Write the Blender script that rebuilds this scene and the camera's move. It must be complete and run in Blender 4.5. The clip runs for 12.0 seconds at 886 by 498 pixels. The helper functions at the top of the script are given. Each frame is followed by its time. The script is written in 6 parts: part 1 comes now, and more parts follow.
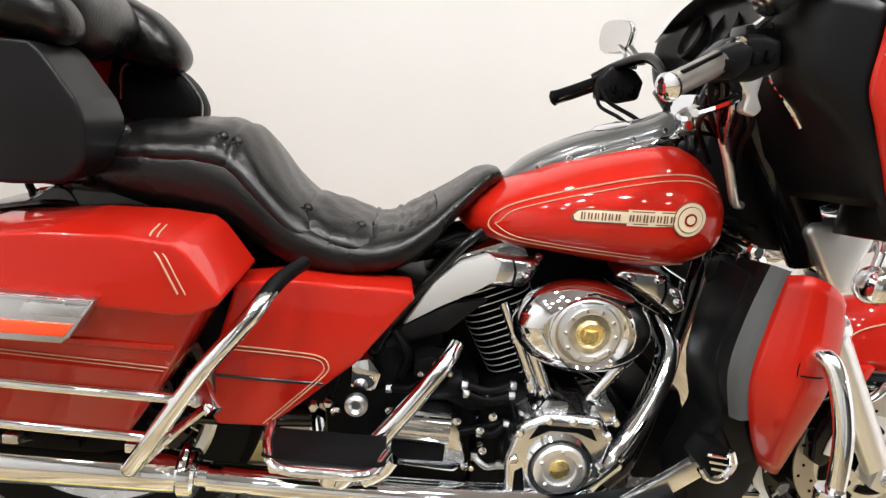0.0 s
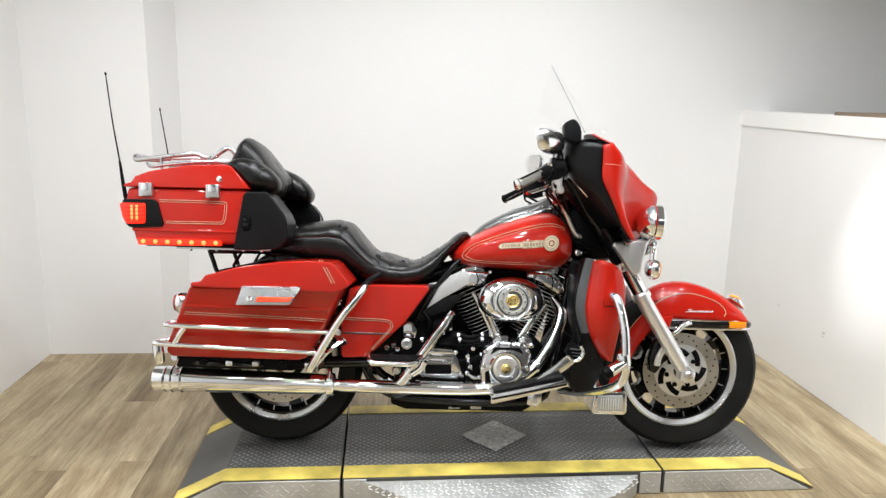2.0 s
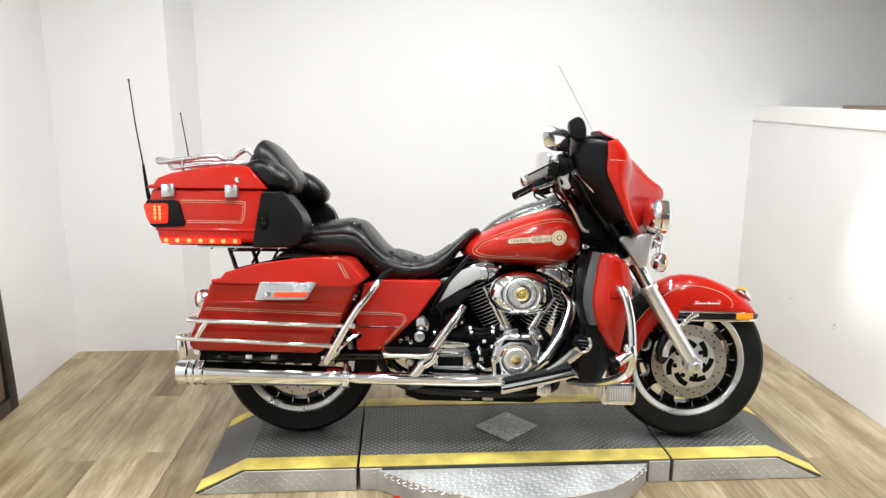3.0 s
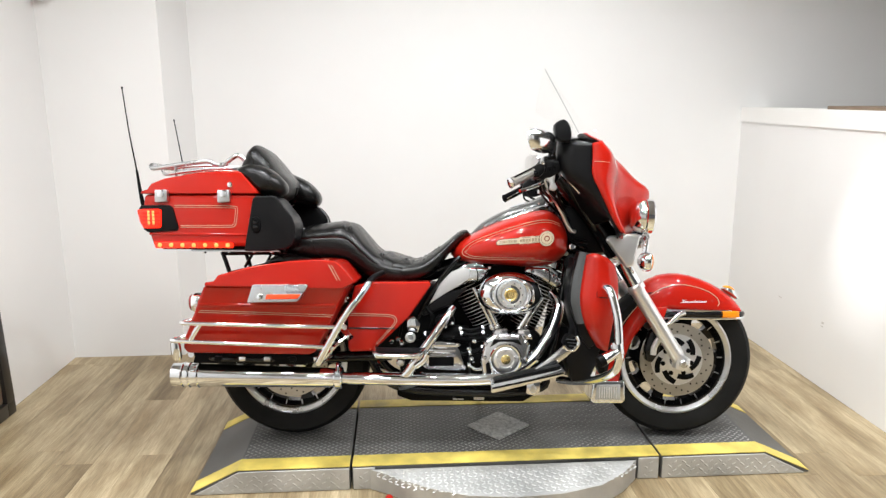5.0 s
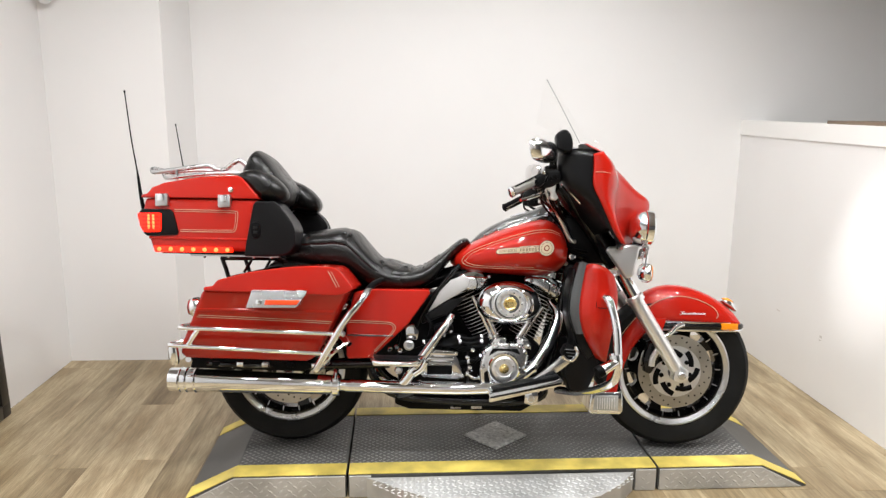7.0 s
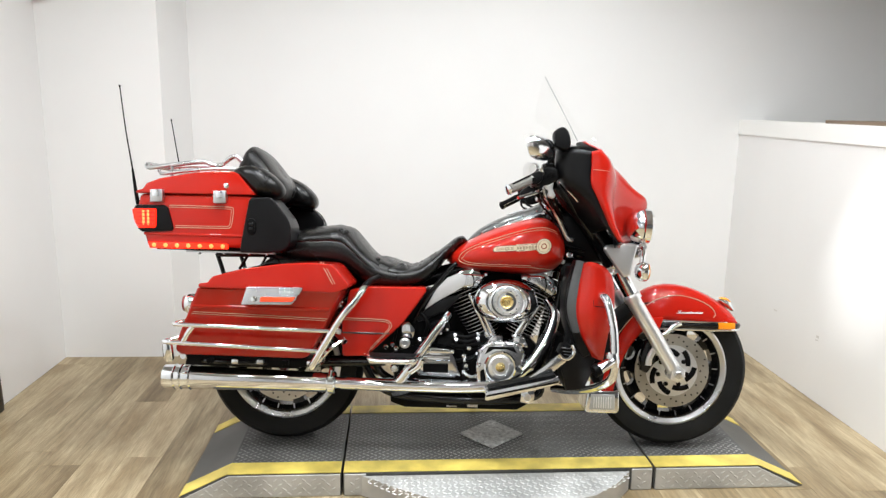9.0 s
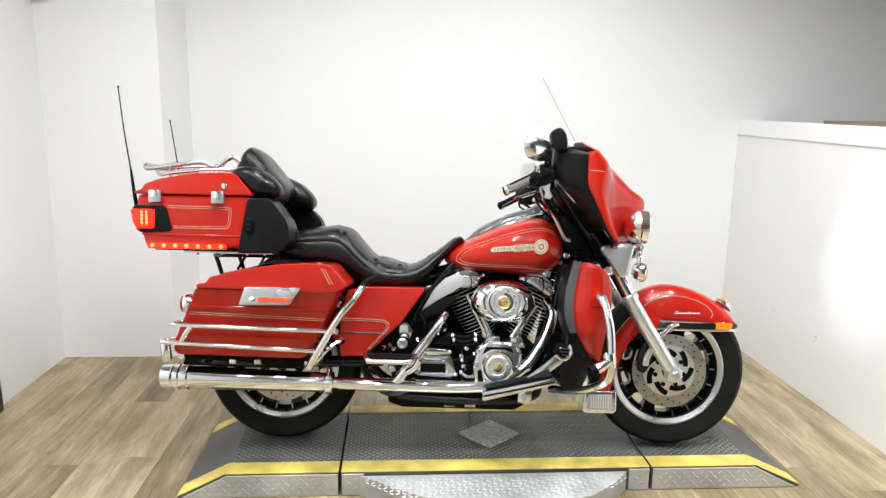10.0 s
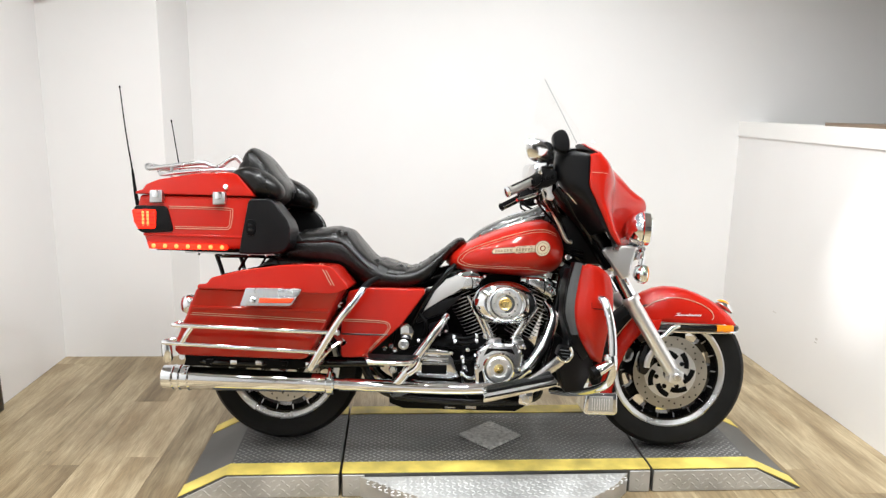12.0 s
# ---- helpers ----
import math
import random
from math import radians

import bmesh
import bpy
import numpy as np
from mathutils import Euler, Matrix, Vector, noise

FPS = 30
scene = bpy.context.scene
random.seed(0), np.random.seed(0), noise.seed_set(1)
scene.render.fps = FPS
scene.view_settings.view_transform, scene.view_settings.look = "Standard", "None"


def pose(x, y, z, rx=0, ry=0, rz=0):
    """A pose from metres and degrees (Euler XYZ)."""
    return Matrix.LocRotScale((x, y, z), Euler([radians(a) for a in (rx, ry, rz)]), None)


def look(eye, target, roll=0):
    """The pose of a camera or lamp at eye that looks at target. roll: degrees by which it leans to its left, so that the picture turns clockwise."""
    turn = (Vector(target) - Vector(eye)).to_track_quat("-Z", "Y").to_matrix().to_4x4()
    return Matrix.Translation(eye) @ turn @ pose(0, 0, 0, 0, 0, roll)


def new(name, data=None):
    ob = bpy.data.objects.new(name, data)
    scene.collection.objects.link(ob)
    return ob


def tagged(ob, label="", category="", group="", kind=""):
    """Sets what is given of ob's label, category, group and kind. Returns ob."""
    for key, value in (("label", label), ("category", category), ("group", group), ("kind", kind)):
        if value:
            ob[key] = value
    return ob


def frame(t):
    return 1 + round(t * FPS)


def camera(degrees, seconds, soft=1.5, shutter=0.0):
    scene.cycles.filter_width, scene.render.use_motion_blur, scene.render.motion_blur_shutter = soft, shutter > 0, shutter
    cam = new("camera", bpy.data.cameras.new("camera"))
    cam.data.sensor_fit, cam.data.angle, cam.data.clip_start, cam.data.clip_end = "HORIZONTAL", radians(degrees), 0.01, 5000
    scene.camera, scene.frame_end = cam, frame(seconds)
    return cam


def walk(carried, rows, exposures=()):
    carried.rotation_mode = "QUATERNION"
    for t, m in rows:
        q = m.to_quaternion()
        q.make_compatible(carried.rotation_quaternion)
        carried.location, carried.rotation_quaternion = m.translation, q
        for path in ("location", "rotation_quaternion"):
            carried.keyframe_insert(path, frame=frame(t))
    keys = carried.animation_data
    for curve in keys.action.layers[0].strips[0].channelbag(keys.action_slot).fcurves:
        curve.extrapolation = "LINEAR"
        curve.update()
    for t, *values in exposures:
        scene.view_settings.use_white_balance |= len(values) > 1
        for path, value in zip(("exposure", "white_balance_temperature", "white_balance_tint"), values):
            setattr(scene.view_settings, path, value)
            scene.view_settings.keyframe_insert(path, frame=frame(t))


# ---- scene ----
# ---- camera and its walk ----
cam = camera(64.0, 12.0, soft=1.35)
PATH = [
    (0, (0.4286, -1.2428, 1.2842), (0.7389, 0.5792, 0.5200), 7.65),
    (0.2, (0.452, -1.452, 1.296), (0.683, 0.423, 0.640), 4.9),
    (0.5, (0.4302, -1.6932, 1.3286), (0.6236, 0.1758, 0.6436), 1.36),
    (0.7, (0.441, -1.856, 1.360), (0.614, 0.050, 0.782), 1.0),
    (1, (0.4657, -2.0563, 1.3841), (0.6203, -0.1380, 0.8397), 0.56),
    (1.3, (0.480, -2.285, 1.402), (0.588, -0.349, 0.913), 0.9),
    (1.5, (0.4477, -2.4057, 1.4272), (0.5570, -0.4569, 0.9913), 0.57),
    (1.8, (0.432, -2.595, 1.437), (0.573, -0.645, 1.020), 0.8),
    (2, (0.3990, -2.6665, 1.4576), (0.5697, -0.7215, 1.0241), 1.25),
    (2.5, (0.3998, -2.7502, 1.4810), (0.5248, -0.7944, 1.0822), 0.70),
    (3, (0.4241, -2.7499, 1.4605), (0.5405, -0.8012, 1.0257), 0.28),
    (5, (0.4576, -2.7968, 1.4557), (0.5764, -0.8450, 1.0361), -0.29),
    (5.5, (0.4498, -2.7994, 1.4543), (0.5614, -0.8438, 1.0501), 0.11),
    (6, (0.4452, -2.7992, 1.4598), (0.5520, -0.8418, 1.0634), -0.10),
    (6.5, (0.4447, -2.7963, 1.4529), (0.5634, -0.8403, 1.0530), 0.26),
    (7, (0.4485, -2.7959, 1.4534), (0.5746, -0.8394, 1.0578), 0.60),
    (9, (0.4507, -2.7837, 1.4468), (0.5851, -0.8286, 1.0475), 0.96),
    (9.5, (0.4553, -2.7853, 1.4504), (0.5858, -0.8300, 1.0508), 0.99),
    (10, (0.4644, -2.7898, 1.4510), (0.5955, -0.8347, 1.0508), 0.95),
    (10.5, (0.4630, -2.7907, 1.4556), (0.5953, -0.8351, 1.0578), 0.88),
    (11, (0.4628, -2.7898, 1.4537), (0.5948, -0.8336, 1.0586), 0.90),
    (11.5, (0.4596, -2.7873, 1.4504), (0.5964, -0.8317, 1.0542), 0.87),
    (12, (0.4575, -2.7862, 1.4565), (0.5896, -0.8314, 1.0553), 1.14),
]
# seconds, stops, kelvin, tint
EXPOSURES = [(0.0, -0.17, 6800, 13), (0.5, -0.25, 6800, 13), (1.5, -0.22, 6620, 11), (2.0, -0.20, 6500, 10), (2.5, -0.13, 6500, 10), (3.0, -0.12, 6500, 10), (5.0, -0.11, 6600, 11),
             (6.0, -0.16, 6700, 13), (7.0, -0.25, 6720, 13), (9.0, -0.16, 6500, 10), (10.0, -0.11, 6400, 9), (12.0, -0.10, 6580, 11)]
walk(cam, [(t, look(eye, target, roll)) for t, eye, target, roll in PATH], EXPOSURES)

# ---- world and large lights ----
world = bpy.data.worlds.new("room_air")
scene.world = world
world.use_nodes = True
world.node_tree.nodes["Background"].inputs[0].default_value = (0.9, 0.93, 1.0, 1)
world.node_tree.nodes["Background"].inputs[1].default_value = 0.15


TOP, RIGHT_WALL = 2.75, 2.575
# ceiling spotlights: place and watts
SPOTS = [(-0.8, -0.45, 11), (0.25, -0.55, 24), (1.3, -0.55, 24), (2.3, -0.45, 24), (0.2, 0.5, 7), (1.4, 0.5, 11)]
SPOTS += [(-0.85 + 0.42 * k, -1.15 - 0.22 * (k % 2), 10) for k in range(8)]
SPOTS += [(-0.9 + 0.75 * k, -2.1 - 0.5 * (k % 2), 6) for k in range(5)]
SPOTS += [(-0.6 + 1.45 * k, y, 4 if k else 10) for y in (-3.9, -5.2) for k in range(4)]
for x, y, watts in SPOTS:
    bulb = bpy.data.lights.new("spotlight_bulb", "AREA")
    bulb.shape, bulb.size, bulb.energy, bulb.color = "DISK", 0.13, watts, (0.935, 0.98, 1.0)
    new("spotlight_bulb", bulb).matrix_world = look((x, y, TOP - 0.008), (x, y + 0.001, 0))

# Added lamp with no known source: makes the bright spot on the partition.
beam = bpy.data.lights.new("added_hot_spot_light", "SPOT")
beam.energy, beam.spot_size, beam.spot_blend, beam.shadow_soft_size, beam.color = 260, radians(15), 1.0, 0.03, (0.98, 0.99, 1.0)
new("added_hot_spot_light", beam).matrix_world = look((0.62, -0.62, TOP - 0.07), (RIGHT_WALL, 0.17, 0.82))

# ---- materials ----
def shader(name):
    m = bpy.data.materials.new(name)
    m.use_nodes = True
    return m, m.node_tree.nodes, m.node_tree.links, m.node_tree.nodes["Principled BSDF"]


def plain(name, colour, rough, metal=0.0, shine=0.5, coat=0.0, grain=0.0, scale=60.0, bump=0.0, bump_scale=200.0, wear=0.0):
    """A surface with two scales of variation: broad wear in colour and roughness, fine relief in the bump."""
    m, nodes, links, p = shader(name)
    p.inputs["Metallic"].default_value = metal
    p.inputs["Specular IOR Level"].default_value = shine
    p.inputs["Coat Weight"].default_value = coat
    p.inputs["Coat Roughness"].default_value = 0.03
    where = nodes.new("ShaderNodeTexCoord")
    broad = nodes.new("ShaderNodeTexNoise")
    broad.inputs["Scale"].default_value = scale * 0.12
    broad.inputs["Detail"].default_value = 5
    fine = nodes.new("ShaderNodeTexNoise")
    fine.inputs["Scale"].default_value = bump_scale
    fine.inputs["Detail"].default_value = 3
    for n in (broad, fine):
        links.new(where.outputs["Object"], n.inputs["Vector"])
    ramp = nodes.new("ShaderNodeValToRGB")
    ramp.color_ramp.elements[0].position, ramp.color_ramp.elements[1].position = 0.3, 0.7
    ramp.color_ramp.elements[0].color = (*[c * (1 - grain) for c in colour], 1)
    ramp.color_ramp.elements[1].color = (*[min(1, c * (1 + grain)) for c in colour], 1)
    links.new(broad.outputs["Fac"], ramp.inputs["Fac"])
    links.new(ramp.outputs["Color"], p.inputs["Base Color"])
    r = nodes.new("ShaderNodeMapRange")
    r.inputs["To Min"].default_value, r.inputs["To Max"].default_value = max(0.01, rough - wear), min(1, rough + wear)
    links.new(broad.outputs["Fac"], r.inputs["Value"])
    links.new(r.outputs["Result"], p.inputs["Roughness"])
    if bump:
        b = nodes.new("ShaderNodeBump")
        b.inputs["Strength"].default_value, b.inputs["Distance"].default_value = bump, 0.002
        links.new(fine.outputs["Fac"], b.inputs["Height"])
        links.new(b.outputs["Normal"], p.inputs["Normal"])
    return m


def glow(name, colour, strength, core=None):
    m, nodes, links, p = shader(name)
    p.inputs["Base Color"].default_value = (*colour, 1)
    p.inputs["Roughness"].default_value = 0.15
    p.inputs["Emission Color"].default_value = (*(core or colour), 1)
    p.inputs["Emission Strength"].default_value = strength
    return m


RED = plain("red_clearcoat_paint", (0.405, 0.012, 0.0055), 0.35, shine=0.04, coat=0.8, grain=0.04, wear=0.03)
CREAM = plain("cream_pinstripe", (0.52, 0.29, 0.19), 0.4, grain=0.05)
BADGE = plain("badge_cream_enamel", (0.66, 0.55, 0.38), 0.3, coat=0.5, grain=0.06)
CHROME = plain("polished_chrome", (0.89, 0.925, 0.97), 0.035, metal=1.0, grain=0.03, wear=0.03, bump=0.05, bump_scale=30)
POLISHED = plain("polished_alloy", (0.89, 0.92, 0.96), 0.15, metal=1.0, grain=0.05, wear=0.05, bump=0.08, bump_scale=40)
STEEL = plain("brushed_steel", (0.60, 0.61, 0.625), 0.28, metal=1.0, grain=0.06, wear=0.08, bump=0.05)
FIN = plain("machined_fin_edge", (0.80, 0.80, 0.79), 0.40, metal=0.6, grain=0.06, wear=0.06)
DISC = plain("ground_disc_steel", (0.52, 0.50, 0.46), 0.34, metal=0.95, grain=0.15, wear=0.1, bump=0.08)
ALLOY = plain("clear_coated_alloy", (0.86, 0.865, 0.87), 0.32, metal=0.85, grain=0.04, wear=0.06)
SATIN = plain("satin_silver_paint", (0.50, 0.50, 0.495), 0.4, metal=0.3, grain=0.05, wear=0.05)
BLACK = plain("gloss_black_enamel", (0.004, 0.004, 0.0045), 0.18, shine=0.2, coat=0.4, grain=0.1, wear=0.05)
PLASTIC = plain("black_moulded_plastic", (0.005, 0.005, 0.0055), 0.32, shine=0.18, grain=0.15, wear=0.08, bump=0.12, bump_scale=500)
CASTING = plain("black_wrinkle_casting", (0.003, 0.003, 0.0033), 0.45, shine=0.07, grain=0.2, wear=0.1, bump=0.3, bump_scale=350)
LEATHER = plain("black_seat_leather", (0.004, 0.0039, 0.0038), 0.27, shine=0.32, grain=0.25, scale=40, wear=0.10, bump=0.4, bump_scale=140)
RUBBER = plain("tyre_rubber", (0.009, 0.009, 0.009), 0.6, shine=0.12, grain=0.3, wear=0.1, bump=0.25, bump_scale=160)
GREY = plain("grey_air_dam_plastic", (0.075, 0.078, 0.080), 0.42, shine=0.15, grain=0.1, wear=0.06)
GOLD = plain("gold_medallion", (0.86, 0.68, 0.30), 0.22, metal=0.9, grain=0.1, bump=0.5, bump_scale=160)
AMBER = plain("amber_lens", (0.85, 0.27, 0.01), 0.18, coat=0.6, grain=0.08)
ORANGE = plain("orange_red_reflector", (0.75, 0.06, 0.01), 0.15, coat=0.6, grain=0.1)
RUBY = plain("dark_red_lens", (0.22, 0.008, 0.008), 0.1, coat=1.0, grain=0.1)
TAIL = glow("lit_tail_lamp", (0.7, 0.01, 0.005), 2.0, (1.0, 0.018, 0.004))
LED = glow("lit_red_strip", (0.7, 0.01, 0.005), 2.2, (1.0, 0.022, 0.004))
SPARK = glow("lit_lamp_core", (1.0, 0.3, 0.1), 3.6, (1.0, 0.085, 0.014))
GRIPMETAL = plain("brushed_grip_metal", (0.34, 0.33, 0.31), 0.32, metal=0.9, grain=0.15, wear=0.08, bump=0.2, bump_scale=260)
MIRROR = plain("mirror_glass", (0.9, 0.9, 0.9), 0.02, metal=1.0)
DASH = plain("grey_console_lacquer", (0.10, 0.102, 0.10), 0.22, metal=0.4, coat=0.5, grain=0.15, wear=0.06)
# Grey that paints the windshield's sheen line at grazing view.
SILHOUETTE = plain("silhouette_grey", (0.30, 0.30, 0.30), 0.4, grain=0.05)
LETTER = plain("dark_brown_lettering", (0.12, 0.05, 0.035), 0.4, grain=0.1)
WHITE = plain("white_decal", (0.75, 0.74, 0.72), 0.4, grain=0.03)


def glass(name, colour, rough=0.0, bend=1.3):
    m, nodes, links, p = shader(name)
    p.inputs["Base Color"].default_value = (*colour, 1)
    p.inputs["Roughness"].default_value = rough
    p.inputs["Transmission Weight"].default_value = 1.0
    p.inputs["IOR"].default_value = bend
    return m


def clear_sheet(name):
    """Thin clear plastic: light passes straight, the surface gives a faint gloss."""
    m, nodes, links, p = shader(name)
    through_it = nodes.new("ShaderNodeBsdfTransparent")
    through_it.inputs[0].default_value = (0.997, 0.997, 0.996, 1)
    gloss = nodes.new("ShaderNodeBsdfGlossy")
    gloss.inputs["Roughness"].default_value = 0.05
    both = nodes.new("ShaderNodeMixShader")
    both.inputs[0].default_value = 0.015
    links.new(through_it.outputs[0], both.inputs[1])
    links.new(gloss.outputs[0], both.inputs[2])
    links.new(both.outputs[0], nodes["Material Output"].inputs["Surface"])
    return m


CLEAR = clear_sheet("clear_polycarbonate")
LENS = glass("lamp_lens_glass", (0.95, 0.95, 0.93), 0.05)

WALL = plain("off_white_wall_paint", (0.79, 0.78, 0.77), 0.55, grain=0.02, scale=12, wear=0.08, bump=0.06, bump_scale=90)
TRIM = plain("white_gloss_trim", (0.82, 0.81, 0.79), 0.4, grain=0.02, scale=12)
# Dim tone for an unseen wall, chosen to darken reflections in the chrome.
DIM = plain("dim_reflection_grey", (0.20, 0.20, 0.20), 0.7, grain=0.08, scale=10)
# Charcoal tone that gives the chrome a dark side to reflect.
DARKREFLECT = plain("dark_reflection_charcoal", (0.13, 0.13, 0.133), 0.6, grain=0.1, scale=10)
CEIL = plain("grey_ceiling_paint", (0.42, 0.415, 0.405), 0.8, grain=0.04, bump=0.2)
YELLOW = plain("worn_yellow_paint", (0.65, 0.51, 0.115), 0.5, grain=0.32, scale=70, wear=0.1, bump=0.1)
PLATE = plain("bare_tread_plate", (0.50, 0.50, 0.49), 0.42, metal=0.4, grain=0.3, scale=40, wear=0.1, bump=0.1)
DARKPLATE = plain("grimy_dark_tread_plate", (0.104, 0.103, 0.099), 0.48, metal=0.2, grain=0.45, scale=26, wear=0.12, bump=0.15)
WORN = plain("worn_tread_tops", (0.25, 0.247, 0.24), 0.44, metal=0.35, grain=0.5, scale=30, wear=0.12)
SPECKLED = plain("scratched_bare_alloy", (0.50, 0.50, 0.49), 0.45, metal=0.15, grain=0.4, scale=500, wear=0.12, bump=0.3, bump_scale=120)
BROWN = plain("brown_board", (0.17, 0.12, 0.08), 0.5, grain=0.2)
DARKFRAME = plain("black_frame_lacquer", (0.015, 0.013, 0.012), 0.3, grain=0.2)


def wood_material():
    """Vinyl plank: each board has its own tone, long grain, darker smoky patches."""
    m, nodes, links, p = shader("oak_look_plank")
    where = nodes.new("ShaderNodeTexCoord")
    info = nodes.new("ShaderNodeObjectInfo")
    stretch = nodes.new("ShaderNodeMapping")
    stretch.inputs["Scale"].default_value = (38, 2.2, 10)
    links.new(where.outputs["Object"], stretch.inputs["Vector"])
    shift = nodes.new("ShaderNodeVectorMath")
    shift.operation = "SCALE"
    shift.inputs[0].default_value = (37.0, 91.0, 13.0)
    links.new(info.outputs["Random"], shift.inputs["Scale"])
    links.new(shift.outputs["Vector"], stretch.inputs["Location"])
    grain = nodes.new("ShaderNodeTexNoise")
    grain.inputs["Scale"].default_value, grain.inputs["Detail"].default_value = 1.6, 7
    links.new(stretch.outputs["Vector"], grain.inputs["Vector"])
    patch = nodes.new("ShaderNodeTexNoise")
    patch.inputs["Scale"].default_value, patch.inputs["Detail"].default_value = 0.5, 4
    links.new(stretch.outputs["Vector"], patch.inputs["Vector"])
    ramp = nodes.new("ShaderNodeValToRGB")
    ramp.color_ramp.elements[0].position, ramp.color_ramp.elements[0].color = 0.28, (0.235, 0.178, 0.098, 1)
    ramp.color_ramp.elements[1].position, ramp.color_ramp.elements[1].color = 0.72, (0.57, 0.465, 0.30, 1)
    mixer = nodes.new("ShaderNodeMath")
    mixer.operation = "MULTIPLY_ADD"
    mixer.inputs[1].default_value = 0.45
    half = nodes.new("ShaderNodeMath")
    half.operation = "MULTIPLY"
    half.inputs[1].default_value = 0.55
    links.new(patch.outputs["Fac"], half.inputs[0])
    links.new(grain.outputs["Fac"], mixer.inputs[0])
    links.new(half.outputs[0], mixer.inputs[2])
    tone = nodes.new("ShaderNodeMath")
    tone.operation = "MULTIPLY_ADD"
    tone.inputs[1].default_value, tone.inputs[2].default_value = 0.24, -0.10
    links.new(info.outputs["Random"], tone.inputs[0])
    total = nodes.new("ShaderNodeMath")
    links.new(mixer.outputs[0], total.inputs[0])
    links.new(tone.outputs[0], total.inputs[1])
    links.new(total.outputs[0], ramp.inputs["Fac"])
    wide = nodes.new("ShaderNodeMapping")
    wide.inputs["Scale"].default_value = (7, 1.6, 3)
    links.new(where.outputs["Object"], wide.inputs["Vector"])
    links.new(shift.outputs["Vector"], wide.inputs["Location"])
    smoke = nodes.new("ShaderNodeTexNoise")
    smoke.inputs["Scale"].default_value, smoke.inputs["Detail"].default_value = 1.3, 4
    links.new(wide.outputs["Vector"], smoke.inputs["Vector"])
    veil = nodes.new("ShaderNodeValToRGB")
    veil.color_ramp.elements[0].position, veil.color_ramp.elements[0].color = 0.36, (0.55, 0.49, 0.41, 1)
    veil.color_ramp.elements[1].position, veil.color_ramp.elements[1].color = 0.60, (1, 1, 1, 1)
    links.new(smoke.outputs["Fac"], veil.inputs["Fac"])
    stain = nodes.new("ShaderNodeMix")
    stain.data_type, stain.blend_type = "RGBA", "MULTIPLY"
    stain.inputs[0].default_value = 0.9
    fibre = nodes.new("ShaderNodeTexNoise")
    fibre.inputs["Scale"].default_value, fibre.inputs["Detail"].default_value = 7.0, 5
    links.new(stretch.outputs["Vector"], fibre.inputs["Vector"])
    streak = nodes.new("ShaderNodeValToRGB")
    streak.color_ramp.elements[0].position, streak.color_ramp.elements[0].color = 0.36, (0.70, 0.66, 0.60, 1)
    streak.color_ramp.elements[1].position, streak.color_ramp.elements[1].color = 0.62, (1.06, 1.06, 1.05, 1)
    links.new(fibre.outputs["Fac"], streak.inputs["Fac"])
    etched = nodes.new("ShaderNodeMix")
    etched.data_type, etched.blend_type = "RGBA", "MULTIPLY"
    etched.inputs[0].default_value = 0.75
    links.new(ramp.outputs["Color"], etched.inputs[6])
    links.new(streak.outputs["Color"], etched.inputs[7])
    links.new(etched.outputs[2], stain.inputs[6])
    links.new(veil.outputs["Color"], stain.inputs[7])
    links.new(stain.outputs[2], p.inputs["Base Color"])
    p.inputs["Roughness"].default_value = 0.42
    bump = nodes.new("ShaderNodeBump")
    bump.inputs["Strength"].default_value, bump.inputs["Distance"].default_value = 0.15, 0.001
    links.new(grain.outputs["Fac"], bump.inputs["Height"])
    links.new(bump.outputs["Normal"], p.inputs["Normal"])
    return m


WOOD = wood_material()

# ---- shape helpers ----
WHOLE = []  # wheels, kept at their own size


def proportion(bm):
    """The motorcycle's overall proportions: slightly shorter, upper parts leaning a little further over."""
    for v in bm.verts:
        u, y, w = v.co
        v.co.x, v.co.z = 0.0314 + 0.973 * u + 0.0038 * w, 0.018 - 0.0091 * u - 0.0572 * y + 0.9804 * w


def part(name, bm, material, parent=None, label="", smooth=40):
    """Links a bmesh as one mesh object under a thing or a part."""
    root = parent
    while root is not None and root.parent is not None and root not in WHOLE:
        root = root.parent
    if root is not None and root.name == "motorcycle" and not name.endswith("_wheel"):
        proportion(bm)
    mesh = bpy.data.meshes.new(name)
    bmesh.ops.recalc_face_normals(bm, faces=bm.faces)
    bm.to_mesh(mesh)
    bm.free()
    mesh.materials.append(material)
    if smooth:
        for f in mesh.polygons:
            f.use_smooth = True
        mesh.set_sharp_from_angle(angle=radians(smooth))
    ob = new(name, mesh)
    ob.parent = parent
    if label:
        ob["label"] = label
    return ob


def thing(name, label, category, m=None, group="", kind=""):
    ob = new(name)
    ob.empty_display_size = 0.1
    if m is not None:
        ob.matrix_world = m
    return tagged(ob, label, category, group, kind)


def spline(points, steps=6, closed=False):
    """A smooth line through the points (Catmull-Rom)."""
    pts = [Vector(p) for p in points]
    n, out = len(pts), []
    for i in range(n if closed else n - 1):
        a = pts[(i - 1) % n] if closed or i else pts[0] * 2 - pts[1]
        b, c = pts[i], pts[(i + 1) % n]
        d = pts[(i + 2) % n] if closed or i < n - 2 else pts[-1] * 2 - pts[-2]
        for k in range(steps):
            t = k / steps
            out.append(0.5 * (2 * b + (c - a) * t + (2 * a - 5 * b + 4 * c - d) * t * t + (3 * b - a - 3 * c + d) * t ** 3))
    if not closed:
        out.append(pts[-1])
    return out


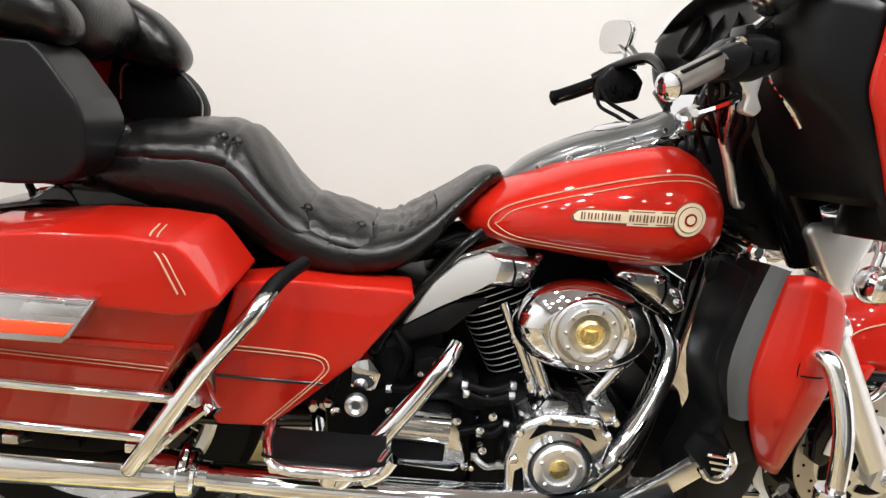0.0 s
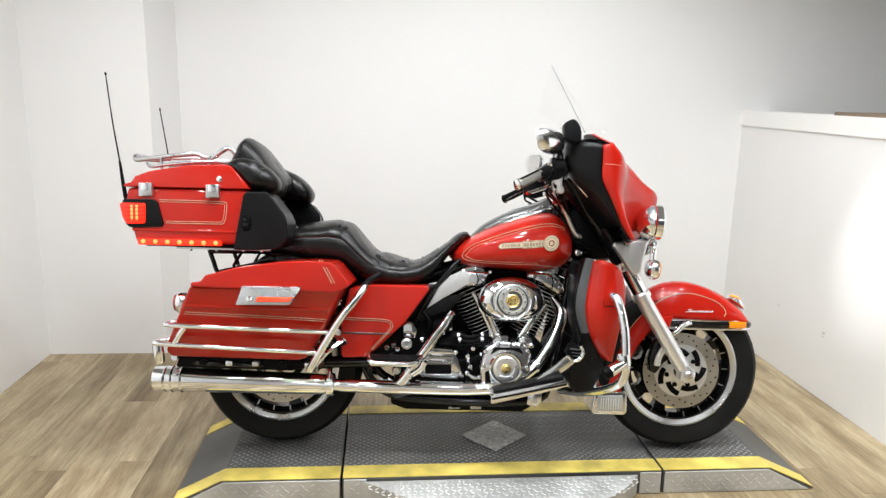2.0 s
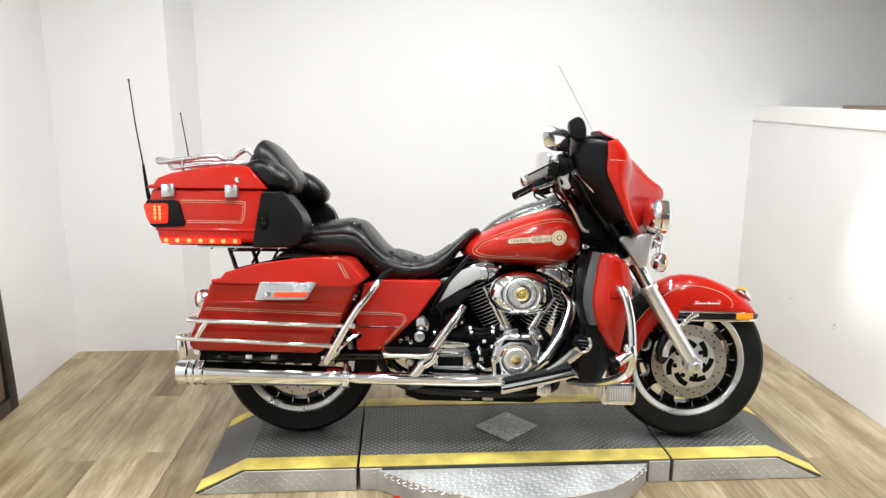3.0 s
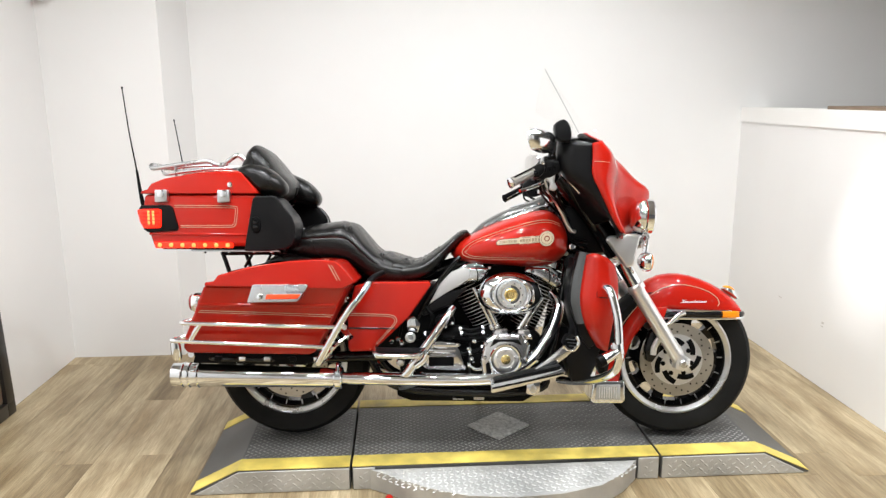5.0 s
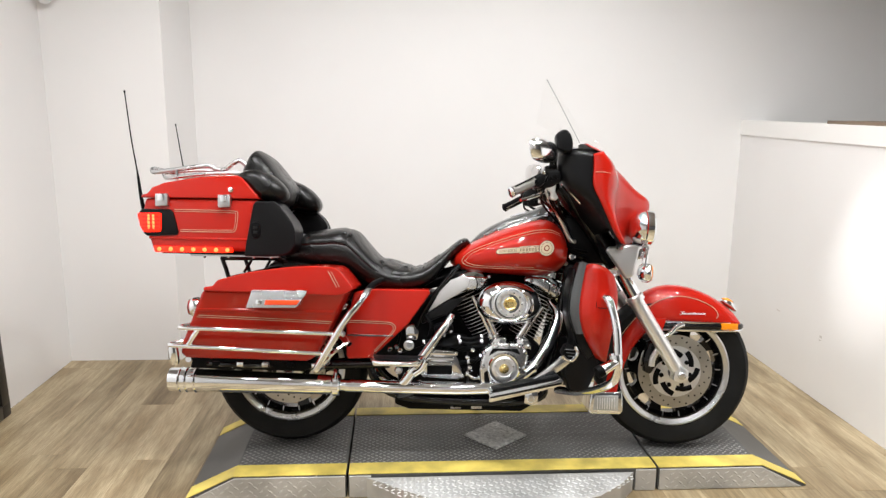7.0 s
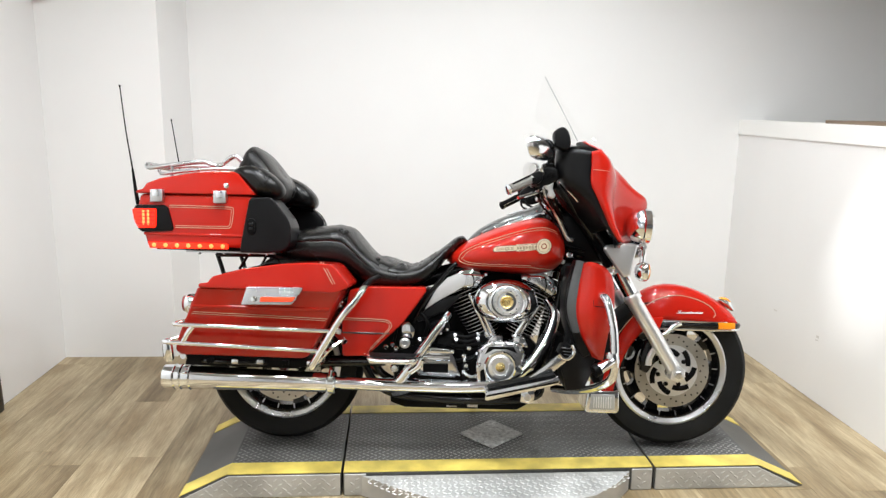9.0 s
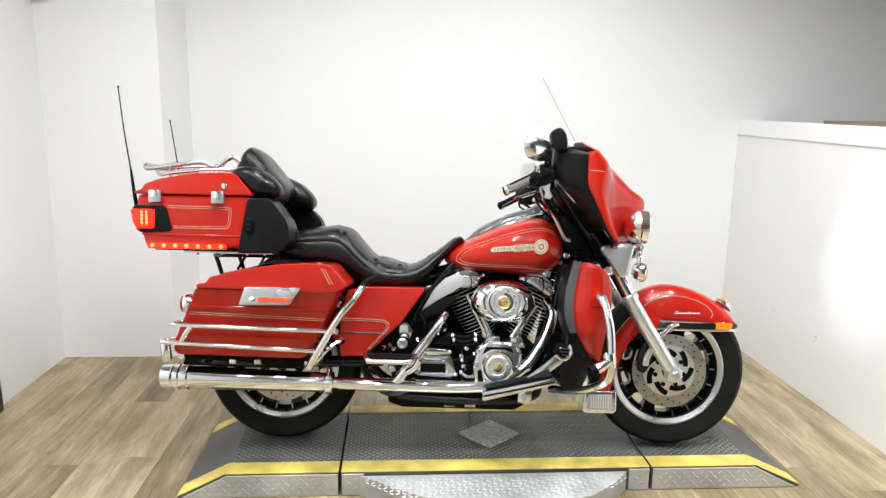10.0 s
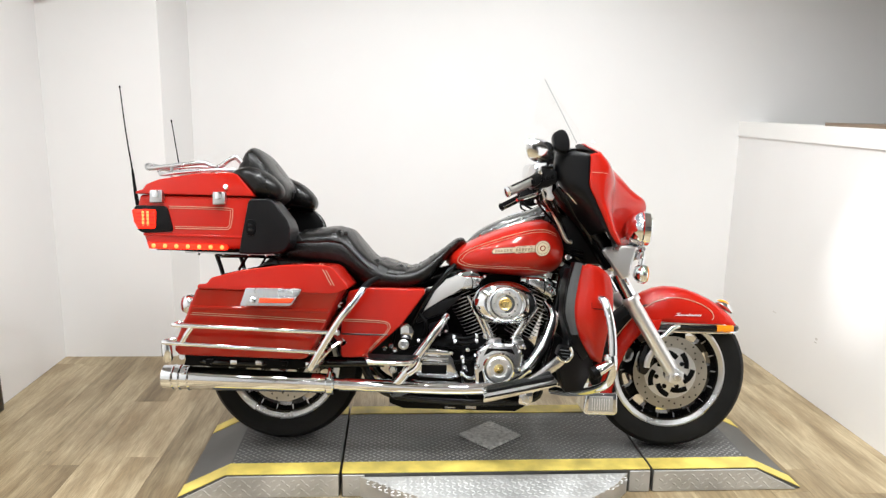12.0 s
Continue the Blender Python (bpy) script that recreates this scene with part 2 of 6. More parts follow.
def skin(bm, rings, closed_ends=True, loop=False):
    """Faces between rings of equal count."""
    vs = [[bm.verts.new(p) for p in r] for r in rings]
    n = len(vs[0])
    for a, b in list(zip(vs, vs[1:])) + ([(vs[-1], vs[0])] if loop else []):
        for i in range(n):
            j = (i + 1) % n
            bm.faces.new((a[i], a[j], b[j], b[i]))
    if closed_ends and not loop:
        bm.faces.new(vs[0][::-1])
        bm.faces.new(vs[-1])
    return bm


def tube(points, radius, sides=12, steps=6, closed=False, bm=None, flat=1.0):
    """A round bar along a smooth line; radius may be a number or (first, last)."""
    bm = bm or bmesh.new()
    line = spline(points, steps, closed) if steps > 1 else [Vector(p) for p in points]
    r0, r1 = radius if isinstance(radius, tuple) else (radius, radius)
    rings, side = [], None
    for i, p in enumerate(line):
        ahead = line[(i + 1) % len(line)] if closed else line[min(i + 1, len(line) - 1)]
        back = line[i - 1] if closed or i else line[0]
        d = (ahead - back).normalized()
        if side is None:
            side = d.cross(Vector((0, 1, 0)) if abs(d.y) < 0.9 else Vector((0, 0, 1))).normalized()
        side = (side - d * side.dot(d)).normalized()
        up = d.cross(side)
        r = r0 + (r1 - r0) * i / max(1, len(line) - 1)
        rings.append([p + (side * math.cos(a) + up * math.sin(a) * flat) * r for a in (2 * math.pi * k / sides for k in range(sides))])
    return skin(bm, rings, True, closed)


def lathe(profile, centre=(0, 0, 0), axis=(0, -1, 0), sides=40, bm=None, squash=(1, 1), closed=False):
    """Turns (radius, along) pairs round an axis."""
    bm = bm or bmesh.new()
    d = Vector(axis).normalized()
    s = d.cross(Vector((0, 0, 1)) if abs(d.z) < 0.9 else Vector((1, 0, 0))).normalized()
    t = s.cross(d)
    c = Vector(centre)
    rings = [[c + d * h + (s * math.cos(a) * squash[0] + t * math.sin(a) * squash[1]) * max(r, 1e-4) for a in (2 * math.pi * k / sides for k in range(sides))]
             for r, h in profile]
    return skin(bm, rings, not closed, closed)


def prism(outline, v0, v1, bevel=0.0, seg=2, bm=None):
    """A slab from an outline of (u, w), between two values of v, with rounded edges."""
    own = bmesh.new()
    ring = [own.verts.new((u, v0, w)) for u, w in outline]
    face = own.faces.new(ring)
    grown = bmesh.ops.extrude_face_region(own, geom=[face])
    for v in grown["geom"]:
        if isinstance(v, bmesh.types.BMVert):
            v.co.y = v1
    bmesh.ops.recalc_face_normals(own, faces=own.faces)
    if bevel:
        bmesh.ops.bevel(own, geom=list(own.edges), offset=bevel, segments=seg, profile=0.6, affect="EDGES", clamp_overlap=True)
    if bm is None:
        return own
    return merge(bm, own)


def merge(bm, other):
    mesh = bpy.data.meshes.new("temporary")
    other.to_mesh(mesh)
    other.free()
    bm.from_mesh(mesh)
    bpy.data.meshes.remove(mesh)
    return bm


def block(lo, hi, bevel=0.0, seg=2, bm=None):
    return prism([(lo[0], lo[2]), (hi[0], lo[2]), (hi[0], hi[2]), (lo[0], hi[2])], lo[1], hi[1], bevel, seg, bm)


def puff(outline, v0, v1, power=2.6, rings=9, steps=4, shrink=1.0):
    """A cushion: a smooth outline of (u, w) whose section swells between v0 and v1."""
    line = spline([(u, 0, w) for u, w in outline], steps, True)
    c = sum(line, Vector()) / len(line)
    mid, half, out = (v0 + v1) / 2, (v1 - v0) / 2, []
    for k in range(rings):
        a = math.pi * (k / (rings - 1) - 0.5)
        s = math.sin(a)
        y = math.copysign(abs(s) ** (2 / power), s)
        size = max(0.02, abs(math.cos(a)) ** (2 / power))
        size = 1 - shrink * (1 - size)
        out.append([Vector((c.x + (p.x - c.x) * size, mid + half * y, c.z + (p.z - c.z) * size)) for p in line])
    return skin(bmesh.new(), out)


class Hull:
    """A body along u with stations (u, bottom, top, half width); section a superellipse."""

    def __init__(self, stations, power=2.6, belly=0.45, centre=0.0):
        self.s, self.power, self.belly, self.centre = stations, power, belly, centre

    def at(self, u):
        s = self.s
        for i in range(len(s) - 1):
            if u <= s[i + 1][0] or i == len(s) - 2:
                a = s[max(i - 1, 0)]
                b, c = s[i], s[i + 1]
                d = s[min(i + 2, len(s) - 1)]
                t = min(1, max(0, (u - b[0]) / (c[0] - b[0])))
                span = c[0] - b[0]
                out = []
                for k in (1, 2, 3):
                    m0 = (c[k] - a[k]) / max(1e-6, c[0] - a[0]) * span
                    m1 = (d[k] - b[k]) / max(1e-6, d[0] - b[0]) * span
                    h = (2 * t ** 3 - 3 * t * t + 1) * b[k] + (t ** 3 - 2 * t * t + t) * m0 + (3 * t * t - 2 * t ** 3) * c[k] + (t ** 3 - t * t) * m1
                    out.append(h)
                return out

    def side(self, u, w):
        """How far the surface stands out from the middle at (u, w)."""
        bottom, top, half = self.at(u)
        mid = bottom + (top - bottom) * self.belly
        h = (top - mid) if w > mid else (mid - bottom)
        q = min(0.999, abs(w - mid) / max(1e-6, h))
        return half * (1 - q ** self.power) ** (1 / self.power)

    def mesh(self, along=48, around=36):
        rings = []
        u0, u1 = self.s[0][0], self.s[-1][0]
        for i in range(along + 1):
            u = u0 + (u1 - u0) * (0.5 - 0.5 * math.cos(math.pi * i / along))
            bottom, top, half = self.at(u)
            mid = bottom + (top - bottom) * self.belly
            ring = []
            for k in range(around):
                a = 2 * math.pi * k / around
                c, s = math.cos(a), math.sin(a)
                ring.append(Vector((u, self.centre + half * math.copysign(abs(c) ** (2 / self.power), c),
                                    mid + (top - mid if s > 0 else mid - bottom) * math.copysign(abs(s) ** (2 / self.power), s))))
            rings.append(ring)
        return skin(bmesh.new(), rings)


def grid(columns, steps=3):
    """A smooth sheet through columns of points."""
    fine = [spline(c, steps) for c in columns]
    rows = [spline([c[i] for c in fine], steps) for i in range(len(fine[0]))]
    bm = bmesh.new()
    vs = [[bm.verts.new(p) for p in r] for r in rows]
    for a, b in zip(vs, vs[1:]):
        for i in range(len(a) - 1):
            bm.faces.new((a[i], a[i + 1], b[i + 1], b[i]))
    return bm


def solid(ob, thickness, offset=-1):
    mod = ob.modifiers.new("thickness", "SOLIDIFY")
    mod.thickness, mod.offset = thickness, offset
    return ob


# ---- the room ----
LEFT, RIGHT, BACK, FRONT = -1.42, RIGHT_WALL, 1.53, -6.0

wall_back = part("wall_back", block((-0.742, BACK, 0), (5.5, BACK + 0.12, TOP)), WALL, smooth=0)
tagged(wall_back, "off-white painted wall behind the motorcycle", "wall", kind="structure")
wall_boxing = part("wall_boxing", skin(bmesh.new(), [[Vector((LEFT - 0.12, 1.185, z)), Vector((-0.80, 1.185, z)), Vector((-0.742, BACK, z)), Vector((-0.742, BACK + 0.12, z)), Vector((LEFT - 0.12, BACK + 0.12, z))] for z in (0, TOP)]), WALL, smooth=0)
tagged(wall_boxing, "off-white boxed-out corner of the wall", "wall", kind="structure")
wall_left = part("wall_left", block((LEFT - 0.12, -1.7, 0), (LEFT, 1.185, TOP)), WALL, smooth=0)
tagged(wall_left, "off-white painted side wall with a pinkish reflected glow", "wall", kind="structure")


def long_slab(ends, x0, x1):
    """A slab along y whose foot and top change height: ends of (y, foot, top)."""
    return skin(bmesh.new(), [[Vector((x0, y, a)), Vector((x1, y, a)), Vector((x1, y, b)), Vector((x0, y, b))] for y, a, b in ends])


PARTITION = pose(RIGHT, 0, 0)
wall_right = part("wall_right", long_slab([(-1.6, 0, 1.297), (BACK, 0, 1.297)], 0, 0.13), WALL, smooth=0)
wall_right.matrix_world = PARTITION
tagged(wall_right, "off-white chest-high partition wall with small scuffs", "wall", kind="structure")
trim = part("trim", long_slab([(-1.62, 1.297, 1.386), (BACK, 1.297, 1.386)], -0.009, 0.15), TRIM, smooth=0)
trim.matrix_world = PARTITION
tagged(trim, "white square-edged cap along the partition's top", "trim", kind="structure")
# Added closing wall, out of view; its dark tone shapes the reflections.
wall_outer_unseen = part("wall_outer_unseen", block((5.5, FRONT, 0), (5.62, BACK + 0.12, TOP)), DIM, smooth=0)
tagged(wall_outer_unseen, "unseen wall added beyond the partition, dark for the chrome's reflections", "wall", kind="structure")
# Unseen front wall, split into light and dark halves to shape chrome reflections.
wall_front = part("wall_front", block((LEFT, FRONT - 0.12, 0), (0.9, FRONT, TOP)), WALL, smooth=0)
tagged(wall_front, "unseen off-white wall half behind the viewer, light for chrome reflections", "wall", kind="structure")
wall_front_dark = part("wall_front_dark", block((0.9, FRONT - 0.12, 0), (5.5, FRONT, TOP)), DARKREFLECT, smooth=0)
tagged(wall_front_dark, "unseen wall half behind the viewer, darkened for chrome reflections", "wall", kind="structure")
wall_side = part("wall_side", block((LEFT - 0.14, FRONT, 0), (LEFT - 0.02, -1.7, TOP)), WALL, smooth=0)
tagged(wall_side, "off-white painted side wall behind the viewer", "wall", kind="structure")
ceiling = part("ceiling", block((LEFT - 0.14, FRONT - 0.12, TOP), (5.62, BACK + 0.12, TOP + 0.1)), CEIL, smooth=0)
tagged(ceiling, "plain grey ceiling", "ceiling", kind="structure")

floor = part("floor", block((LEFT - 0.12, FRONT - 0.12, -0.06), (5.62, BACK + 0.12, -0.006)), DARKFRAME, smooth=0)
tagged(floor, "light oak-look plank floor with smoky grain", "floor", kind="structure")


def box_mesh(name, lo, hi, material, bevel=0.0):
    bm = block(lo, hi, bevel, 1)
    mesh = bpy.data.meshes.new(name)
    bm.to_mesh(mesh)
    bm.free()
    mesh.materials.append(material)
    return mesh


# wall scuffs: small grey rub marks on the partition
for y, z, w, h in ((0.906, 0.350, 0.035, 0.006), (0.496, 0.331, 0.018, 0.012), (0.50, 0.312, 0.02, 0.005)):
    part("scuff_mark", block((-0.001, y - w / 2, z - h / 2), (0.001, y + w / 2, z + h / 2)), plain("grey_scuff", (0.60, 0.575, 0.55), 0.6, grain=0.2), wall_right, smooth=0)

# board lying on the partition's cap
ledge_board = part("ledge_board", long_slab([(-1.5, 1.386, 1.402), (0.66, 1.386, 1.402)], 0.005, 0.32), BROWN, smooth=0)
ledge_board.matrix_world = PARTITION
tagged(ledge_board, "thin brown wooden board lying on the partition's cap", "board")

# dark picture frame low on the side wall
frame_panel = thing("wall_frame", "black lacquered frame leaning against the side wall", "frame", pose(LEFT, -0.095, 0.0))
part("frame_bar", prism([(0.0, 0.06), (0.035, 0.06), (0.02, 0.62), (0.0, 0.62)], 0.50, 0.565, 0.004), DARKFRAME, frame_panel)
part("frame_bar", prism([(0.0, 0.06), (0.035, 0.06), (0.02, 0.62), (0.0, 0.62)], -0.10, -0.035, 0.004), DARKFRAME, frame_panel)
part("backing", block((0.002, -0.035, 0.07), (0.014, 0.50, 0.60)), BROWN, frame_panel)
part("frame_bar", block((0.0, -0.035, 0.0), (0.035, 0.50, 0.066), 0.004), DARKFRAME, frame_panel)
part("frame_bar", block((0.0, 0.50, 0.0), (0.035, 0.565, 0.062), 0.004), DARKFRAME, frame_panel)

# small dome high in the corner
dome = thing("dome_camera", "small pale grey dome fixed high in the wall corner", "camera dome", pose(LEFT + 0.065, 1.13, 1.945))
part("base", lathe([(0.045, 0.06), (0.045, 0.085), (0.03, 0.095)], (0, 0, 0), (0, 0, 1), 24), TRIM, dome)
part("dome", lathe([(0.002, 0.0), (0.018, 0.004), (0.032, 0.016), (0.039, 0.034), (0.040, 0.06)], (0, 0, 0), (0, 0, 1), 24), ALLOY, dome)
part("bracket", block((-0.08, -0.015, 0.085), (0.03, 0.015, 0.10)), TRIM, dome)

# ceiling spotlights
for x, y, watts in SPOTS:
    lamp = thing("ceiling_spotlight", "round white recessed ceiling spotlight, lit", "ceiling light", pose(x, y, TOP), "ceiling spotlights")
    part("housing", lathe([(0.075, 0.0), (0.10, 0.0), (0.10, 0.012), (0.085, 0.02), (0.075, 0.012)], (0, 0, 0), (0, 0, -1), 28, closed=True), TRIM, lamp)

# Made-up fixture for the added lamp that brightens the partition.
aimed = thing("ceiling_spotlight", "unseen ceiling spotlight added to make the partition's bright spot", "ceiling light", pose(0.62, -0.62, TOP), "ceiling spotlights")
part("housing", lathe([(0.05, 0.0), (0.05, 0.02), (0.045, 0.045), (0.035, 0.045), (0.038, 0.02), (0.038, 0.0)], (0, 0, 0), (0, 0, -1), 24, closed=True), TRIM, aimed)

# ---- the lift under the motorcycle ----
DECK = 0.092
lift = thing("motorcycle_lift", "low three-part lift of dark tread plate with yellow edges", "lift", pose(0, 0, 0))
LIFT_FRONT, LIFT_BACK = -0.336, 0.256
deck_left = part("deck_plate", prism([(-0.347, 0.0), (0.251, 0.0), (0.251, DECK), (-0.168, DECK), (-0.347, 0.006)], LIFT_FRONT, LIFT_BACK, 0.002, 1), DARKPLATE, lift, smooth=0)
deck_mid = part("deck_plate", prism([(0.259, 0.0), (1.442, 0.0), (1.442, DECK), (0.259, DECK)], LIFT_FRONT, LIFT_BACK, 0.002, 1), DARKPLATE, lift, smooth=0)
deck_right = part("deck_plate", prism([(1.450, 0.0), (2.05, 0.0), (2.05, 0.006), (1.865, DECK), (1.450, DECK)], LIFT_FRONT, LIFT_BACK, 0.002, 1), DARKPLATE, lift, smooth=0)


def deck_height(x):
    if x < -0.168:
        return 0.006 + (x + 0.347) / 0.179 * (DECK - 0.006)
    if x > 1.865:
        return DECK - (x - 1.865) / 0.185 * (DECK - 0.006)
    return DECK


def lozenges(spots, length, width, height):
    """Raised tread marks: spots of (origin, along, across, out)."""
    verts, faces = [], []
    for o, a, b, n in spots:
        i = len(verts)
        verts += [o - a * length, o - a * length * 0.35 - b * width, o + a * length * 0.35 - b * width, o + a * length, o + a * length * 0.35 + b * width, o - a * length * 0.35 + b * width,
                  o - a * length * 0.5 + n * height, o + a * length * 0.5 + n * height]
        faces += [(i, i + 1, i + 6), (i + 1, i + 2, i + 7, i + 6), (i + 2, i + 3, i + 7), (i + 3, i + 4, i + 7), (i + 4, i + 5, i + 6, i + 7), (i + 5, i, i + 6)]
    bm = bmesh.new()
    vs = [bm.verts.new(v) for v in verts]
    for f in faces:
        bm.faces.new([vs[k] for k in f])
    return bm


def tread_on_deck(x0, x1, pitch=0.026):
    spots, i = [], 0
    x = x0
    while x < x1:
        y, j = LIFT_FRONT + 0.092 + (i % 2) * pitch / 2, 0
        slope = (deck_height(x + 0.01) - deck_height(x - 0.01)) / 0.02
        ex = Vector((1, 0, slope)).normalized()
        n = Vector((-slope, 0, 1)).normalized()
        while y < LIFT_BACK - 0.085:
            turn = 1 if (i + j) % 2 else -1
            a = (ex + Vector((0, turn, 0))).normalized()
            spots.append((Vector((x, y, deck_height(x))), a, n.cross(a), n))
            y += pitch
            j += 1
        x += pitch / 2 * 1.2
        i += 1
    return lozenges(spots, 0.0095, 0.0035, 0.0016)


for a, b, d in ((-0.155, 0.243, deck_left), (0.268, 1.435, deck_mid), (1.458, 1.85, deck_right)):
    tagged(part("tread_pattern", tread_on_deck(a, b), WORN, d, smooth=0), kind="stuff")


def edge_stripe(x0, x1, y0, y1):
    xs = [x for x in (x0, -0.168, 1.865, x1) if x0 <= x <= x1]
    rings = [[Vector((x, y0, deck_height(x) + 0.0005)), Vector((x, y1, deck_height(x) + 0.0005)), Vector((x, y1, deck_height(x) + 0.0035)), Vector((x, y0, deck_height(x) + 0.0035))] for x in xs]
    return skin(bmesh.new(), rings)


for a, b, d in ((-0.345, 0.250, deck_left), (0.260, 1.441, deck_mid), (1.451, 2.048, deck_right)):
    part("yellow_stripe", edge_stripe(a, b, LIFT_FRONT - 0.001, LIFT_FRONT + 0.082), YELLOW, d, "worn yellow safety stripe", smooth=0)
    part("yellow_stripe", edge_stripe(a, b, LIFT_BACK - 0.075, LIFT_BACK + 0.001), YELLOW, d, "worn yellow safety stripe", smooth=0)


def side_plate(outline, y, name, parent):
    ob = part(name, prism(outline, y - 0.006, y, 0.001, 1), PLATE, parent, "bare tread-plate side", smooth=0)
    xs = [p[0] for p in outline]
    spots = []
    x, i = min(xs) + 0.03, 0
    while x < max(xs) - 0.02:
        for j, z in enumerate((0.014, 0.032, 0.050, 0.068)):
            xx = x + (j % 2) * 0.018
            if z < deck_height(xx) - 0.012:
                turn = 1 if (i + j) % 2 else -1
                a = Vector((1, 0, 0.7 * turn)).normalized()
                spots.append((Vector((xx, y - 0.006, z)), a, Vector((-a.z, 0, a.x)), Vector((0, -1, 0))))
        x += 0.036
        i += 1
    tagged(part("tread_pattern", lozenges(spots, 0.011, 0.004, 0.0018), PLATE, ob, smooth=0), kind="stuff")


side_plate([(-0.33, 0.002), (0.248, 0.002), (0.248, DECK - 0.004), (-0.162, DECK - 0.004)], LIFT_FRONT - 0.001, "side_plate", deck_left)
side_plate([(0.263, 0.002), (0.345, 0.002), (0.345, DECK - 0.004), (0.263, DECK - 0.004)], LIFT_FRONT - 0.001, "side_plate", deck_mid)
side_plate([(1.36, 0.002), (1.44, 0.002), (1.44, DECK - 0.004), (1.36, DECK - 0.004)], LIFT_FRONT - 0.001, "side_plate", deck_mid)
side_plate([(1.455, 0.002), (2.03, 0.002), (1.86, DECK - 0.004), (1.455, DECK - 0.004)], LIFT_FRONT - 0.001, "side_plate", deck_right)

# round apron plate in front of the middle section
apron_line = [(0.328, -0.345), (0.395, -0.385), (0.461, -0.435), (0.552, -0.492), (0.68, -0.548), (0.85, -0.570), (1.02, -0.556), (1.17, -0.510), (1.275, -0.430), (1.349, -0.345)]
bm = bmesh.new()
low = [bm.verts.new((x, y, 0.002)) for x, y in apron_line]
high = [bm.verts.new((x, y, DECK - 0.010)) for x, y in apron_line]
bm.faces.new(high)
bm.faces.new(low[::-1])
for i in range(len(low)):
    j = (i + 1) % len(low)
    bm.faces.new((low[i], low[j], high[j], high[i]))
apron = part("apron_plate", bm, PLATE, lift, "rounded bare tread-plate apron", smooth=0)
spots = []
for i in range(44):
    for j in range(12):
        x, y = 0.36 + i * 0.0225, -0.357 - j * 0.0195
        inside = -0.345 - 0.220 * math.sqrt(max(0, 1 - ((x - 0.84) / 0.51) ** 2)) + 0.012
        if y > inside:
            a = Vector((1, 0.8 if (i + j) % 2 else -0.8, 0)).normalized()
            spots.append((Vector((x, y, DECK - 0.010)), a, Vector((-a.y, a.x, 0)), Vector((0, 0, 1))))
tagged(part("tread_pattern", lozenges(spots, 0.011, 0.0038, 0.0018), PLATE, apron, smooth=0), kind="stuff")
part("release_knob", lathe([(0.012, 0), (0.014, 0.01), (0.014, 0.03), (0.008, 0.036)], (0.40, -0.45, 0.0), (0, 0, 1), 16), RED, lift, "small red release knob")

# diamond-shaped wear plate on the deck
bm = bmesh.new()
ring0 = [bm.verts.new((x, y, DECK + 0.0015)) for x, y in ((0.724, -0.035), (0.842, -0.167), (0.986, -0.049), (0.873, 0.089))]
ring1 = [bm.verts.new((x * 0.985 + 0.013, y * 0.98 - 0.001, DECK + 0.008)) for x, y in ((0.724, -0.035), (0.842, -0.167), (0.986, -0.049), (0.873, 0.089))]
bm.faces.new(ring1)
bm.faces.new(ring0[::-1])
for i in range(4):
    bm.faces.new((ring0[i], ring0[(i + 1) % 4], ring1[(i + 1) % 4], ring1[i]))
wear = part("wear_plate", bm, SPECKLED, deck_mid, "bare metal diamond plate", smooth=0)
spots = []
for i in range(11):
    for j in range(11):
        s, t = (i + 0.5) / 11, (j + 0.5) / 11
        p = Vector((0.724, -0.035, 0)) + Vector((0.118, -0.132, 0)) * s + Vector((0.149, 0.124, 0)) * t
        a = Vector((1, 0.6 if (i + j) % 2 else -0.6, 0)).normalized()
        spots.append((p + Vector((0, 0, DECK + 0.008)), a, Vector((-a.y, a.x, 0)), Vector((0, 0, 1))))
tagged(part("tread_pattern", lozenges(spots, 0.007, 0.0028, 0.0014), SPECKLED, wear, smooth=0), kind="stuff")

# ---- the motorcycle: x ahead, y to its left, z up from the tyre's contact; it leans on its side stand ----
BIKE = pose(-0.020, -0.0106, DECK + 0.002, -7.9, -0.14, -4.28)
bike = thing("motorcycle", "red touring motorcycle with chrome trim, black seat and lit tail lamps", "motorcycle", BIKE)
REAR, AXLE = (0.030, 0.313), (1.586, 0.311)


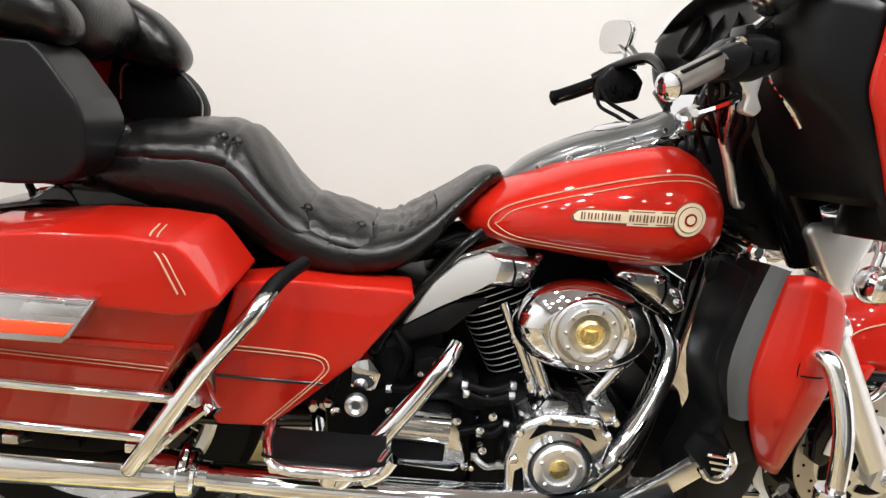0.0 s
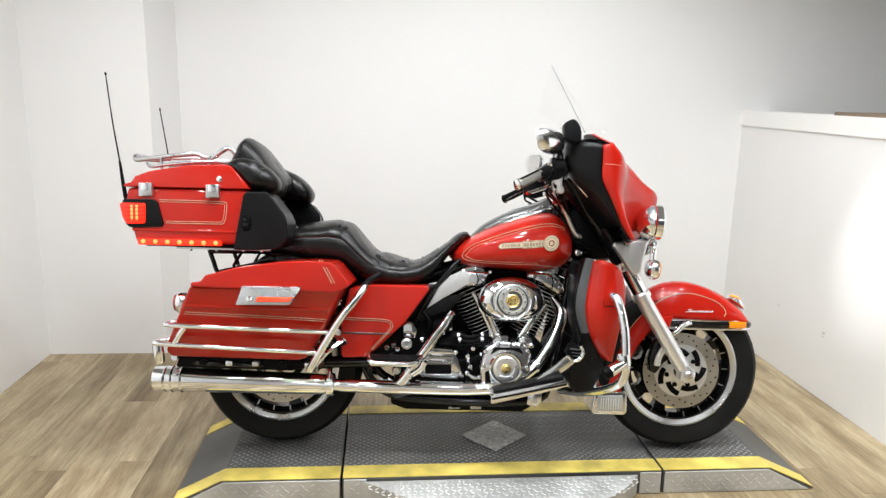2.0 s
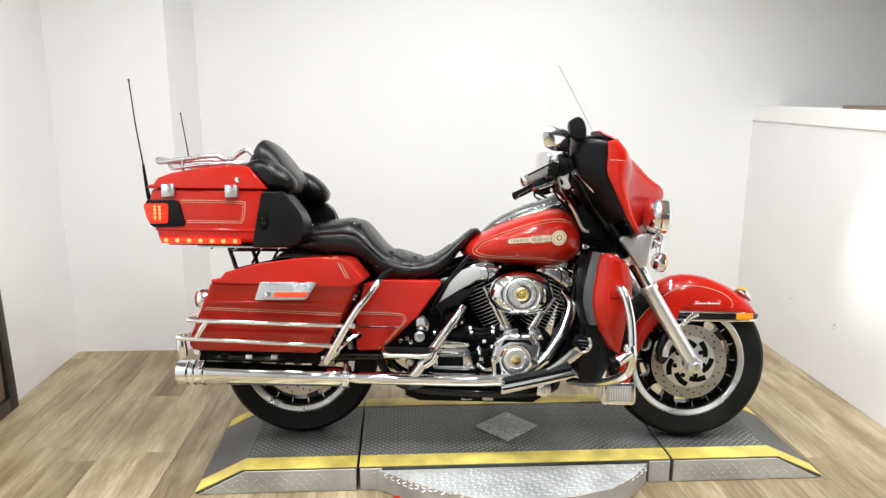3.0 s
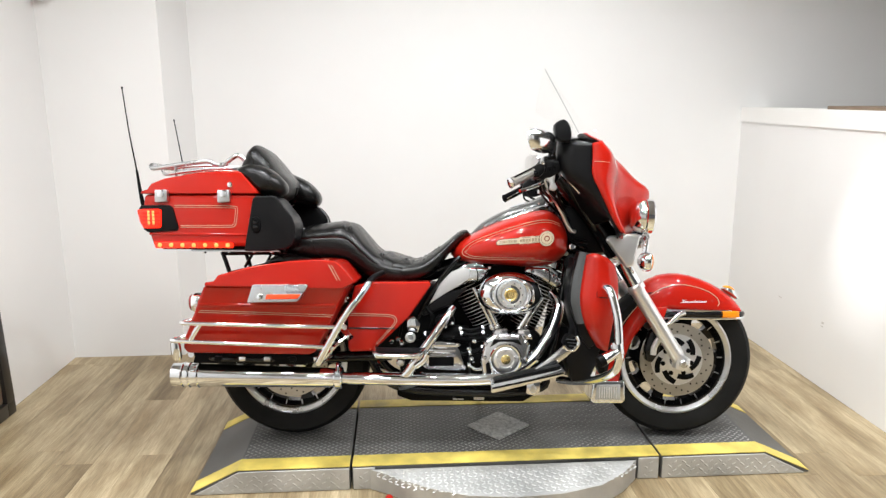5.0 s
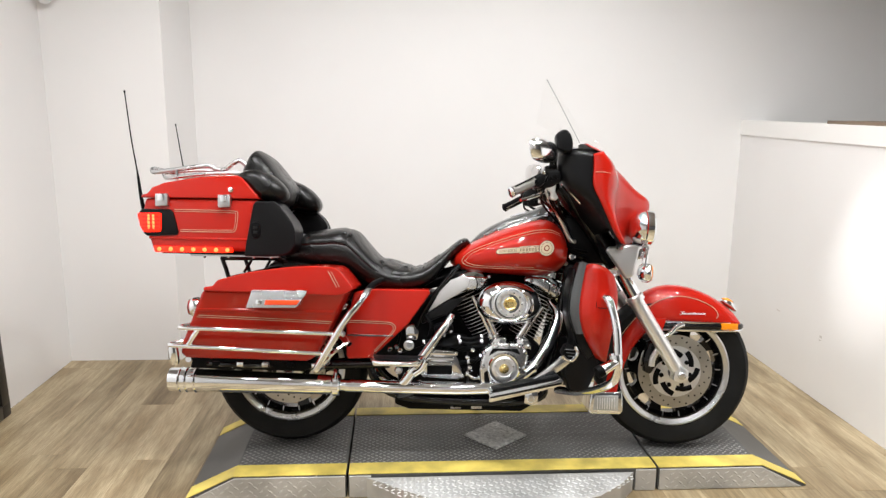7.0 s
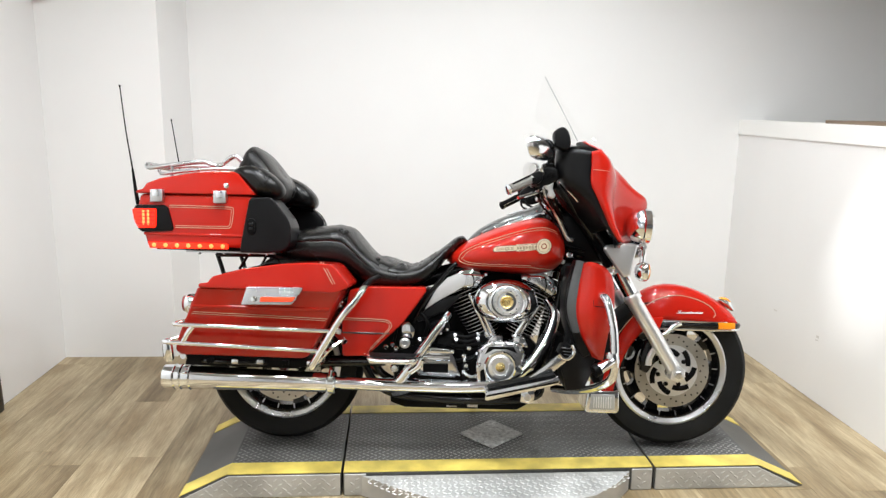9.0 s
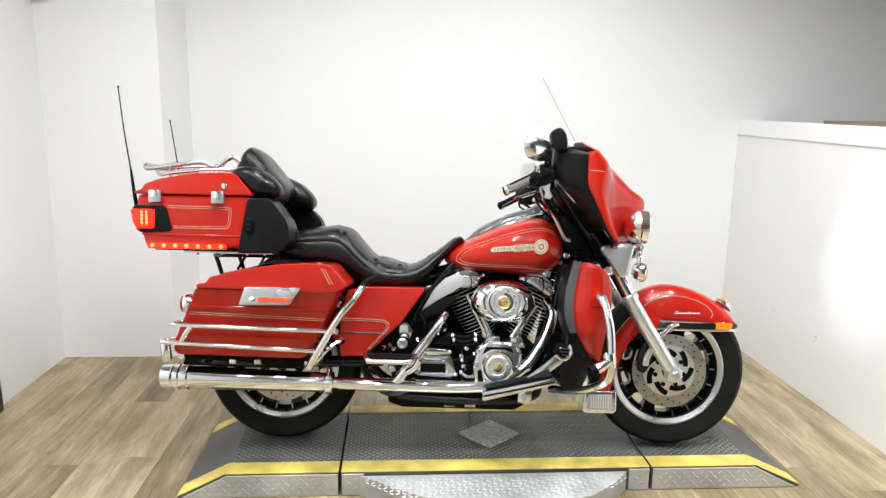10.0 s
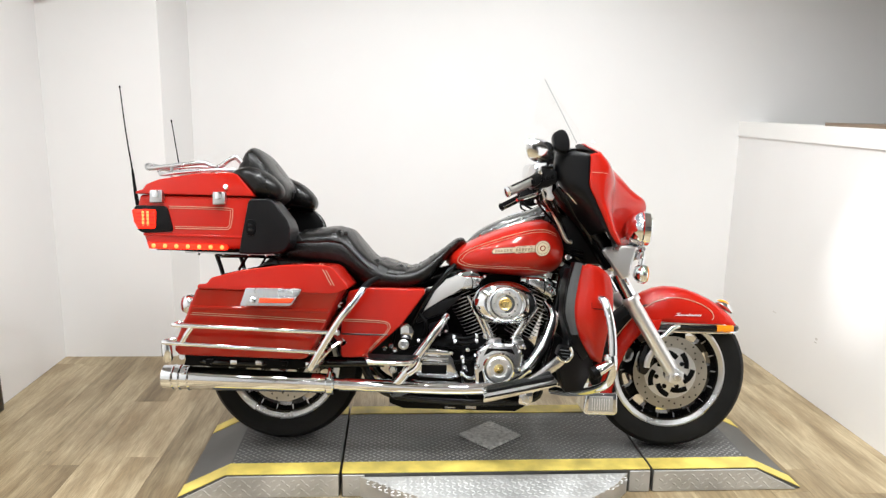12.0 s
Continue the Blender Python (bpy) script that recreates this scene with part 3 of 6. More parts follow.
def wheel(name, centre, width):
    u, w = centre
    R = w
    root = part(name, lathe([(R, -0.024), (R, 0.024), (R - 0.005, 0.048), (R - 0.022, width / 2 + 0.002), (R - 0.045, width / 2 + 0.001), (0.245, width / 2 - 0.004), (0.222, width / 2 - 0.012), (0.205, 0.0),
                             (0.222, 0.012 - width / 2), (0.245, 0.004 - width / 2), (R - 0.045, -0.001 - width / 2), (R - 0.022, -0.002 - width / 2), (R - 0.005, -0.048)], (u, 0, w), (0, -1, 0), 72, closed=True), RUBBER, bike, "black road tyre on a slotted wheel")
    WHOLE.append(root)
    # tread grooves: shallow raised blocks round the shoulder
    bm = bmesh.new()
    for k in range(48):
        a = 2 * math.pi * k / 48
        for side in (-1, 1):
            d = Vector((math.cos(a), 0, math.sin(a)))
            t = Vector((-math.sin(a), 0, math.cos(a)))
            c = Vector((u, side * 0.038, w)) + d * (R - 0.0085)
            quad = [c - t * 0.014 - Vector((0, side * 0.016, -0)) + d * 0.004, c + t * 0.004 - Vector((0, side * 0.016, 0)) + d * 0.004, c + t * 0.014 + Vector((0, side * 0.018, 0)) - d * 0.006, c - t * 0.004 + Vector((0, side * 0.018, 0)) - d * 0.006]
            inner = [p - d * 0.01 for p in quad]
            skin(bm, [quad, inner])
    tagged(part("tread_relief", bm, RUBBER, root), kind="stuff")
    for side in (-1, 1):
        s = side * (width / 2 - 0.014)
        part("rim_lip", lathe([(0.224, s), (0.226, s + side * 0.008), (0.219, s + side * 0.012), (0.203, s + side * 0.004), (0.198, s - side * 0.012), (0.205, s - side * 0.012)], (u, 0, w), (0, 1, 0), 72, closed=True), STEEL, root, "polished rim lip")
    part("rim_well", lathe([(0.206, -0.05), (0.206, 0.05), (0.196, 0.05), (0.190, 0.0), (0.196, -0.05)], (u, 0, w), (0, 1, 0), 60, closed=True), BLACK, root)
    # black wheel disc: ten wide spokes leave oval slots beside the rim
    for r0, r1, y in ((0.07, 0.144, 0.020), (0.181, 0.198, 0.026)):
        part("wheel_web", lathe([(r0, -y), (r0, y), (r1, y - 0.004), (r1, 0.004 - y)], (u, 0, w), (0, 1, 0), 60, closed=True), BLACK, root)
    for k in range(10):
        a = 2 * math.pi * k / 10 + radians(34)
        d = Vector((math.cos(a), 0, math.sin(a)))
        t = Vector((-math.sin(a), 0, math.cos(a)))
        o = Vector((u, 0, w))
        rings = []
        for r, half, y in ((0.136, 0.036, 0.016), (0.150, 0.026, 0.016), (0.163, 0.022, 0.018), (0.175, 0.026, 0.020), (0.190, 0.038, 0.022)):
            rings.append([o + d * r - t * half + Vector((0, -y, 0)), o + d * r + t * half + Vector((0, -y, 0)), o + d * r + t * half + Vector((0, y, 0)), o + d * r - t * half + Vector((0, y, 0))])
        part("spoke", skin(bmesh.new(), rings), BLACK, root, smooth=30)
    part("hub", lathe([(0.085, -0.035), (0.085, 0.035), (0.05, 0.05), (0.035, 0.075), (0.035, -0.075), (0.05, -0.05)], (u, 0, w), (0, 1, 0), 36, closed=True), BLACK, root)
    for k in range(18):
        a = 2 * math.pi * k / 18
        d = Vector((math.cos(a), 0, math.sin(a)))
        part("slot_edge", tube([Vector((u, -0.036, w)) + d * 0.176, Vector((u, -0.040, w)) + d * 0.194], 0.0026, 6, 1), STEEL, root)
    return root


def brake_disc(centre, y, parent):
    """A floating disc: a pierced ring on a slotted carrier."""
    u, w = centre
    ring = part("brake_disc", lathe([(0.148, y - 0.0025), (0.148, y + 0.0025), (0.104, y + 0.0025), (0.104, y - 0.0025)], (u, 0, w), (0, 1, 0), 60, closed=True), DISC, parent, "pierced steel brake disc")
    holes = bmesh.new()
    for k in range(36):
        a = 2 * math.pi * k / 36
        r = (0.114, 0.126, 0.138)[k % 3]
        lathe([(0.0036, 0), (0.0036, 0.0012)], (u + r * math.cos(a), y - 0.0024, w + r * math.sin(a)), (0, -1, 0), 8, holes)
    tagged(part("vent_hole", holes, CASTING, parent), kind="stuff")
    part("disc_carrier", lathe([(0.104, y - 0.001), (0.104, y + 0.003), (0.078, y + 0.003), (0.06, y + 0.008), (0.03, y + 0.008), (0.03, y - 0.006), (0.058, y - 0.004), (0.076, y - 0.001)], (u, 0, w), (0, 1, 0), 48, closed=True), ALLOY, parent)
    for k in range(7):
        a0 = 2 * math.pi * k / 7 + 0.3
        line = [(u + (0.066 + 0.034 * s) * math.cos(a0 + s), y - 0.003, w + (0.066 + 0.034 * s) * math.sin(a0 + s)) for s in (0, 0.25, 0.5, 0.75)]
        part("carrier_slot", tube(line, 0.0105, 10, 3, flat=0.4), CASTING, parent)
        part("disc_bolt", lathe([(0.009, 0), (0.009, 0.005), (0.006, 0.007)], (u + 0.058 * math.cos(a0 + 0.4), y - 0.004, w + 0.058 * math.sin(a0 + 0.4)), (0, -1, 0), 10), CASTING, parent)


front_wheel = wheel("front_wheel", AXLE, 0.126)
rear_wheel = wheel("rear_wheel", REAR, 0.136)
for y in (-0.075, 0.075):
    brake_disc(AXLE, y, front_wheel)
brake_disc(REAR, -0.08, rear_wheel)

# front brake calliper
calliper = part("brake_calliper", prism([(1.455, 0.36), (1.475, 0.43), (1.515, 0.452), (1.535, 0.43), (1.512, 0.34), (1.485, 0.30), (1.46, 0.31)], -0.115, -0.055, 0.010), BLACK, bike, "black brake calliper")
part("calliper_badge", tube([(1.487, -0.118, 0.335), (1.492, -0.119, 0.37), (1.512, -0.118, 0.405)], 0.013, 10, 4, flat=0.5), ALLOY, calliper, "bright bare-metal badge")
part("mount_bolt", lathe([(0.012, 0), (0.012, 0.012), (0.008, 0.016)], (1.515, -0.112, 0.455), (0, -1, 0), 12), CHROME, calliper)
part("mount_bolt", lathe([(0.010, 0), (0.010, 0.012), (0.006, 0.016)], (1.54, -0.112, 0.375), (0, -1, 0), 12), CHROME, calliper)

# fork
for y in (-0.128, 0.128):
    leg = part("fork_leg", tube([(1.402, y, 0.622), (1.425, y, 0.583), (1.60, y, 0.305)], (0.031, 0.029), 20, 1), ALLOY, bike, "bare alloy fork slider")
    part("fork_tube", tube([(1.350, y, 0.712), (1.43, y, 0.578)], 0.029, 16, 1), CHROME, leg)
    part("dust_seal", lathe([(0.036, 0), (0.036, 0.02), (0.031, 0.026)], (1.416, y, 0.60), (-0.53, 0, 0.85), 20), ALLOY, leg)
    part("axle_clamp", prism([(1.572, 0.335), (1.592, 0.348), (1.628, 0.325), (1.626, 0.29), (1.598, 0.272), (1.565, 0.285)], y - 0.028, y + 0.028, 0.008), ALLOY, leg)
    part("axle_nut", lathe([(0.016, 0), (0.016, 0.012), (0.011, 0.016)], (1.597, y - 0.028, 0.307), (0, -1, 0), 16), STEEL, leg)
    part("fork_shroud", tube([(1.10, y, 1.05), (1.22, y, 0.91), (1.330, y, 0.745)], (0.046, 0.042), 20, 4), BLACK, leg, "black fork shroud")
    part("lower_tree", prism([(1.29, 0.775), (1.33, 0.80), (1.42, 0.81), (1.425, 0.775), (1.375, 0.755), (1.335, 0.72)], y - 0.04 if y < 0 else y - 0.02, y + 0.02 if y < 0 else y + 0.04, 0.01), POLISHED, leg, "chrome fork bracket")
part("axle", tube([(1.586, -0.13, 0.311), (1.586, 0.13, 0.311)], 0.010, 12, 1), STEEL, front_wheel)
part("steering_head", tube([(1.10, 0, 0.98), (1.22, 0, 0.70)], 0.042, 16, 1), BLACK, bike)


# front fender: an arched skin over the tyre
def fender_sheet(arc, half, drop_at):
    """Section lines across the wheel along an arc of (u, w)."""
    cols = []
    for (u, w), d in zip(arc, drop_at):
        col = []
        for a in (-90, -78, -60, -35, 0, 35, 60, 78, 90):
            y = half * math.sin(radians(a))
            k = 1 - math.cos(radians(a)) ** 0.8
            col.append((u + d[0] * k, y, w + d[1] * k))
        cols.append(col)
    return grid(cols, 2)


FENDER = [(1.270, 0.185), (1.281, 0.245), (1.299, 0.305), (1.33, 0.40), (1.385, 0.52), (1.45, 0.61), (1.53, 0.655), (1.62, 0.662), (1.71, 0.640), (1.79, 0.602), (1.845, 0.556), (1.865, 0.520)]
DROPS = [(0.080, 0.0), (0.085, 0.010), (0.085, 0.020), (0.09, 0.005), (0.10, -0.035), (0.07, -0.095), (0.03, -0.135), (0.0, -0.148), (-0.012, -0.128), (-0.015, -0.090), (-0.014, -0.045), (-0.01, -0.010)]
fender = solid(part("front_fender", fender_sheet(FENDER, 0.078, DROPS), RED, bike, "glossy red front fender", 60), 0.004)
part("fender_trim", tube([(1.50, -0.083, 0.514), (1.62, -0.084, 0.514), (1.74, -0.083, 0.512), (1.85, -0.062, 0.511), (1.874, 0, 0.512), (1.85, 0.062, 0.511), (1.62, 0.084, 0.514)], 0.0055, 8, 5), CHROME, fender)
part("fender_trim", tube([(1.515, -0.086, 0.482), (1.62, -0.087, 0.482), (1.76, -0.086, 0.482), (1.86, -0.064, 0.482), (1.882, 0, 0.482), (1.86, 0.064, 0.482), (1.62, 0.087, 0.482)], 0.0065, 8, 5), CHROME, fender)
part("fender_band", tube([(1.52, -0.080, 0.498), (1.76, -0.081, 0.498), (1.858, -0.060, 0.498), (1.878, 0, 0.498), (1.858, 0.060, 0.498), (1.62, 0.081, 0.498)], 0.013, 8, 5), BLACK, fender)
part("side_reflector", block((1.775, -0.094, 0.487), (1.843, -0.078, 0.513), 0.003), AMBER, fender, "amber side reflector")
lamp = part("fender_lamp", puff([(1.80, 0.600), (1.83, 0.606), (1.862, 0.58), (1.868, 0.553), (1.84, 0.566)], -0.03, 0.03), CHROME, fender, "chrome fender tip lamp")
part("lens", puff([(1.808, 0.607), (1.83, 0.612), (1.855, 0.594), (1.84, 0.588)], -0.022, 0.022), AMBER, lamp)
part("fender_brace", tube([(1.50, -0.105, 0.455), (1.55, -0.105, 0.46), (1.585, -0.10, 0.492), (1.62, -0.092, 0.505)], 0.010, 10, 5), CHROME, fender)
part("fork_lug", prism([(1.53, 0.47), (1.55, 0.53), (1.50, 0.525), (1.49, 0.48)], -0.10, -0.07, 0.006), RED, fender)


def on_fender(u, w):
    """Side of the fender's skin at (u, w)."""
    best = 0.0
    for i in range(len(FENDER) - 1):
        (a, b), (c, d) = FENDER[i], FENDER[i + 1]
        if a <= u <= c:
            t = (u - a) / (c - a)
            top, drop = b + (d - b) * t, abs(DROPS[i][1] + (DROPS[i + 1][1] - DROPS[i][1]) * t)
            k = min(1, max(0, (top - w) / max(0.01, drop)))
            best = 0.078 * math.sqrt(max(0, 1 - (1 - k) ** 2.5))
    return best


stripe = [(1.485, 0.575), (1.53, 0.602), (1.60, 0.618), (1.66, 0.612), (1.72, 0.592), (1.755, 0.568), (1.765, 0.545), (1.758, 0.532)]
part("pinstripe", tube([(u, -on_fender(u, w) - 0.002, w) for u, w in stripe], 0.0017, 6, 4), CREAM, fender)
part("pinstripe", tube([(1.35, -0.075, 0.42), (1.385, -0.078, 0.475), (1.43, -0.078, 0.53), (1.46, -0.077, 0.553)], 0.0017, 6, 4), CREAM, fender)
bm = bmesh.new()
for k in range(15):
    u, tall = 1.615 + 0.0066 * k, (0.0075 if k in (0, 7) else 0.0042)
    wide = 0.0030 + 0.0008 * (k % 3)
    y = -on_fender(u, 0.552)
    skin(bm, [[Vector((u + dx + dz * 0.5, y + dy, 0.5465 + dz + 0.00012 * k)) for dx, dz in ((0, 0), (wide, 0), (wide + 0.001, tall), (0.001, tall))] for dy in (-0.0022, 0.002)])
for a, b, w in ((1.606, 1.712, 0.5456), (1.612, 1.628, 0.5545)):
    skin(bm, [[Vector((u, -on_fender(u, w) + dy, w + dz)) for u, dz in ((a, 0), (b, 0.001), (b, 0.0025), (a, 0.0012))] for dy in (-0.0022, 0.002)])
tagged(part("script_decal", bm, WHITE, fender, "white slanted script decal as plain strokes", 0), kind="stuff")
part("mud_flap", prism([(1.238, 0.140), (1.248, 0.130), (1.368, 0.130), (1.380, 0.142), (1.377, 0.224), (1.248, 0.222)], -0.104, 0.104, 0.010, 3), CHROME, fender, "chrome mud flap with a ribbed pale panel")
part("flap_panel", prism([(1.256, 0.146), (1.360, 0.146), (1.360, 0.210), (1.262, 0.208)], -0.107, -0.100, 0.004), SATIN, fender)
for k in range(8):
    part("flap_rib", block((1.272 + k * 0.0098, -0.1095, 0.152), (1.276 + k * 0.0098, -0.104, 0.200), 0.001, 1), ALLOY, fender)

# main frame
for y in (-0.10, 0.10):
    part("frame_tube", tube([(1.16, y * 0.4, 0.80), (1.13, y, 0.66), (1.06, y * 1.2, 0.30), (1.0, y * 1.3, 0.19), (0.6, y * 1.3, 0.18), (0.40, y * 1.2, 0.22), (0.33, y * 1.2, 0.36), (0.36, y, 0.60)], 0.017, 12, 6), BLACK, bike)
    part("swing_arm", tube([(0.42, y * 1.2, 0.33), (0.2, y * 1.25, 0.32), (0.015, y * 1.2, 0.318)], 0.024, 12, 4), BLACK, bike)
part("backbone", tube([(1.14, 0, 0.76), (0.8, 0, 0.72), (0.45, 0, 0.63), (0.1, 0, 0.60)], 0.035, 14, 5), BLACK, bike)
part("rear_fender", skin(bmesh.new(), [[Vector((0.015 + r * math.cos(a), y, 0.318 + r * math.sin(a))) for r, y in ((0.335, -0.085), (0.355, -0.08), (0.365, 0.0), (0.355, 0.08), (0.335, 0.085), (0.350, 0.0))] for a in (radians(20 + 10 * k) for k in range(17))]), BLACK, bike)
stand = part("side_stand", tube([(0.82, 0.12, 0.20), (0.80, 0.20, 0.12), (0.79, 0.30, 0.043)], 0.011, 10, 4), CHROME, bike, "chrome side stand")
part("stand_foot", block((0.76, 0.285, 0.036), (0.83, 0.325, 0.044), 0.003), CHROME, stand)

# engine block and gearbox
part("crankcase", prism([(0.74, 0.20), (0.74, 0.40), (0.80, 0.44), (1.0, 0.44), (1.06, 0.38), (1.05, 0.24), (0.99, 0.18), (0.80, 0.17)], -0.13, 0.14, 0.02), CASTING, bike, "black engine casting")
part("gearbox", prism([(0.46, 0.20), (0.44, 0.36), (0.50, 0.44), (0.74, 0.44), (0.74, 0.19), (0.55, 0.17)], -0.12, 0.15, 0.02), CASTING, bike)
part("oil_pan", prism([(0.44, 0.155), (0.44, 0.21), (1.0, 0.21), (1.02, 0.17), (0.96, 0.135), (0.50, 0.135)], -0.11, 0.11, 0.012), CASTING, bike)
part("battery_box", prism([(0.26, 0.36), (0.26, 0.60), (0.64, 0.62), (0.66, 0.50), (0.56, 0.40), (0.40, 0.34)], -0.13, 0.13, 0.02), CASTING, bike)
part("primary_cover", prism([(0.46, 0.22), (0.44, 0.36), (0.55, 0.43), (0.95, 0.43), (1.04, 0.34), (1.0, 0.22), (0.9, 0.19), (0.55, 0.19)], 0.15, 0.20, 0.02), CHROME, bike)

# ---- engine detail ----
def cylinder(base, top, name):
    """A finned barrel with head and rocker box; the axis runs from base to top in the bike's middle plane."""
    b, t = Vector((base[0], 0, base[1])), Vector((top[0], 0, top[1]))
    d = (t - b).normalized()
    side = Vector((0, 1, 0)).cross(d)
    barrel = part(name, tube([b, t], 0.052, 24, 1), BLACK, bike, "black cylinder with bright-edged fins")
    fins = 15
    for k in range(fins):
        s = k / (fins - 1)
        o = b + (t - b) * (0.10 + 0.90 * s)
        wide, deep = 0.062 + 0.014 * min(1, s * 1.6), 0.078 + 0.010 * min(1, s * 1.6)
        ring = []
        for a in range(24):
            c, sn = math.cos(2 * math.pi * a / 24), math.sin(2 * math.pi * a / 24)
            ring.append(o + side * wide * math.copysign(abs(c) ** 0.55, c) + Vector((0, deep, 0)) * math.copysign(abs(sn) ** 0.55, sn))
        inner = lambda q, h: [o + (p - o) * q + d * h for p in ring]
        fin = part("cooling_fin", skin(bmesh.new(), [inner(0.96, -0.0022), inner(0.985, -0.0018), inner(0.985, 0.0018), inner(0.96, 0.0022)]), BLACK, barrel, smooth=30)
        part("fin_edge", skin(bmesh.new(), [inner(0.97, -0.0012), inner(1, -0.0009), inner(1, 0.0009), inner(0.97, 0.0012)]), FIN, fin, "bright machined fin edge", smooth=30)
    head = prism([(-0.085, 0.0), (0.085, 0.0), (0.082, 0.03), (0.06, 0.058), (-0.05, 0.062), (-0.08, 0.035)], -0.095, 0.095, 0.012)
    m = Matrix((side, Vector((0, 1, 0)), d)).transposed().to_4x4()
    bmesh.ops.transform(head, matrix=Matrix.Translation(t + d * 0.010) @ m, verts=head.verts)
    part("rocker_box", head, CHROME, barrel, "chrome rocker box")
    return barrel


rear_cyl = cylinder((0.835, 0.420), (0.738, 0.628), "rear_cylinder")
front_cyl = cylinder((0.960, 0.420), (1.052, 0.622), "front_cylinder")

# rocker box screws
for cyl, spots in ((rear_cyl, ((0.70, 0.655), (0.76, 0.68), (0.82, 0.685))), (front_cyl, ((1.03, 0.675), (1.08, 0.655), (1.115, 0.635)))):
    for u, w in spots:
        part("head_screw", lathe([(0.008, 0), (0.008, 0.008), (0.005, 0.011)], (u, -0.093, w), (0, -1, 0), 10), CHROME, cyl)

# rocker covers below the tank
for cyl, o in ((rear_cyl, [(0.690, 0.630), (0.697, 0.664), (0.712, 0.687), (0.818, 0.685), (0.806, 0.655), (0.790, 0.632)]), (front_cyl, [(0.958, 0.668), (0.970, 0.689), (1.046, 0.687), (1.094, 0.655), (1.110, 0.620), (1.086, 0.606), (1.03, 0.640)])):
    cover = part("rocker_cover", prism(o, -0.138, -0.05, 0.010, 3), POLISHED, cyl, "chrome rocker cover")
    part("cover_gasket", prism([(u * 0.985 + 0.0135, w - 0.006) for u, w in o], -0.130, -0.06, 0.004), BLACK, cyl)
    c = (sum(p[0] for p in o) / len(o), sum(p[1] for p in o) / len(o))
    for u, w in o[1:5]:
        part("cover_screw", lathe([(0.008, 0), (0.008, 0.006), (0.005, 0.009)], (c[0] + (u - c[0]) * 0.72, -0.138, c[1] + (w - c[1]) * 0.6), (0, -1, 0), 10), CHROME, cyl)
    part("cover_split", tube([(c[0] + 0.012, -0.139, o[2][1] - 0.002), (c[0] + 0.020, -0.1395, c[1]), (c[0] + 0.016, -0.139, c[1] - 0.024)], 0.0022, 6, 3), BLACK, cyl)

# air cleaner: an oval chrome dome with a round insert
ac = part("air_cleaner", lathe([(0.118, 0.0), (0.127, 0.006), (0.128, 0.018), (0.124, 0.034), (0.113, 0.050), (0.097, 0.061), (0.084, 0.066), (0.080, 0.062), (0.002, 0.060)], (0.896, -0.175, 0.586), (0, -1, 0), 64, squash=(1.0, 0.68)), CHROME, bike, "oval chrome air cleaner cover")
part("backing_plate", lathe([(0.10, 0.0), (0.11, 0.05), (0.10, 0.06)], (0.896, -0.125, 0.586), (0, -1, 0), 40, squash=(1.0, 0.68)), BLACK, ac)
part("insert_bowl", lathe([(0.070, -0.012), (0.072, 0.006), (0.070, 0.010), (0.066, 0.008), (0.056, -0.002), (0.050, -0.004), (0.048, -0.012)], (0.896, -0.235, 0.586), (0, -1, 0), 56, squash=(1, 0.94), closed=True), CHROME, ac)
part("insert_ring", lathe([(0.052, -0.004), (0.052, 0.006), (0.048, 0.011), (0.040, 0.011), (0.037, 0.007), (0.036, -0.004)], (0.896, -0.239, 0.588), (0, -1, 0), 48, closed=True), ALLOY, ac, "bright machined ring")
part("insert_plate", lathe([(0.037, 0.0), (0.036, 0.005), (0.001, 0.006)], (0.896, -0.239, 0.588), (0, -1, 0), 40), CHROME, ac)
part("medallion", lathe([(0.027, 0.0), (0.026, 0.005), (0.022, 0.008), (0.019, 0.006), (0.001, 0.007)], (0.896, -0.244, 0.588), (0, -1, 0), 10), GOLD, ac, "gold round medallion")
part("medallion_emblem", block((0.884, -0.253, 0.578), (0.908, -0.250, 0.597), 0.001, 1), GOLD, ac)
for k in range(10):
    a = 2 * math.pi * k / 10
    part("insert_screw", lathe([(0.004, 0), (0.003, 0.004)], (0.896 + 0.0445 * math.cos(a), -0.250, 0.588 + 0.0445 * math.sin(a)), (0, -1, 0), 8), CHROME, ac)

# cam cover with round timing cap
cam_cover = part("cam_cover", prism([(0.79, 0.243), (0.78, 0.335), (0.795, 0.408), (0.84, 0.436), (0.945, 0.436), (0.972, 0.392), (0.962, 0.297), (0.935, 0.252), (0.87, 0.232)], -0.258, -0.11, 0.014, 3), POLISHED, bike, "chrome cam cover")
part("timing_ring", lathe([(0.062, 0.0), (0.062, 0.010), (0.057, 0.015), (0.051, 0.014), (0.049, 0.008), (0.049, 0.0)], (0.875, -0.256, 0.339), (0, -1, 0), 48, closed=True), CHROME, cam_cover)
part("timing_cap", lathe([(0.048, 0.0), (0.047, 0.014), (0.042, 0.018), (0.031, 0.018), (0.029, 0.013), (0.001, 0.014)], (0.875, -0.259, 0.339), (0, -1, 0), 40), ALLOY, cam_cover, "bright round timing cap")
part("medallion", lathe([(0.020, 0.0), (0.019, 0.005), (0.012, 0.008), (0.001, 0.009)], (0.875, -0.270, 0.339), (0, -1, 0), 10), GOLD, cam_cover, "gold round medallion")
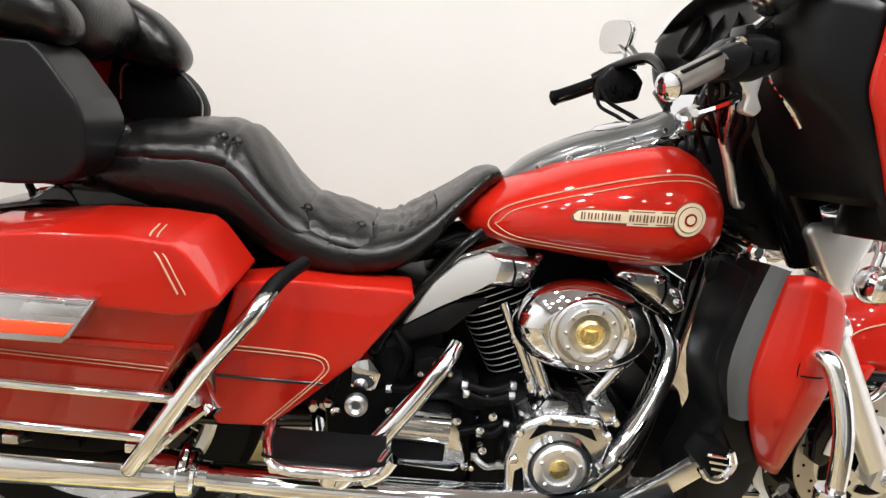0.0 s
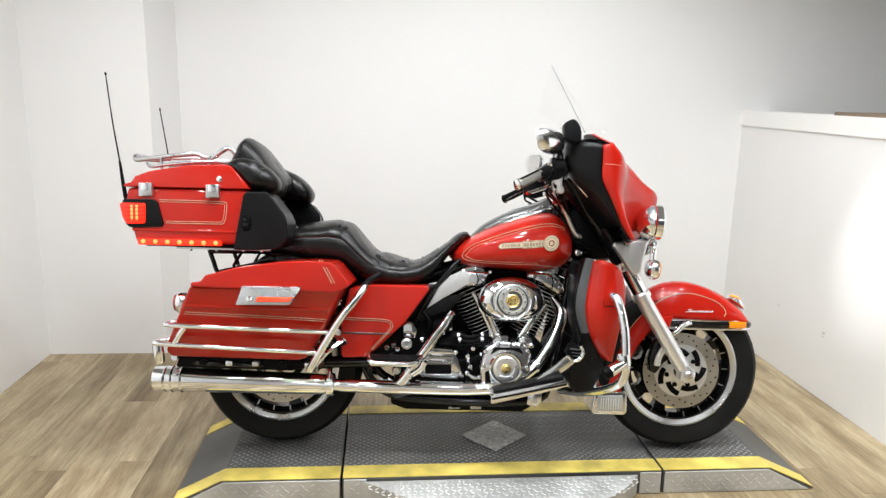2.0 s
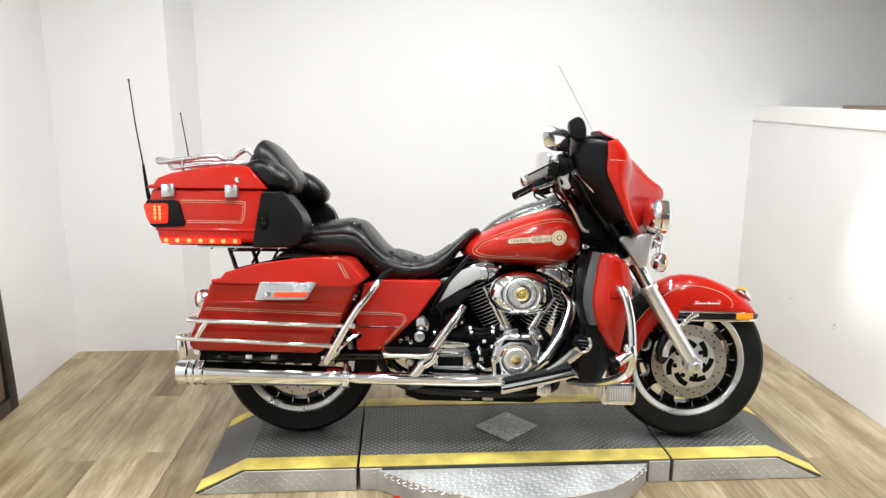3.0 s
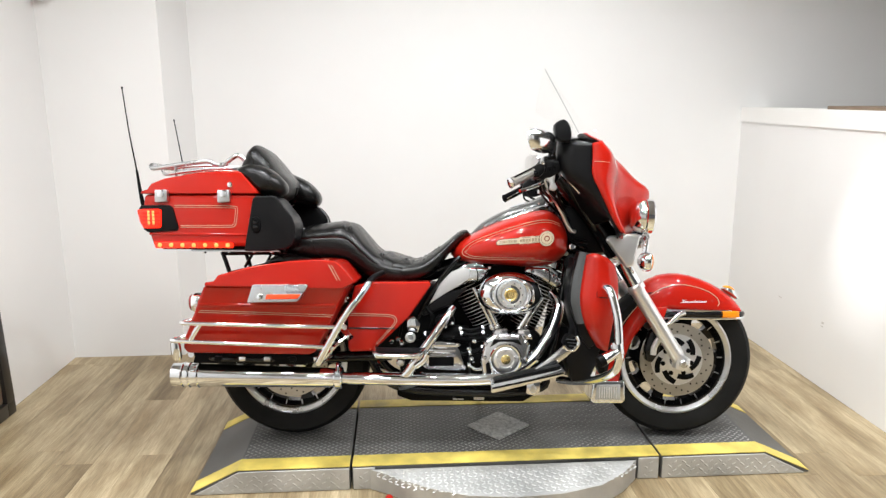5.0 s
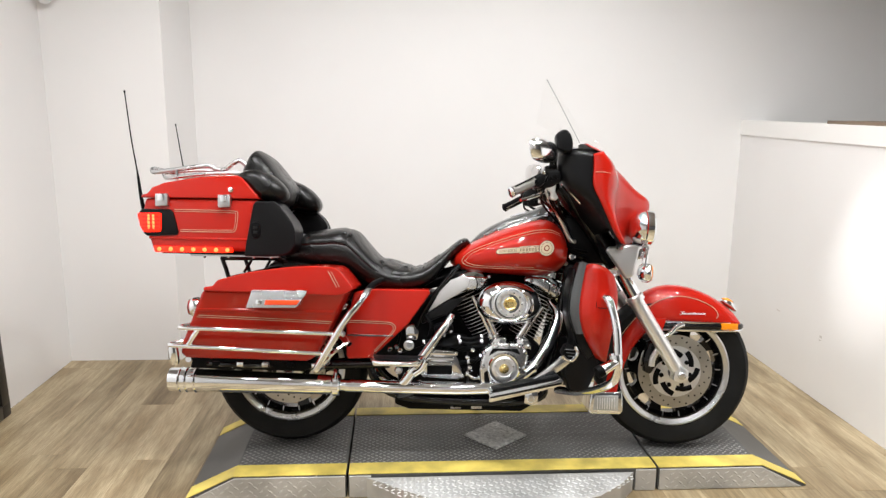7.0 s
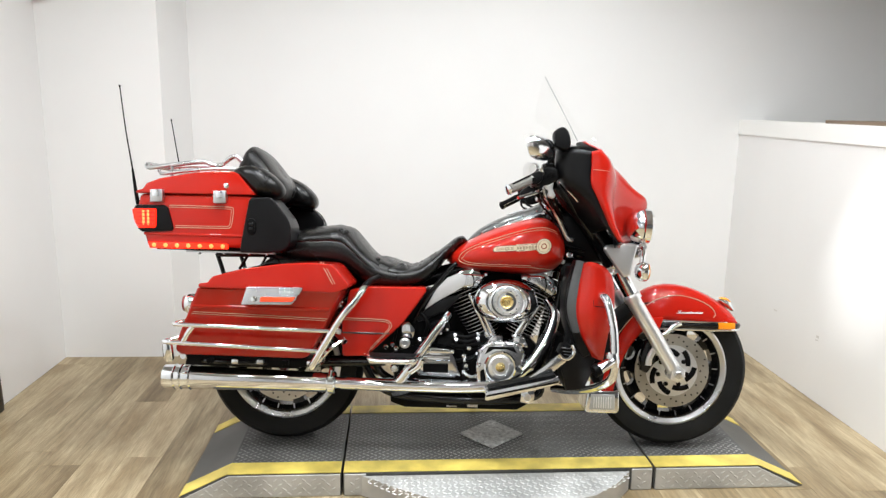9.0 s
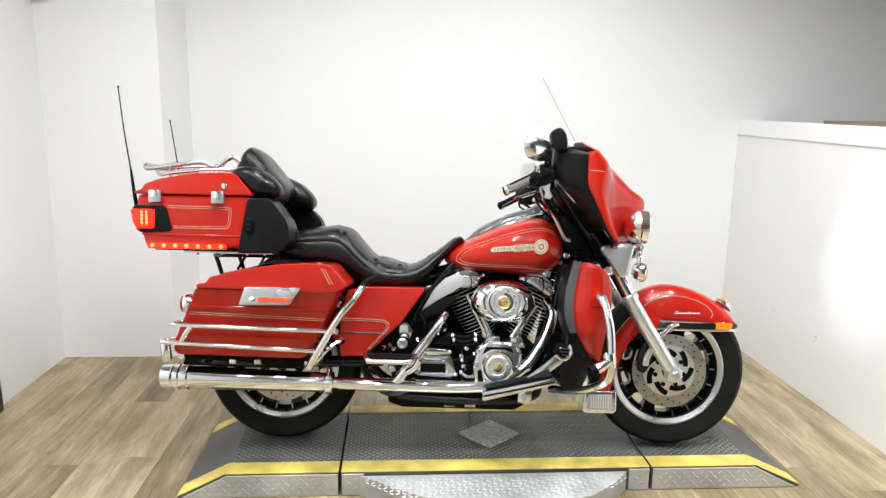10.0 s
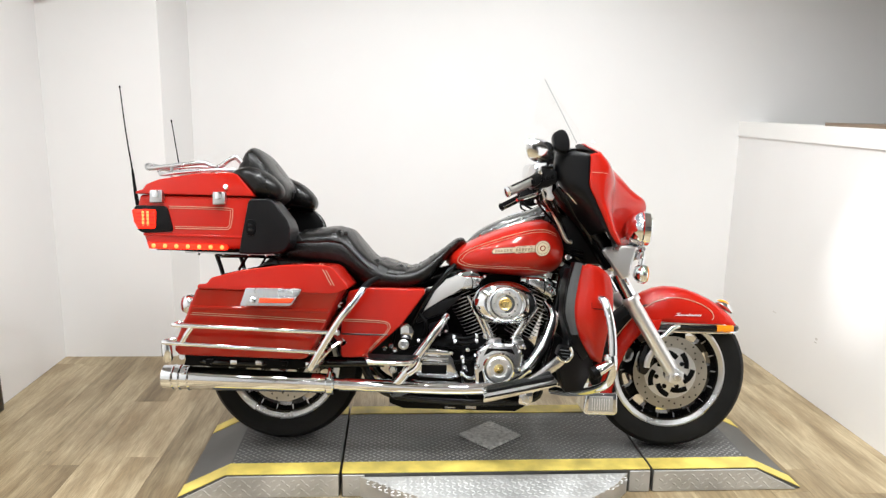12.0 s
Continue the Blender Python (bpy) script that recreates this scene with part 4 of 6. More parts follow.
for k in range(5):
    a = 2 * math.pi * k / 5 + 0.3
    part("cover_screw", lathe([(0.004, 0), (0.004, 0.004), (0.002, 0.006)], (0.875 + 0.037 * math.cos(a), -0.275, 0.339 + 0.037 * math.sin(a)), (0, -1, 0), 8), STEEL, cam_cover)
part("cover_recess", prism([(0.815, 0.385), (0.83, 0.416), (0.925, 0.416), (0.94, 0.392), (0.90, 0.406), (0.85, 0.406)], -0.2605, -0.255, 0.002), CASTING, cam_cover)
part("cover_recess", prism([(0.802, 0.255), (0.798, 0.32), (0.812, 0.33), (0.822, 0.285), (0.85, 0.258)], -0.2605, -0.255, 0.002), CASTING, cam_cover)
for u, w in ((0.797, 0.262), (0.793, 0.345), (0.797, 0.398), (0.957, 0.405), (0.948, 0.28), (0.955, 0.34), (0.845, 0.426), (0.89, 0.427), (0.93, 0.426), (0.87, 0.243)):
    part("cover_screw", lathe([(0.008, 0), (0.008, 0.006), (0.005, 0.009)], (u, -0.258, w), (0, -1, 0), 10), CHROME, cam_cover)

# push rod tubes and lifter blocks
for y, a, b in ((-0.165, (0.752, 0.61), (0.834, 0.450)), (-0.195, (0.778, 0.60), (0.852, 0.448)), (-0.165, (1.032, 0.57), (0.952, 0.450)), (-0.195, (1.002, 0.56), (0.934, 0.448))):
    rod = part("pushrod_tube", tube([(a[0], y, a[1]), (b[0], y, b[1])], (0.010, 0.012), 12, 1), CHROME, bike)
    part("collar", lathe([(0.016, 0), (0.017, 0.010), (0.013, 0.022)], (b[0], y, b[1] - 0.006), (a[0] - b[0], 0, a[1] - b[1]), 16), CHROME, rod)
    part("collar", lathe([(0.014, 0), (0.014, 0.012), (0.011, 0.018)], (b[0] + (a[0] - b[0]) * 0.55, y, b[1] + (a[1] - b[1]) * 0.55), (a[0] - b[0], 0, a[1] - b[1]), 16), CHROME, rod)
for o in ([(0.82, 0.42), (0.84, 0.455), (0.885, 0.455), (0.885, 0.415)], [(0.925, 0.415), (0.925, 0.452), (0.97, 0.452), (0.985, 0.41)]):
    part("lifter_block", prism(o, -0.235, -0.10, 0.008), POLISHED, bike)
for u, w in ((0.832, 0.428), (0.872, 0.428), (0.936, 0.428), (0.974, 0.424)):
    part("lifter_screw", lathe([(0.008, 0), (0.008, 0.010), (0.005, 0.013)], (u, -0.233, w), (0, -1, 0), 10), CHROME, bike)

# intake and oil lines
part("intake_manifold", tube([(0.80, -0.02, 0.56), (0.89, -0.05, 0.575), (0.99, -0.02, 0.56)], 0.03, 14, 4), STEEL, bike)
part("oil_line", tube([(0.80, -0.14, 0.405), (0.72, -0.15, 0.395), (0.66, -0.15, 0.415), (0.60, -0.14, 0.40)], 0.011, 10, 5), CASTING, bike)
part("oil_line", tube([(0.79, -0.145, 0.36), (0.70, -0.16, 0.34), (0.64, -0.15, 0.36)], 0.008, 10, 5), CASTING, bike)
part("starter_motor", tube([(0.63, -0.14, 0.42), (0.70, -0.14, 0.43)], 0.028, 18, 1), CASTING, bike)

# chrome gearbox cover with ribs
gear = part("gearbox_cover", prism([(0.555, 0.285), (0.56, 0.385), (0.60, 0.40), (0.68, 0.395), (0.70, 0.36), (0.72, 0.30), (0.70, 0.275)], -0.205, -0.11, 0.012), POLISHED, bike, "ribbed chrome gearbox cover")
for w in (0.385, 0.365, 0.345):
    part("rib", tube([(0.565, -0.208, w), (0.68, -0.208, w - 0.002)], 0.006, 8, 1), CHROME, gear)
part("cover_window", block((0.575, -0.210, 0.300), (0.675, -0.202, 0.336), 0.004), CASTING, gear)
for u, w in ((0.56, 0.30), (0.565, 0.395), (0.69, 0.385), (0.715, 0.295), (0.745, 0.33), (0.755, 0.40), (0.735, 0.37)):
    part("cover_screw", lathe([(0.008, 0), (0.008, 0.008), (0.005, 0.010)], (u, -0.203, w), (0, -1, 0), 10), CHROME, gear)

# pipes, lines and fittings between gearbox and engine
for k, (u0, w0, u1, w1) in enumerate(((0.70, 0.445, 0.79, 0.452), (0.705, 0.428, 0.79, 0.432), (0.56, 0.425, 0.64, 0.455), (0.735, 0.30, 0.785, 0.285), (0.74, 0.35, 0.788, 0.372))):
    pipe = part("fluid_line", tube([(u0, -0.175, w0), ((u0 + u1) / 2, -0.185, (w0 + w1) / 2 - 0.008), (u1, -0.175, w1)], 0.0075, 10, 4), (CASTING, CASTING, CASTING, STEEL, CASTING)[k], bike)
    for u, w in ((u0, w0), (u1, w1)):
        part("fitting", lathe([(0.009, -0.005), (0.009, 0.005), (0.0075, 0.007)], (u, -0.176, w), (1, 0, 0), 6), STEEL, pipe)
for k in range(4):
    part("case_stud", lathe([(0.0085, 0), (0.0085, 0.007), (0.005, 0.011)], (0.742 + 0.012 * (k % 2), -0.128, 0.25 + 0.052 * k), (0, -1, 0), 8), CHROME, bike)
part("breather_box", prism([(0.605, 0.455), (0.60, 0.490), (0.63, 0.500), (0.675, 0.492), (0.68, 0.462)], -0.19, -0.12, 0.008), CASTING, bike, "small black fitting above the gearbox")
for u, w in ((0.615, 0.465), (0.64, 0.487), (0.668, 0.470)):
    part("box_screw", lathe([(0.006, 0), (0.006, 0.005), (0.003, 0.008)], (u, -0.19, w), (0, -1, 0), 8), CHROME, bike)
for k in (2, 3):
    part("pan_fin", block((0.50 + 0.085 * k, -0.113, 0.142), (0.545 + 0.085 * k, -0.104, 0.150 + 0.010 * (k % 2)), 0.002, 1), STEEL, bike)

# electrical bits ahead of the side cover
part("regulator", lathe([(0.015, 0.0), (0.020, 0.006), (0.020, 0.020), (0.013, 0.024), (0.008, 0.018), (0.001, 0.018)], (0.505, -0.235, 0.42), (0, -1, 0), 20), STEEL, bike)
part("solenoid", prism([(0.49, 0.44), (0.49, 0.49), (0.52, 0.50), (0.545, 0.47), (0.535, 0.435)], -0.225, -0.15, 0.008), CHROME, bike)
for u, w in ((0.43, 0.40), (0.455, 0.41), (0.47, 0.395)):
    part("nut", lathe([(0.010, 0), (0.010, 0.012), (0.007, 0.015)], (u, -0.22, w), (0, -1, 0), 6), CHROME, bike)
part("wire_loom", tube([(0.47, -0.165, 0.51), (0.465, -0.18, 0.45), (0.45, -0.17, 0.38)], 0.006, 8, 4), CASTING, bike)
part("wire_loom", tube([(0.56, -0.15, 0.53), (0.59, -0.16, 0.49), (0.58, -0.15, 0.44)], 0.008, 8, 4), CASTING, bike)

# exhaust
header = part("front_header", tube([(1.080, -0.08, 0.585), (1.098, -0.12, 0.530), (1.068, -0.16, 0.446), (1.008, -0.20, 0.358), (0.933, -0.228, 0.298), (0.86, -0.238, 0.266), (0.76, -0.240, 0.256), (0.50, -0.240, 0.2555), (0.24, -0.240, 0.2575)], 0.0235, 16, 8), CHROME, bike, "chrome exhaust header")
part("heat_shield", tube([(0.985, -0.222, 0.338), (0.930, -0.240, 0.300), (0.86, -0.250, 0.268), (0.72, -0.254, 0.2555), (0.45, -0.254, 0.256), (0.26, -0.250, 0.258)], 0.0248, 16, 8), CHROME, header)
part("pipe_clamp", lathe([(0.027, -0.010), (0.030, 0.0), (0.027, 0.010)], (0.985, -0.212, 0.337), (0.7, 0.2, 0.6), 18), CHROME, header)
# Black enamel here stands for the dark reflection on a chrome pipe.
part("down_pipe", tube([(1.105, -0.10, 0.50), (1.085, -0.13, 0.40), (1.050, -0.15, 0.30), (1.02, -0.14, 0.24)], 0.015, 12, 6), BLACK, bike, "exhaust down pipe, black in place of the chrome's dark reflection")
rear_header = part("rear_header", tube([(0.672, -0.20, 0.53), (0.650, -0.235, 0.502), (0.605, -0.252, 0.44), (0.547, -0.262, 0.36), (0.500, -0.260, 0.290), (0.478, -0.250, 0.262)], (0.014, 0.022), 16, 8), CHROME, bike, "chrome rear heat shield")
for side in (-1, 1):
    muffler = part("muffler", lathe([(0.022, 0.0), (0.034, 0.012), (0.0365, 0.030), (0.0385, 0.06), (0.0435, 0.40), (0.046, 0.56), (0.047, 0.62), (0.045, 0.668), (0.038, 0.670), (0.034, 0.62)], (0.240, side * 0.240, 0.2575), (-1, 0, 0.012), 40), CHROME, bike, "long chrome muffler")
    for h in (0.565, 0.60, 0.625):
        part("tip_ring", lathe([(0.0465, -0.005), (0.050, 0.0), (0.0465, 0.005)], (0.240 - h, side * 0.240, 0.2575 + 0.012 * h), (-1, 0, 0.012), 36), CHROME, muffler)
    part("clamp", lathe([(0.039, -0.016), (0.044, -0.011), (0.044, 0.011), (0.039, 0.016)], (0.222, side * 0.240, 0.2577), (-1, 0, 0.012), 30), CHROME, muffler)
    part("clamp_bolt", tube([(0.222, side * 0.285, 0.285), (0.222, side * 0.262, 0.312), (0.222, side * 0.23, 0.315)], 0.008, 8, 2), CHROME, muffler)
part("crossover_pipe", tube([(0.55, -0.235, 0.258), (0.45, -0.1, 0.20), (0.40, 0.14, 0.20), (0.26, 0.235, 0.258)], 0.024, 12, 5), CHROME, bike)

# footboards and pedal
for s in (-1, 1):
    board = part("footboard", prism([(0.812, 0.232), (0.815, 0.258), (0.828, 0.266), (1.06, 0.318), (1.078, 0.326), (1.092, 0.314), (1.088, 0.300), (1.05, 0.286), (0.82, 0.228)], s * 0.366, s * 0.270, 0.005), CHROME, bike, "chrome-edged footboard with rubber pad")
    part("rubber_pad", prism([(0.826, 0.264), (1.06, 0.317), (1.074, 0.324), (1.072, 0.334), (1.056, 0.329), (0.826, 0.274)], s * 0.360, s * 0.276, 0.003), CASTING, board)
    part("edge_groove", tube([(0.818, s * 0.3665, 0.247), (0.95, s * 0.3675, 0.276), (1.084, s * 0.3665, 0.307)], 0.0035, 8, 3), CASTING, board)
    part("mount_lug", prism([(0.945, 0.222), (0.95, 0.266), (1.0, 0.278), (1.0, 0.232), (0.98, 0.212)], s * 0.342, s * 0.30, 0.008), CHROME, board)
    part("lug_bolt", lathe([(0.014, 0), (0.014, 0.008), (0.009, 0.012)], (0.972, s * 0.342, 0.241), (0, s, 0), 12), STEEL, board)
pedal = part("brake_pedal", prism([(0.972, 0.285), (0.980, 0.310), (1.05, 0.366), (1.100, 0.410), (1.124, 0.396), (1.118, 0.372), (1.06, 0.325), (1.002, 0.283)], -0.316, -0.298, 0.005), POLISHED, bike, "flat chrome brake pedal")
part("pedal_pad", prism([(1.082, 0.412), (1.098, 0.446), (1.130, 0.442), (1.138, 0.420), (1.124, 0.394), (1.104, 0.392)], -0.352, -0.285, 0.007), CASTING, pedal)
part("pad_trim", tube([(1.086, -0.354, 0.408), (1.102, -0.356, 0.392), (1.124, -0.356, 0.393), (1.140, -0.354, 0.418), (1.131, -0.354, 0.443)], 0.007, 8, 4), CHROME, pedal)
for k in range(3):
    part("pad_rib", tube([(1.092 + 0.006 * k, -0.353, 0.432 - 0.012 * k), (1.128 + 0.003 * k, -0.353, 0.429 - 0.012 * k)], 0.0028, 6, 1), CHROME, pedal)
for s in (-1, 1):
    tray = part("passenger_footboard", tube([(0.372, s * 0.30, 0.398), (0.374, s * 0.36, 0.388), (0.395, s * 0.395, 0.374), (0.46, s * 0.40, 0.371), (0.535, s * 0.395, 0.373), (0.565, s * 0.35, 0.388)], 0.0085, 10, 6), CHROME, bike, "chrome-railed passenger footboard")
    part("rubber_pad", prism([(0.368, 0.388), (0.395, 0.379), (0.54, 0.378), (0.563, 0.388), (0.54, 0.386), (0.395, 0.387)], s * 0.39, s * 0.29, 0.002), CASTING, tray)
    part("tray_edge", prism([(0.384, 0.362), (0.380, 0.374), (0.392, 0.380), (0.545, 0.380), (0.556, 0.372), (0.548, 0.362)], s * 0.397, s * 0.380, 0.004), POLISHED, tray, "bright footboard edge")
    part("hinge", lathe([(0.015, 0), (0.016, 0.012), (0.010, 0.02)], (0.475, s * 0.36, 0.345), (0, s, 0), 16), CHROME, tray)
    part("tray_bracket", tube([(0.47, s * 0.30, 0.345), (0.49, s * 0.2, 0.33), (0.50, s * 0.12, 0.32)], 0.014, 10, 3), CHROME, tray)
part("toe_guard_bar", tube([(0.575, -0.34, 0.372), (0.56, -0.335, 0.345), (0.53, -0.33, 0.322)], 0.012, 10, 4), CHROME, bike)

# silver deflector under the seat nose
part("heat_deflector", prism([(0.575, 0.540), (0.622, 0.625), (0.665, 0.670), (0.715, 0.691), (0.742, 0.679), (0.735, 0.642), (0.70, 0.617), (0.64, 0.583)], -0.150, -0.125, 0.005), SATIN, bike, "satin silver deflector under the seat nose")
part("frame_panel", prism([(0.578, 0.541), (0.545, 0.505), (0.55, 0.49), (0.66, 0.535), (0.73, 0.605), (0.66, 0.592)], -0.148, -0.12, 0.008), PLASTIC, bike)
part("seat_rail", tube([(0.52, -0.13, 0.46), (0.58, -0.14, 0.58), (0.66, -0.14, 0.69), (0.70, -0.13, 0.73)], 0.009, 10, 4), BLACK, bike)

# lower fairing, engine guard
def tuck(bm):
    """Draws the leg fairing and its guard closer to the engine."""
    for v in bm.verts:
        v.co.x += 0.006
        v.co.y *= 0.935
    return bm


for s in (-1, 1):
    low = part("lower_fairing", tuck(grid([[(1.165, s * 0.345, 0.745), (1.150, s * 0.350, 0.66), (1.143, s * 0.350, 0.57), (1.165, s * 0.345, 0.48), (1.215, s * 0.315, 0.395)],
                                      [(1.19, s * 0.375, 0.752), (1.195, s * 0.382, 0.66), (1.19, s * 0.382, 0.57), (1.205, s * 0.37, 0.48), (1.235, s * 0.325, 0.385)],
                                      [(1.235, s * 0.372, 0.735), (1.255, s * 0.372, 0.655), (1.262, s * 0.37, 0.57), (1.25, s * 0.355, 0.48), (1.25, s * 0.32, 0.38)],
                                      [(1.272, s * 0.345, 0.70), (1.285, s * 0.335, 0.645), (1.285, s * 0.33, 0.57), (1.268, s * 0.325, 0.48), (1.255, s * 0.30, 0.38)],
                                      [(1.285, s * 0.22, 0.68), (1.295, s * 0.20, 0.62), (1.29, s * 0.20, 0.56), (1.272, s * 0.20, 0.47), (1.255, s * 0.18, 0.38)]], 4)), RED, bike, "red lower leg fairing", 50)
    solid(low, 0.005, 0)
    part("air_dam", tuck(grid([[(1.170, s * 0.348, 0.752), (1.152, s * 0.353, 0.66), (1.145, s * 0.353, 0.57), (1.166, s * 0.348, 0.49)],
                          [(1.156, s * 0.346, 0.755), (1.134, s * 0.349, 0.66), (1.126, s * 0.349, 0.57), (1.148, s * 0.344, 0.485)],
                          [(1.142, s * 0.332, 0.757), (1.118, s * 0.336, 0.66), (1.110, s * 0.336, 0.57), (1.134, s * 0.330, 0.485)]], 3)), GREY, low, "dark grey plastic edge of the leg shield", 50)
    part("leg_shield", tuck(grid([[(1.142, s * 0.332, 0.757), (1.118, s * 0.336, 0.66), (1.110, s * 0.336, 0.57), (1.134, s * 0.330, 0.485)],
                          [(1.136, s * 0.300, 0.755), (1.114, s * 0.304, 0.65), (1.108, s * 0.304, 0.56), (1.132, s * 0.296, 0.49)],
                          [(1.142, s * 0.22, 0.745), (1.124, s * 0.22, 0.65), (1.122, s * 0.22, 0.56), (1.14, s * 0.22, 0.50)]], 3)), PLASTIC, low, "black moulded leg shield", 50)
    part("shield_back", prism([(1.130, 0.735), (1.116, 0.64), (1.114, 0.55), (1.124, 0.505), (1.140, 0.455), (1.105, 0.335), (1.128, 0.256), (1.195, 0.260), (1.228, 0.335), (1.245, 0.43), (1.26, 0.60), (1.20, 0.72)], s * 0.285, s * 0.15, 0.012), PLASTIC, low)
    part("glove_box", prism([(1.14, 0.73), (1.125, 0.60), (1.14, 0.45), (1.19, 0.37), (1.235, 0.42), (1.26, 0.60), (1.25, 0.70)], s * 0.30, s * 0.16, 0.03), PLASTIC, low)
    part("vent_line", tuck(tube([(1.204, s * 0.389, 0.590), (1.24, s * 0.383, 0.587), (1.278, s * 0.357, 0.587)], 0.0014, 6, 3)), CASTING, low)
    part("vent_line", tuck(tube([(1.20, s * 0.386, 0.588), (1.198, s * 0.387, 0.60), (1.199, s * 0.386, 0.612)], 0.0010, 6, 3)), CASTING, low)
guard = part("engine_guard", tube([(1.10, -0.14, 0.236), (1.155, -0.22, 0.246), (1.215, -0.31, 0.272), (1.262, -0.395, 0.318), (1.275, -0.420, 0.365), (1.274, -0.424, 0.42), (1.268, -0.415, 0.52), (1.250, -0.390, 0.605), (1.236, -0.365, 0.628), (1.226, -0.32, 0.62)], 0.0155, 14, 8), CHROME, bike, "chrome tubular engine guard")
part("guard_clamp", lathe([(0.022, -0.02), (0.024, -0.012), (0.024, 0.012), (0.022, 0.02)], (1.267, -0.424, 0.408), (-0.15, 0, 1), 18), CHROME, guard)
part("highway_peg", tube([(1.272, -0.43, 0.404), (1.242, -0.44, 0.388), (1.208, -0.45, 0.370)], (0.016, 0.022), 14, 3), CHROME, guard, "chrome highway peg")
part("peg_rubber", tube([(1.214, -0.448, 0.373), (1.194, -0.453, 0.363)], 0.023, 14, 1), CASTING, guard)
part("engine_guard", tuck(tube([(1.215, 0.20, 0.30), (1.235, 0.33, 0.318), (1.275, 0.385, 0.345), (1.295, 0.40, 0.42), (1.28, 0.405, 0.52), (1.255, 0.40, 0.605), (1.225, 0.33, 0.62)], 0.0155, 12, 6)), CHROME, bike)


# dark mass of frame, coil and manifold behind the cylinders
part("coil_cover", prism([(0.56, 0.42), (0.585, 0.58), (0.66, 0.68), (1.02, 0.70), (0.995, 0.55), (1.0, 0.42)], -0.02, 0.09, 0.012), CASTING, bike)
part("oil_cooler", prism([(1.065, 0.40), (1.095, 0.45), (1.14, 0.45), (1.185, 0.34), (1.155, 0.25), (1.08, 0.245), (1.05, 0.30)], -0.12, 0.10, 0.010), CASTING, bike)
# ---- bodywork ----
TANK = Hull([(0.662, 0.735, 0.752, 0.021), (0.685, 0.716, 0.778, 0.104), (0.74, 0.703, 0.818, 0.163), (0.82, 0.696, 0.860, 0.200), (0.90, 0.690, 0.893, 0.220),
             (0.985, 0.686, 0.918, 0.235), (1.05, 0.691, 0.924, 0.232), (1.10, 0.710, 0.898, 0.207), (1.128, 0.740, 0.850, 0.160), (1.141, 0.785, 0.805, 0.056)], 2.5, 0.42)
tank = part("fuel_tank", TANK.mesh(60, 48), RED, bike, "glossy red teardrop fuel tank", 60)


def on_tank(points, lift=0.0015):
    return [(u, -TANK.side(u, w) - lift, w) for u, w in points]


loop = [(0.985, 0.722), (0.88, 0.722), (0.78, 0.724), (0.735, 0.729), (0.710, 0.742), (0.716, 0.764), (0.745, 0.788), (0.80, 0.813), (0.87, 0.838), (0.94, 0.860), (1.0, 0.874), (1.05, 0.876), (1.09, 0.862)]
part("pinstripe", tube(on_tank(loop), 0.0015, 6, 6), CREAM, tank)
part("pinstripe", tube(on_tank([(u + (0.010 if u < 0.74 else 0.003), w - 0.009 if w > 0.76 else w + 0.007) for u, w in loop], 0.001), 0.0011, 6, 6), CREAM, tank)
part("pinstripe", tube(on_tank([(0.985, 0.722), (1.03, 0.718), (1.07, 0.714)]), 0.0019, 6, 4), CREAM, tank)


def patch_on(hull, outline, lift, parent, material, name, label=""):
    """A thin plate that follows a hull's side, from an outline of (u, w)."""
    bm = bmesh.new()
    front = [bm.verts.new((u, -hull.side(u, w) - lift, w)) for u, w in outline]
    back = [bm.verts.new((u, -hull.side(u, w) + 0.004, w)) for u, w in outline]
    bmesh.ops.triangle_fill(bm, use_beauty=True, edges=[bm.edges.new((front[i], front[(i + 1) % len(front)])) for i in range(len(front))])
    for i in range(len(front)):
        j = (i + 1) % len(front)
        bm.faces.new((front[i], front[j], back[j], back[i]))
    return part(name, bm, material, parent, label, 0)


def disc(u, w, r, n=28):
    return [(u + r * math.cos(2 * math.pi * k / n), w + r * math.sin(2 * math.pi * k / n)) for k in range(n)]


# tank badge: a bar, a plinth and a round medallion, tilted a little; the lettering as plain bars
def tilt(points):
    return [(u, w + (u - 0.84) * 0.085 - 0.0065) for u, w in points]


bar = [(0.850 + 0.0185 * k, 0.7855) for k in range(9)] + [(1.005, 0.7855), (1.005, 0.8045)] + [(0.998 - 0.0185 * k, 0.8045) for k in range(8)] + [(0.850, 0.8025), (0.842, 0.795), (0.844, 0.788)]
patch_on(TANK, tilt([(u + (0.003 if u > 0.9 else -0.003), w + (0.002 if w > 0.795 else -0.002)) for u, w in bar]), 0.0018, tank, LETTER, "badge_outline")
badge = patch_on(TANK, tilt(bar), 0.0026, tank, BADGE, "badge_bar", "cream enamel tank badge")
patch_on(TANK, tilt([(0.930, 0.7815), (0.97, 0.7815), (1.02, 0.783), (1.025, 0.808), (0.98, 0.8085), (0.930, 0.8085)]), 0.0022, tank, BADGE, "badge_plinth")
for radius, lift, coat in ((0.0300, 0.0032, LETTER), (0.0285, 0.0038, BADGE), (0.0225, 0.0044, LETTER), (0.0212, 0.0050, BADGE), (0.0110, 0.0056, RUBY), (0.0075, 0.0062, BADGE)):
    patch_on(TANK, tilt(disc(1.034, 0.795, radius)), lift, tank, coat, "badge_ring")
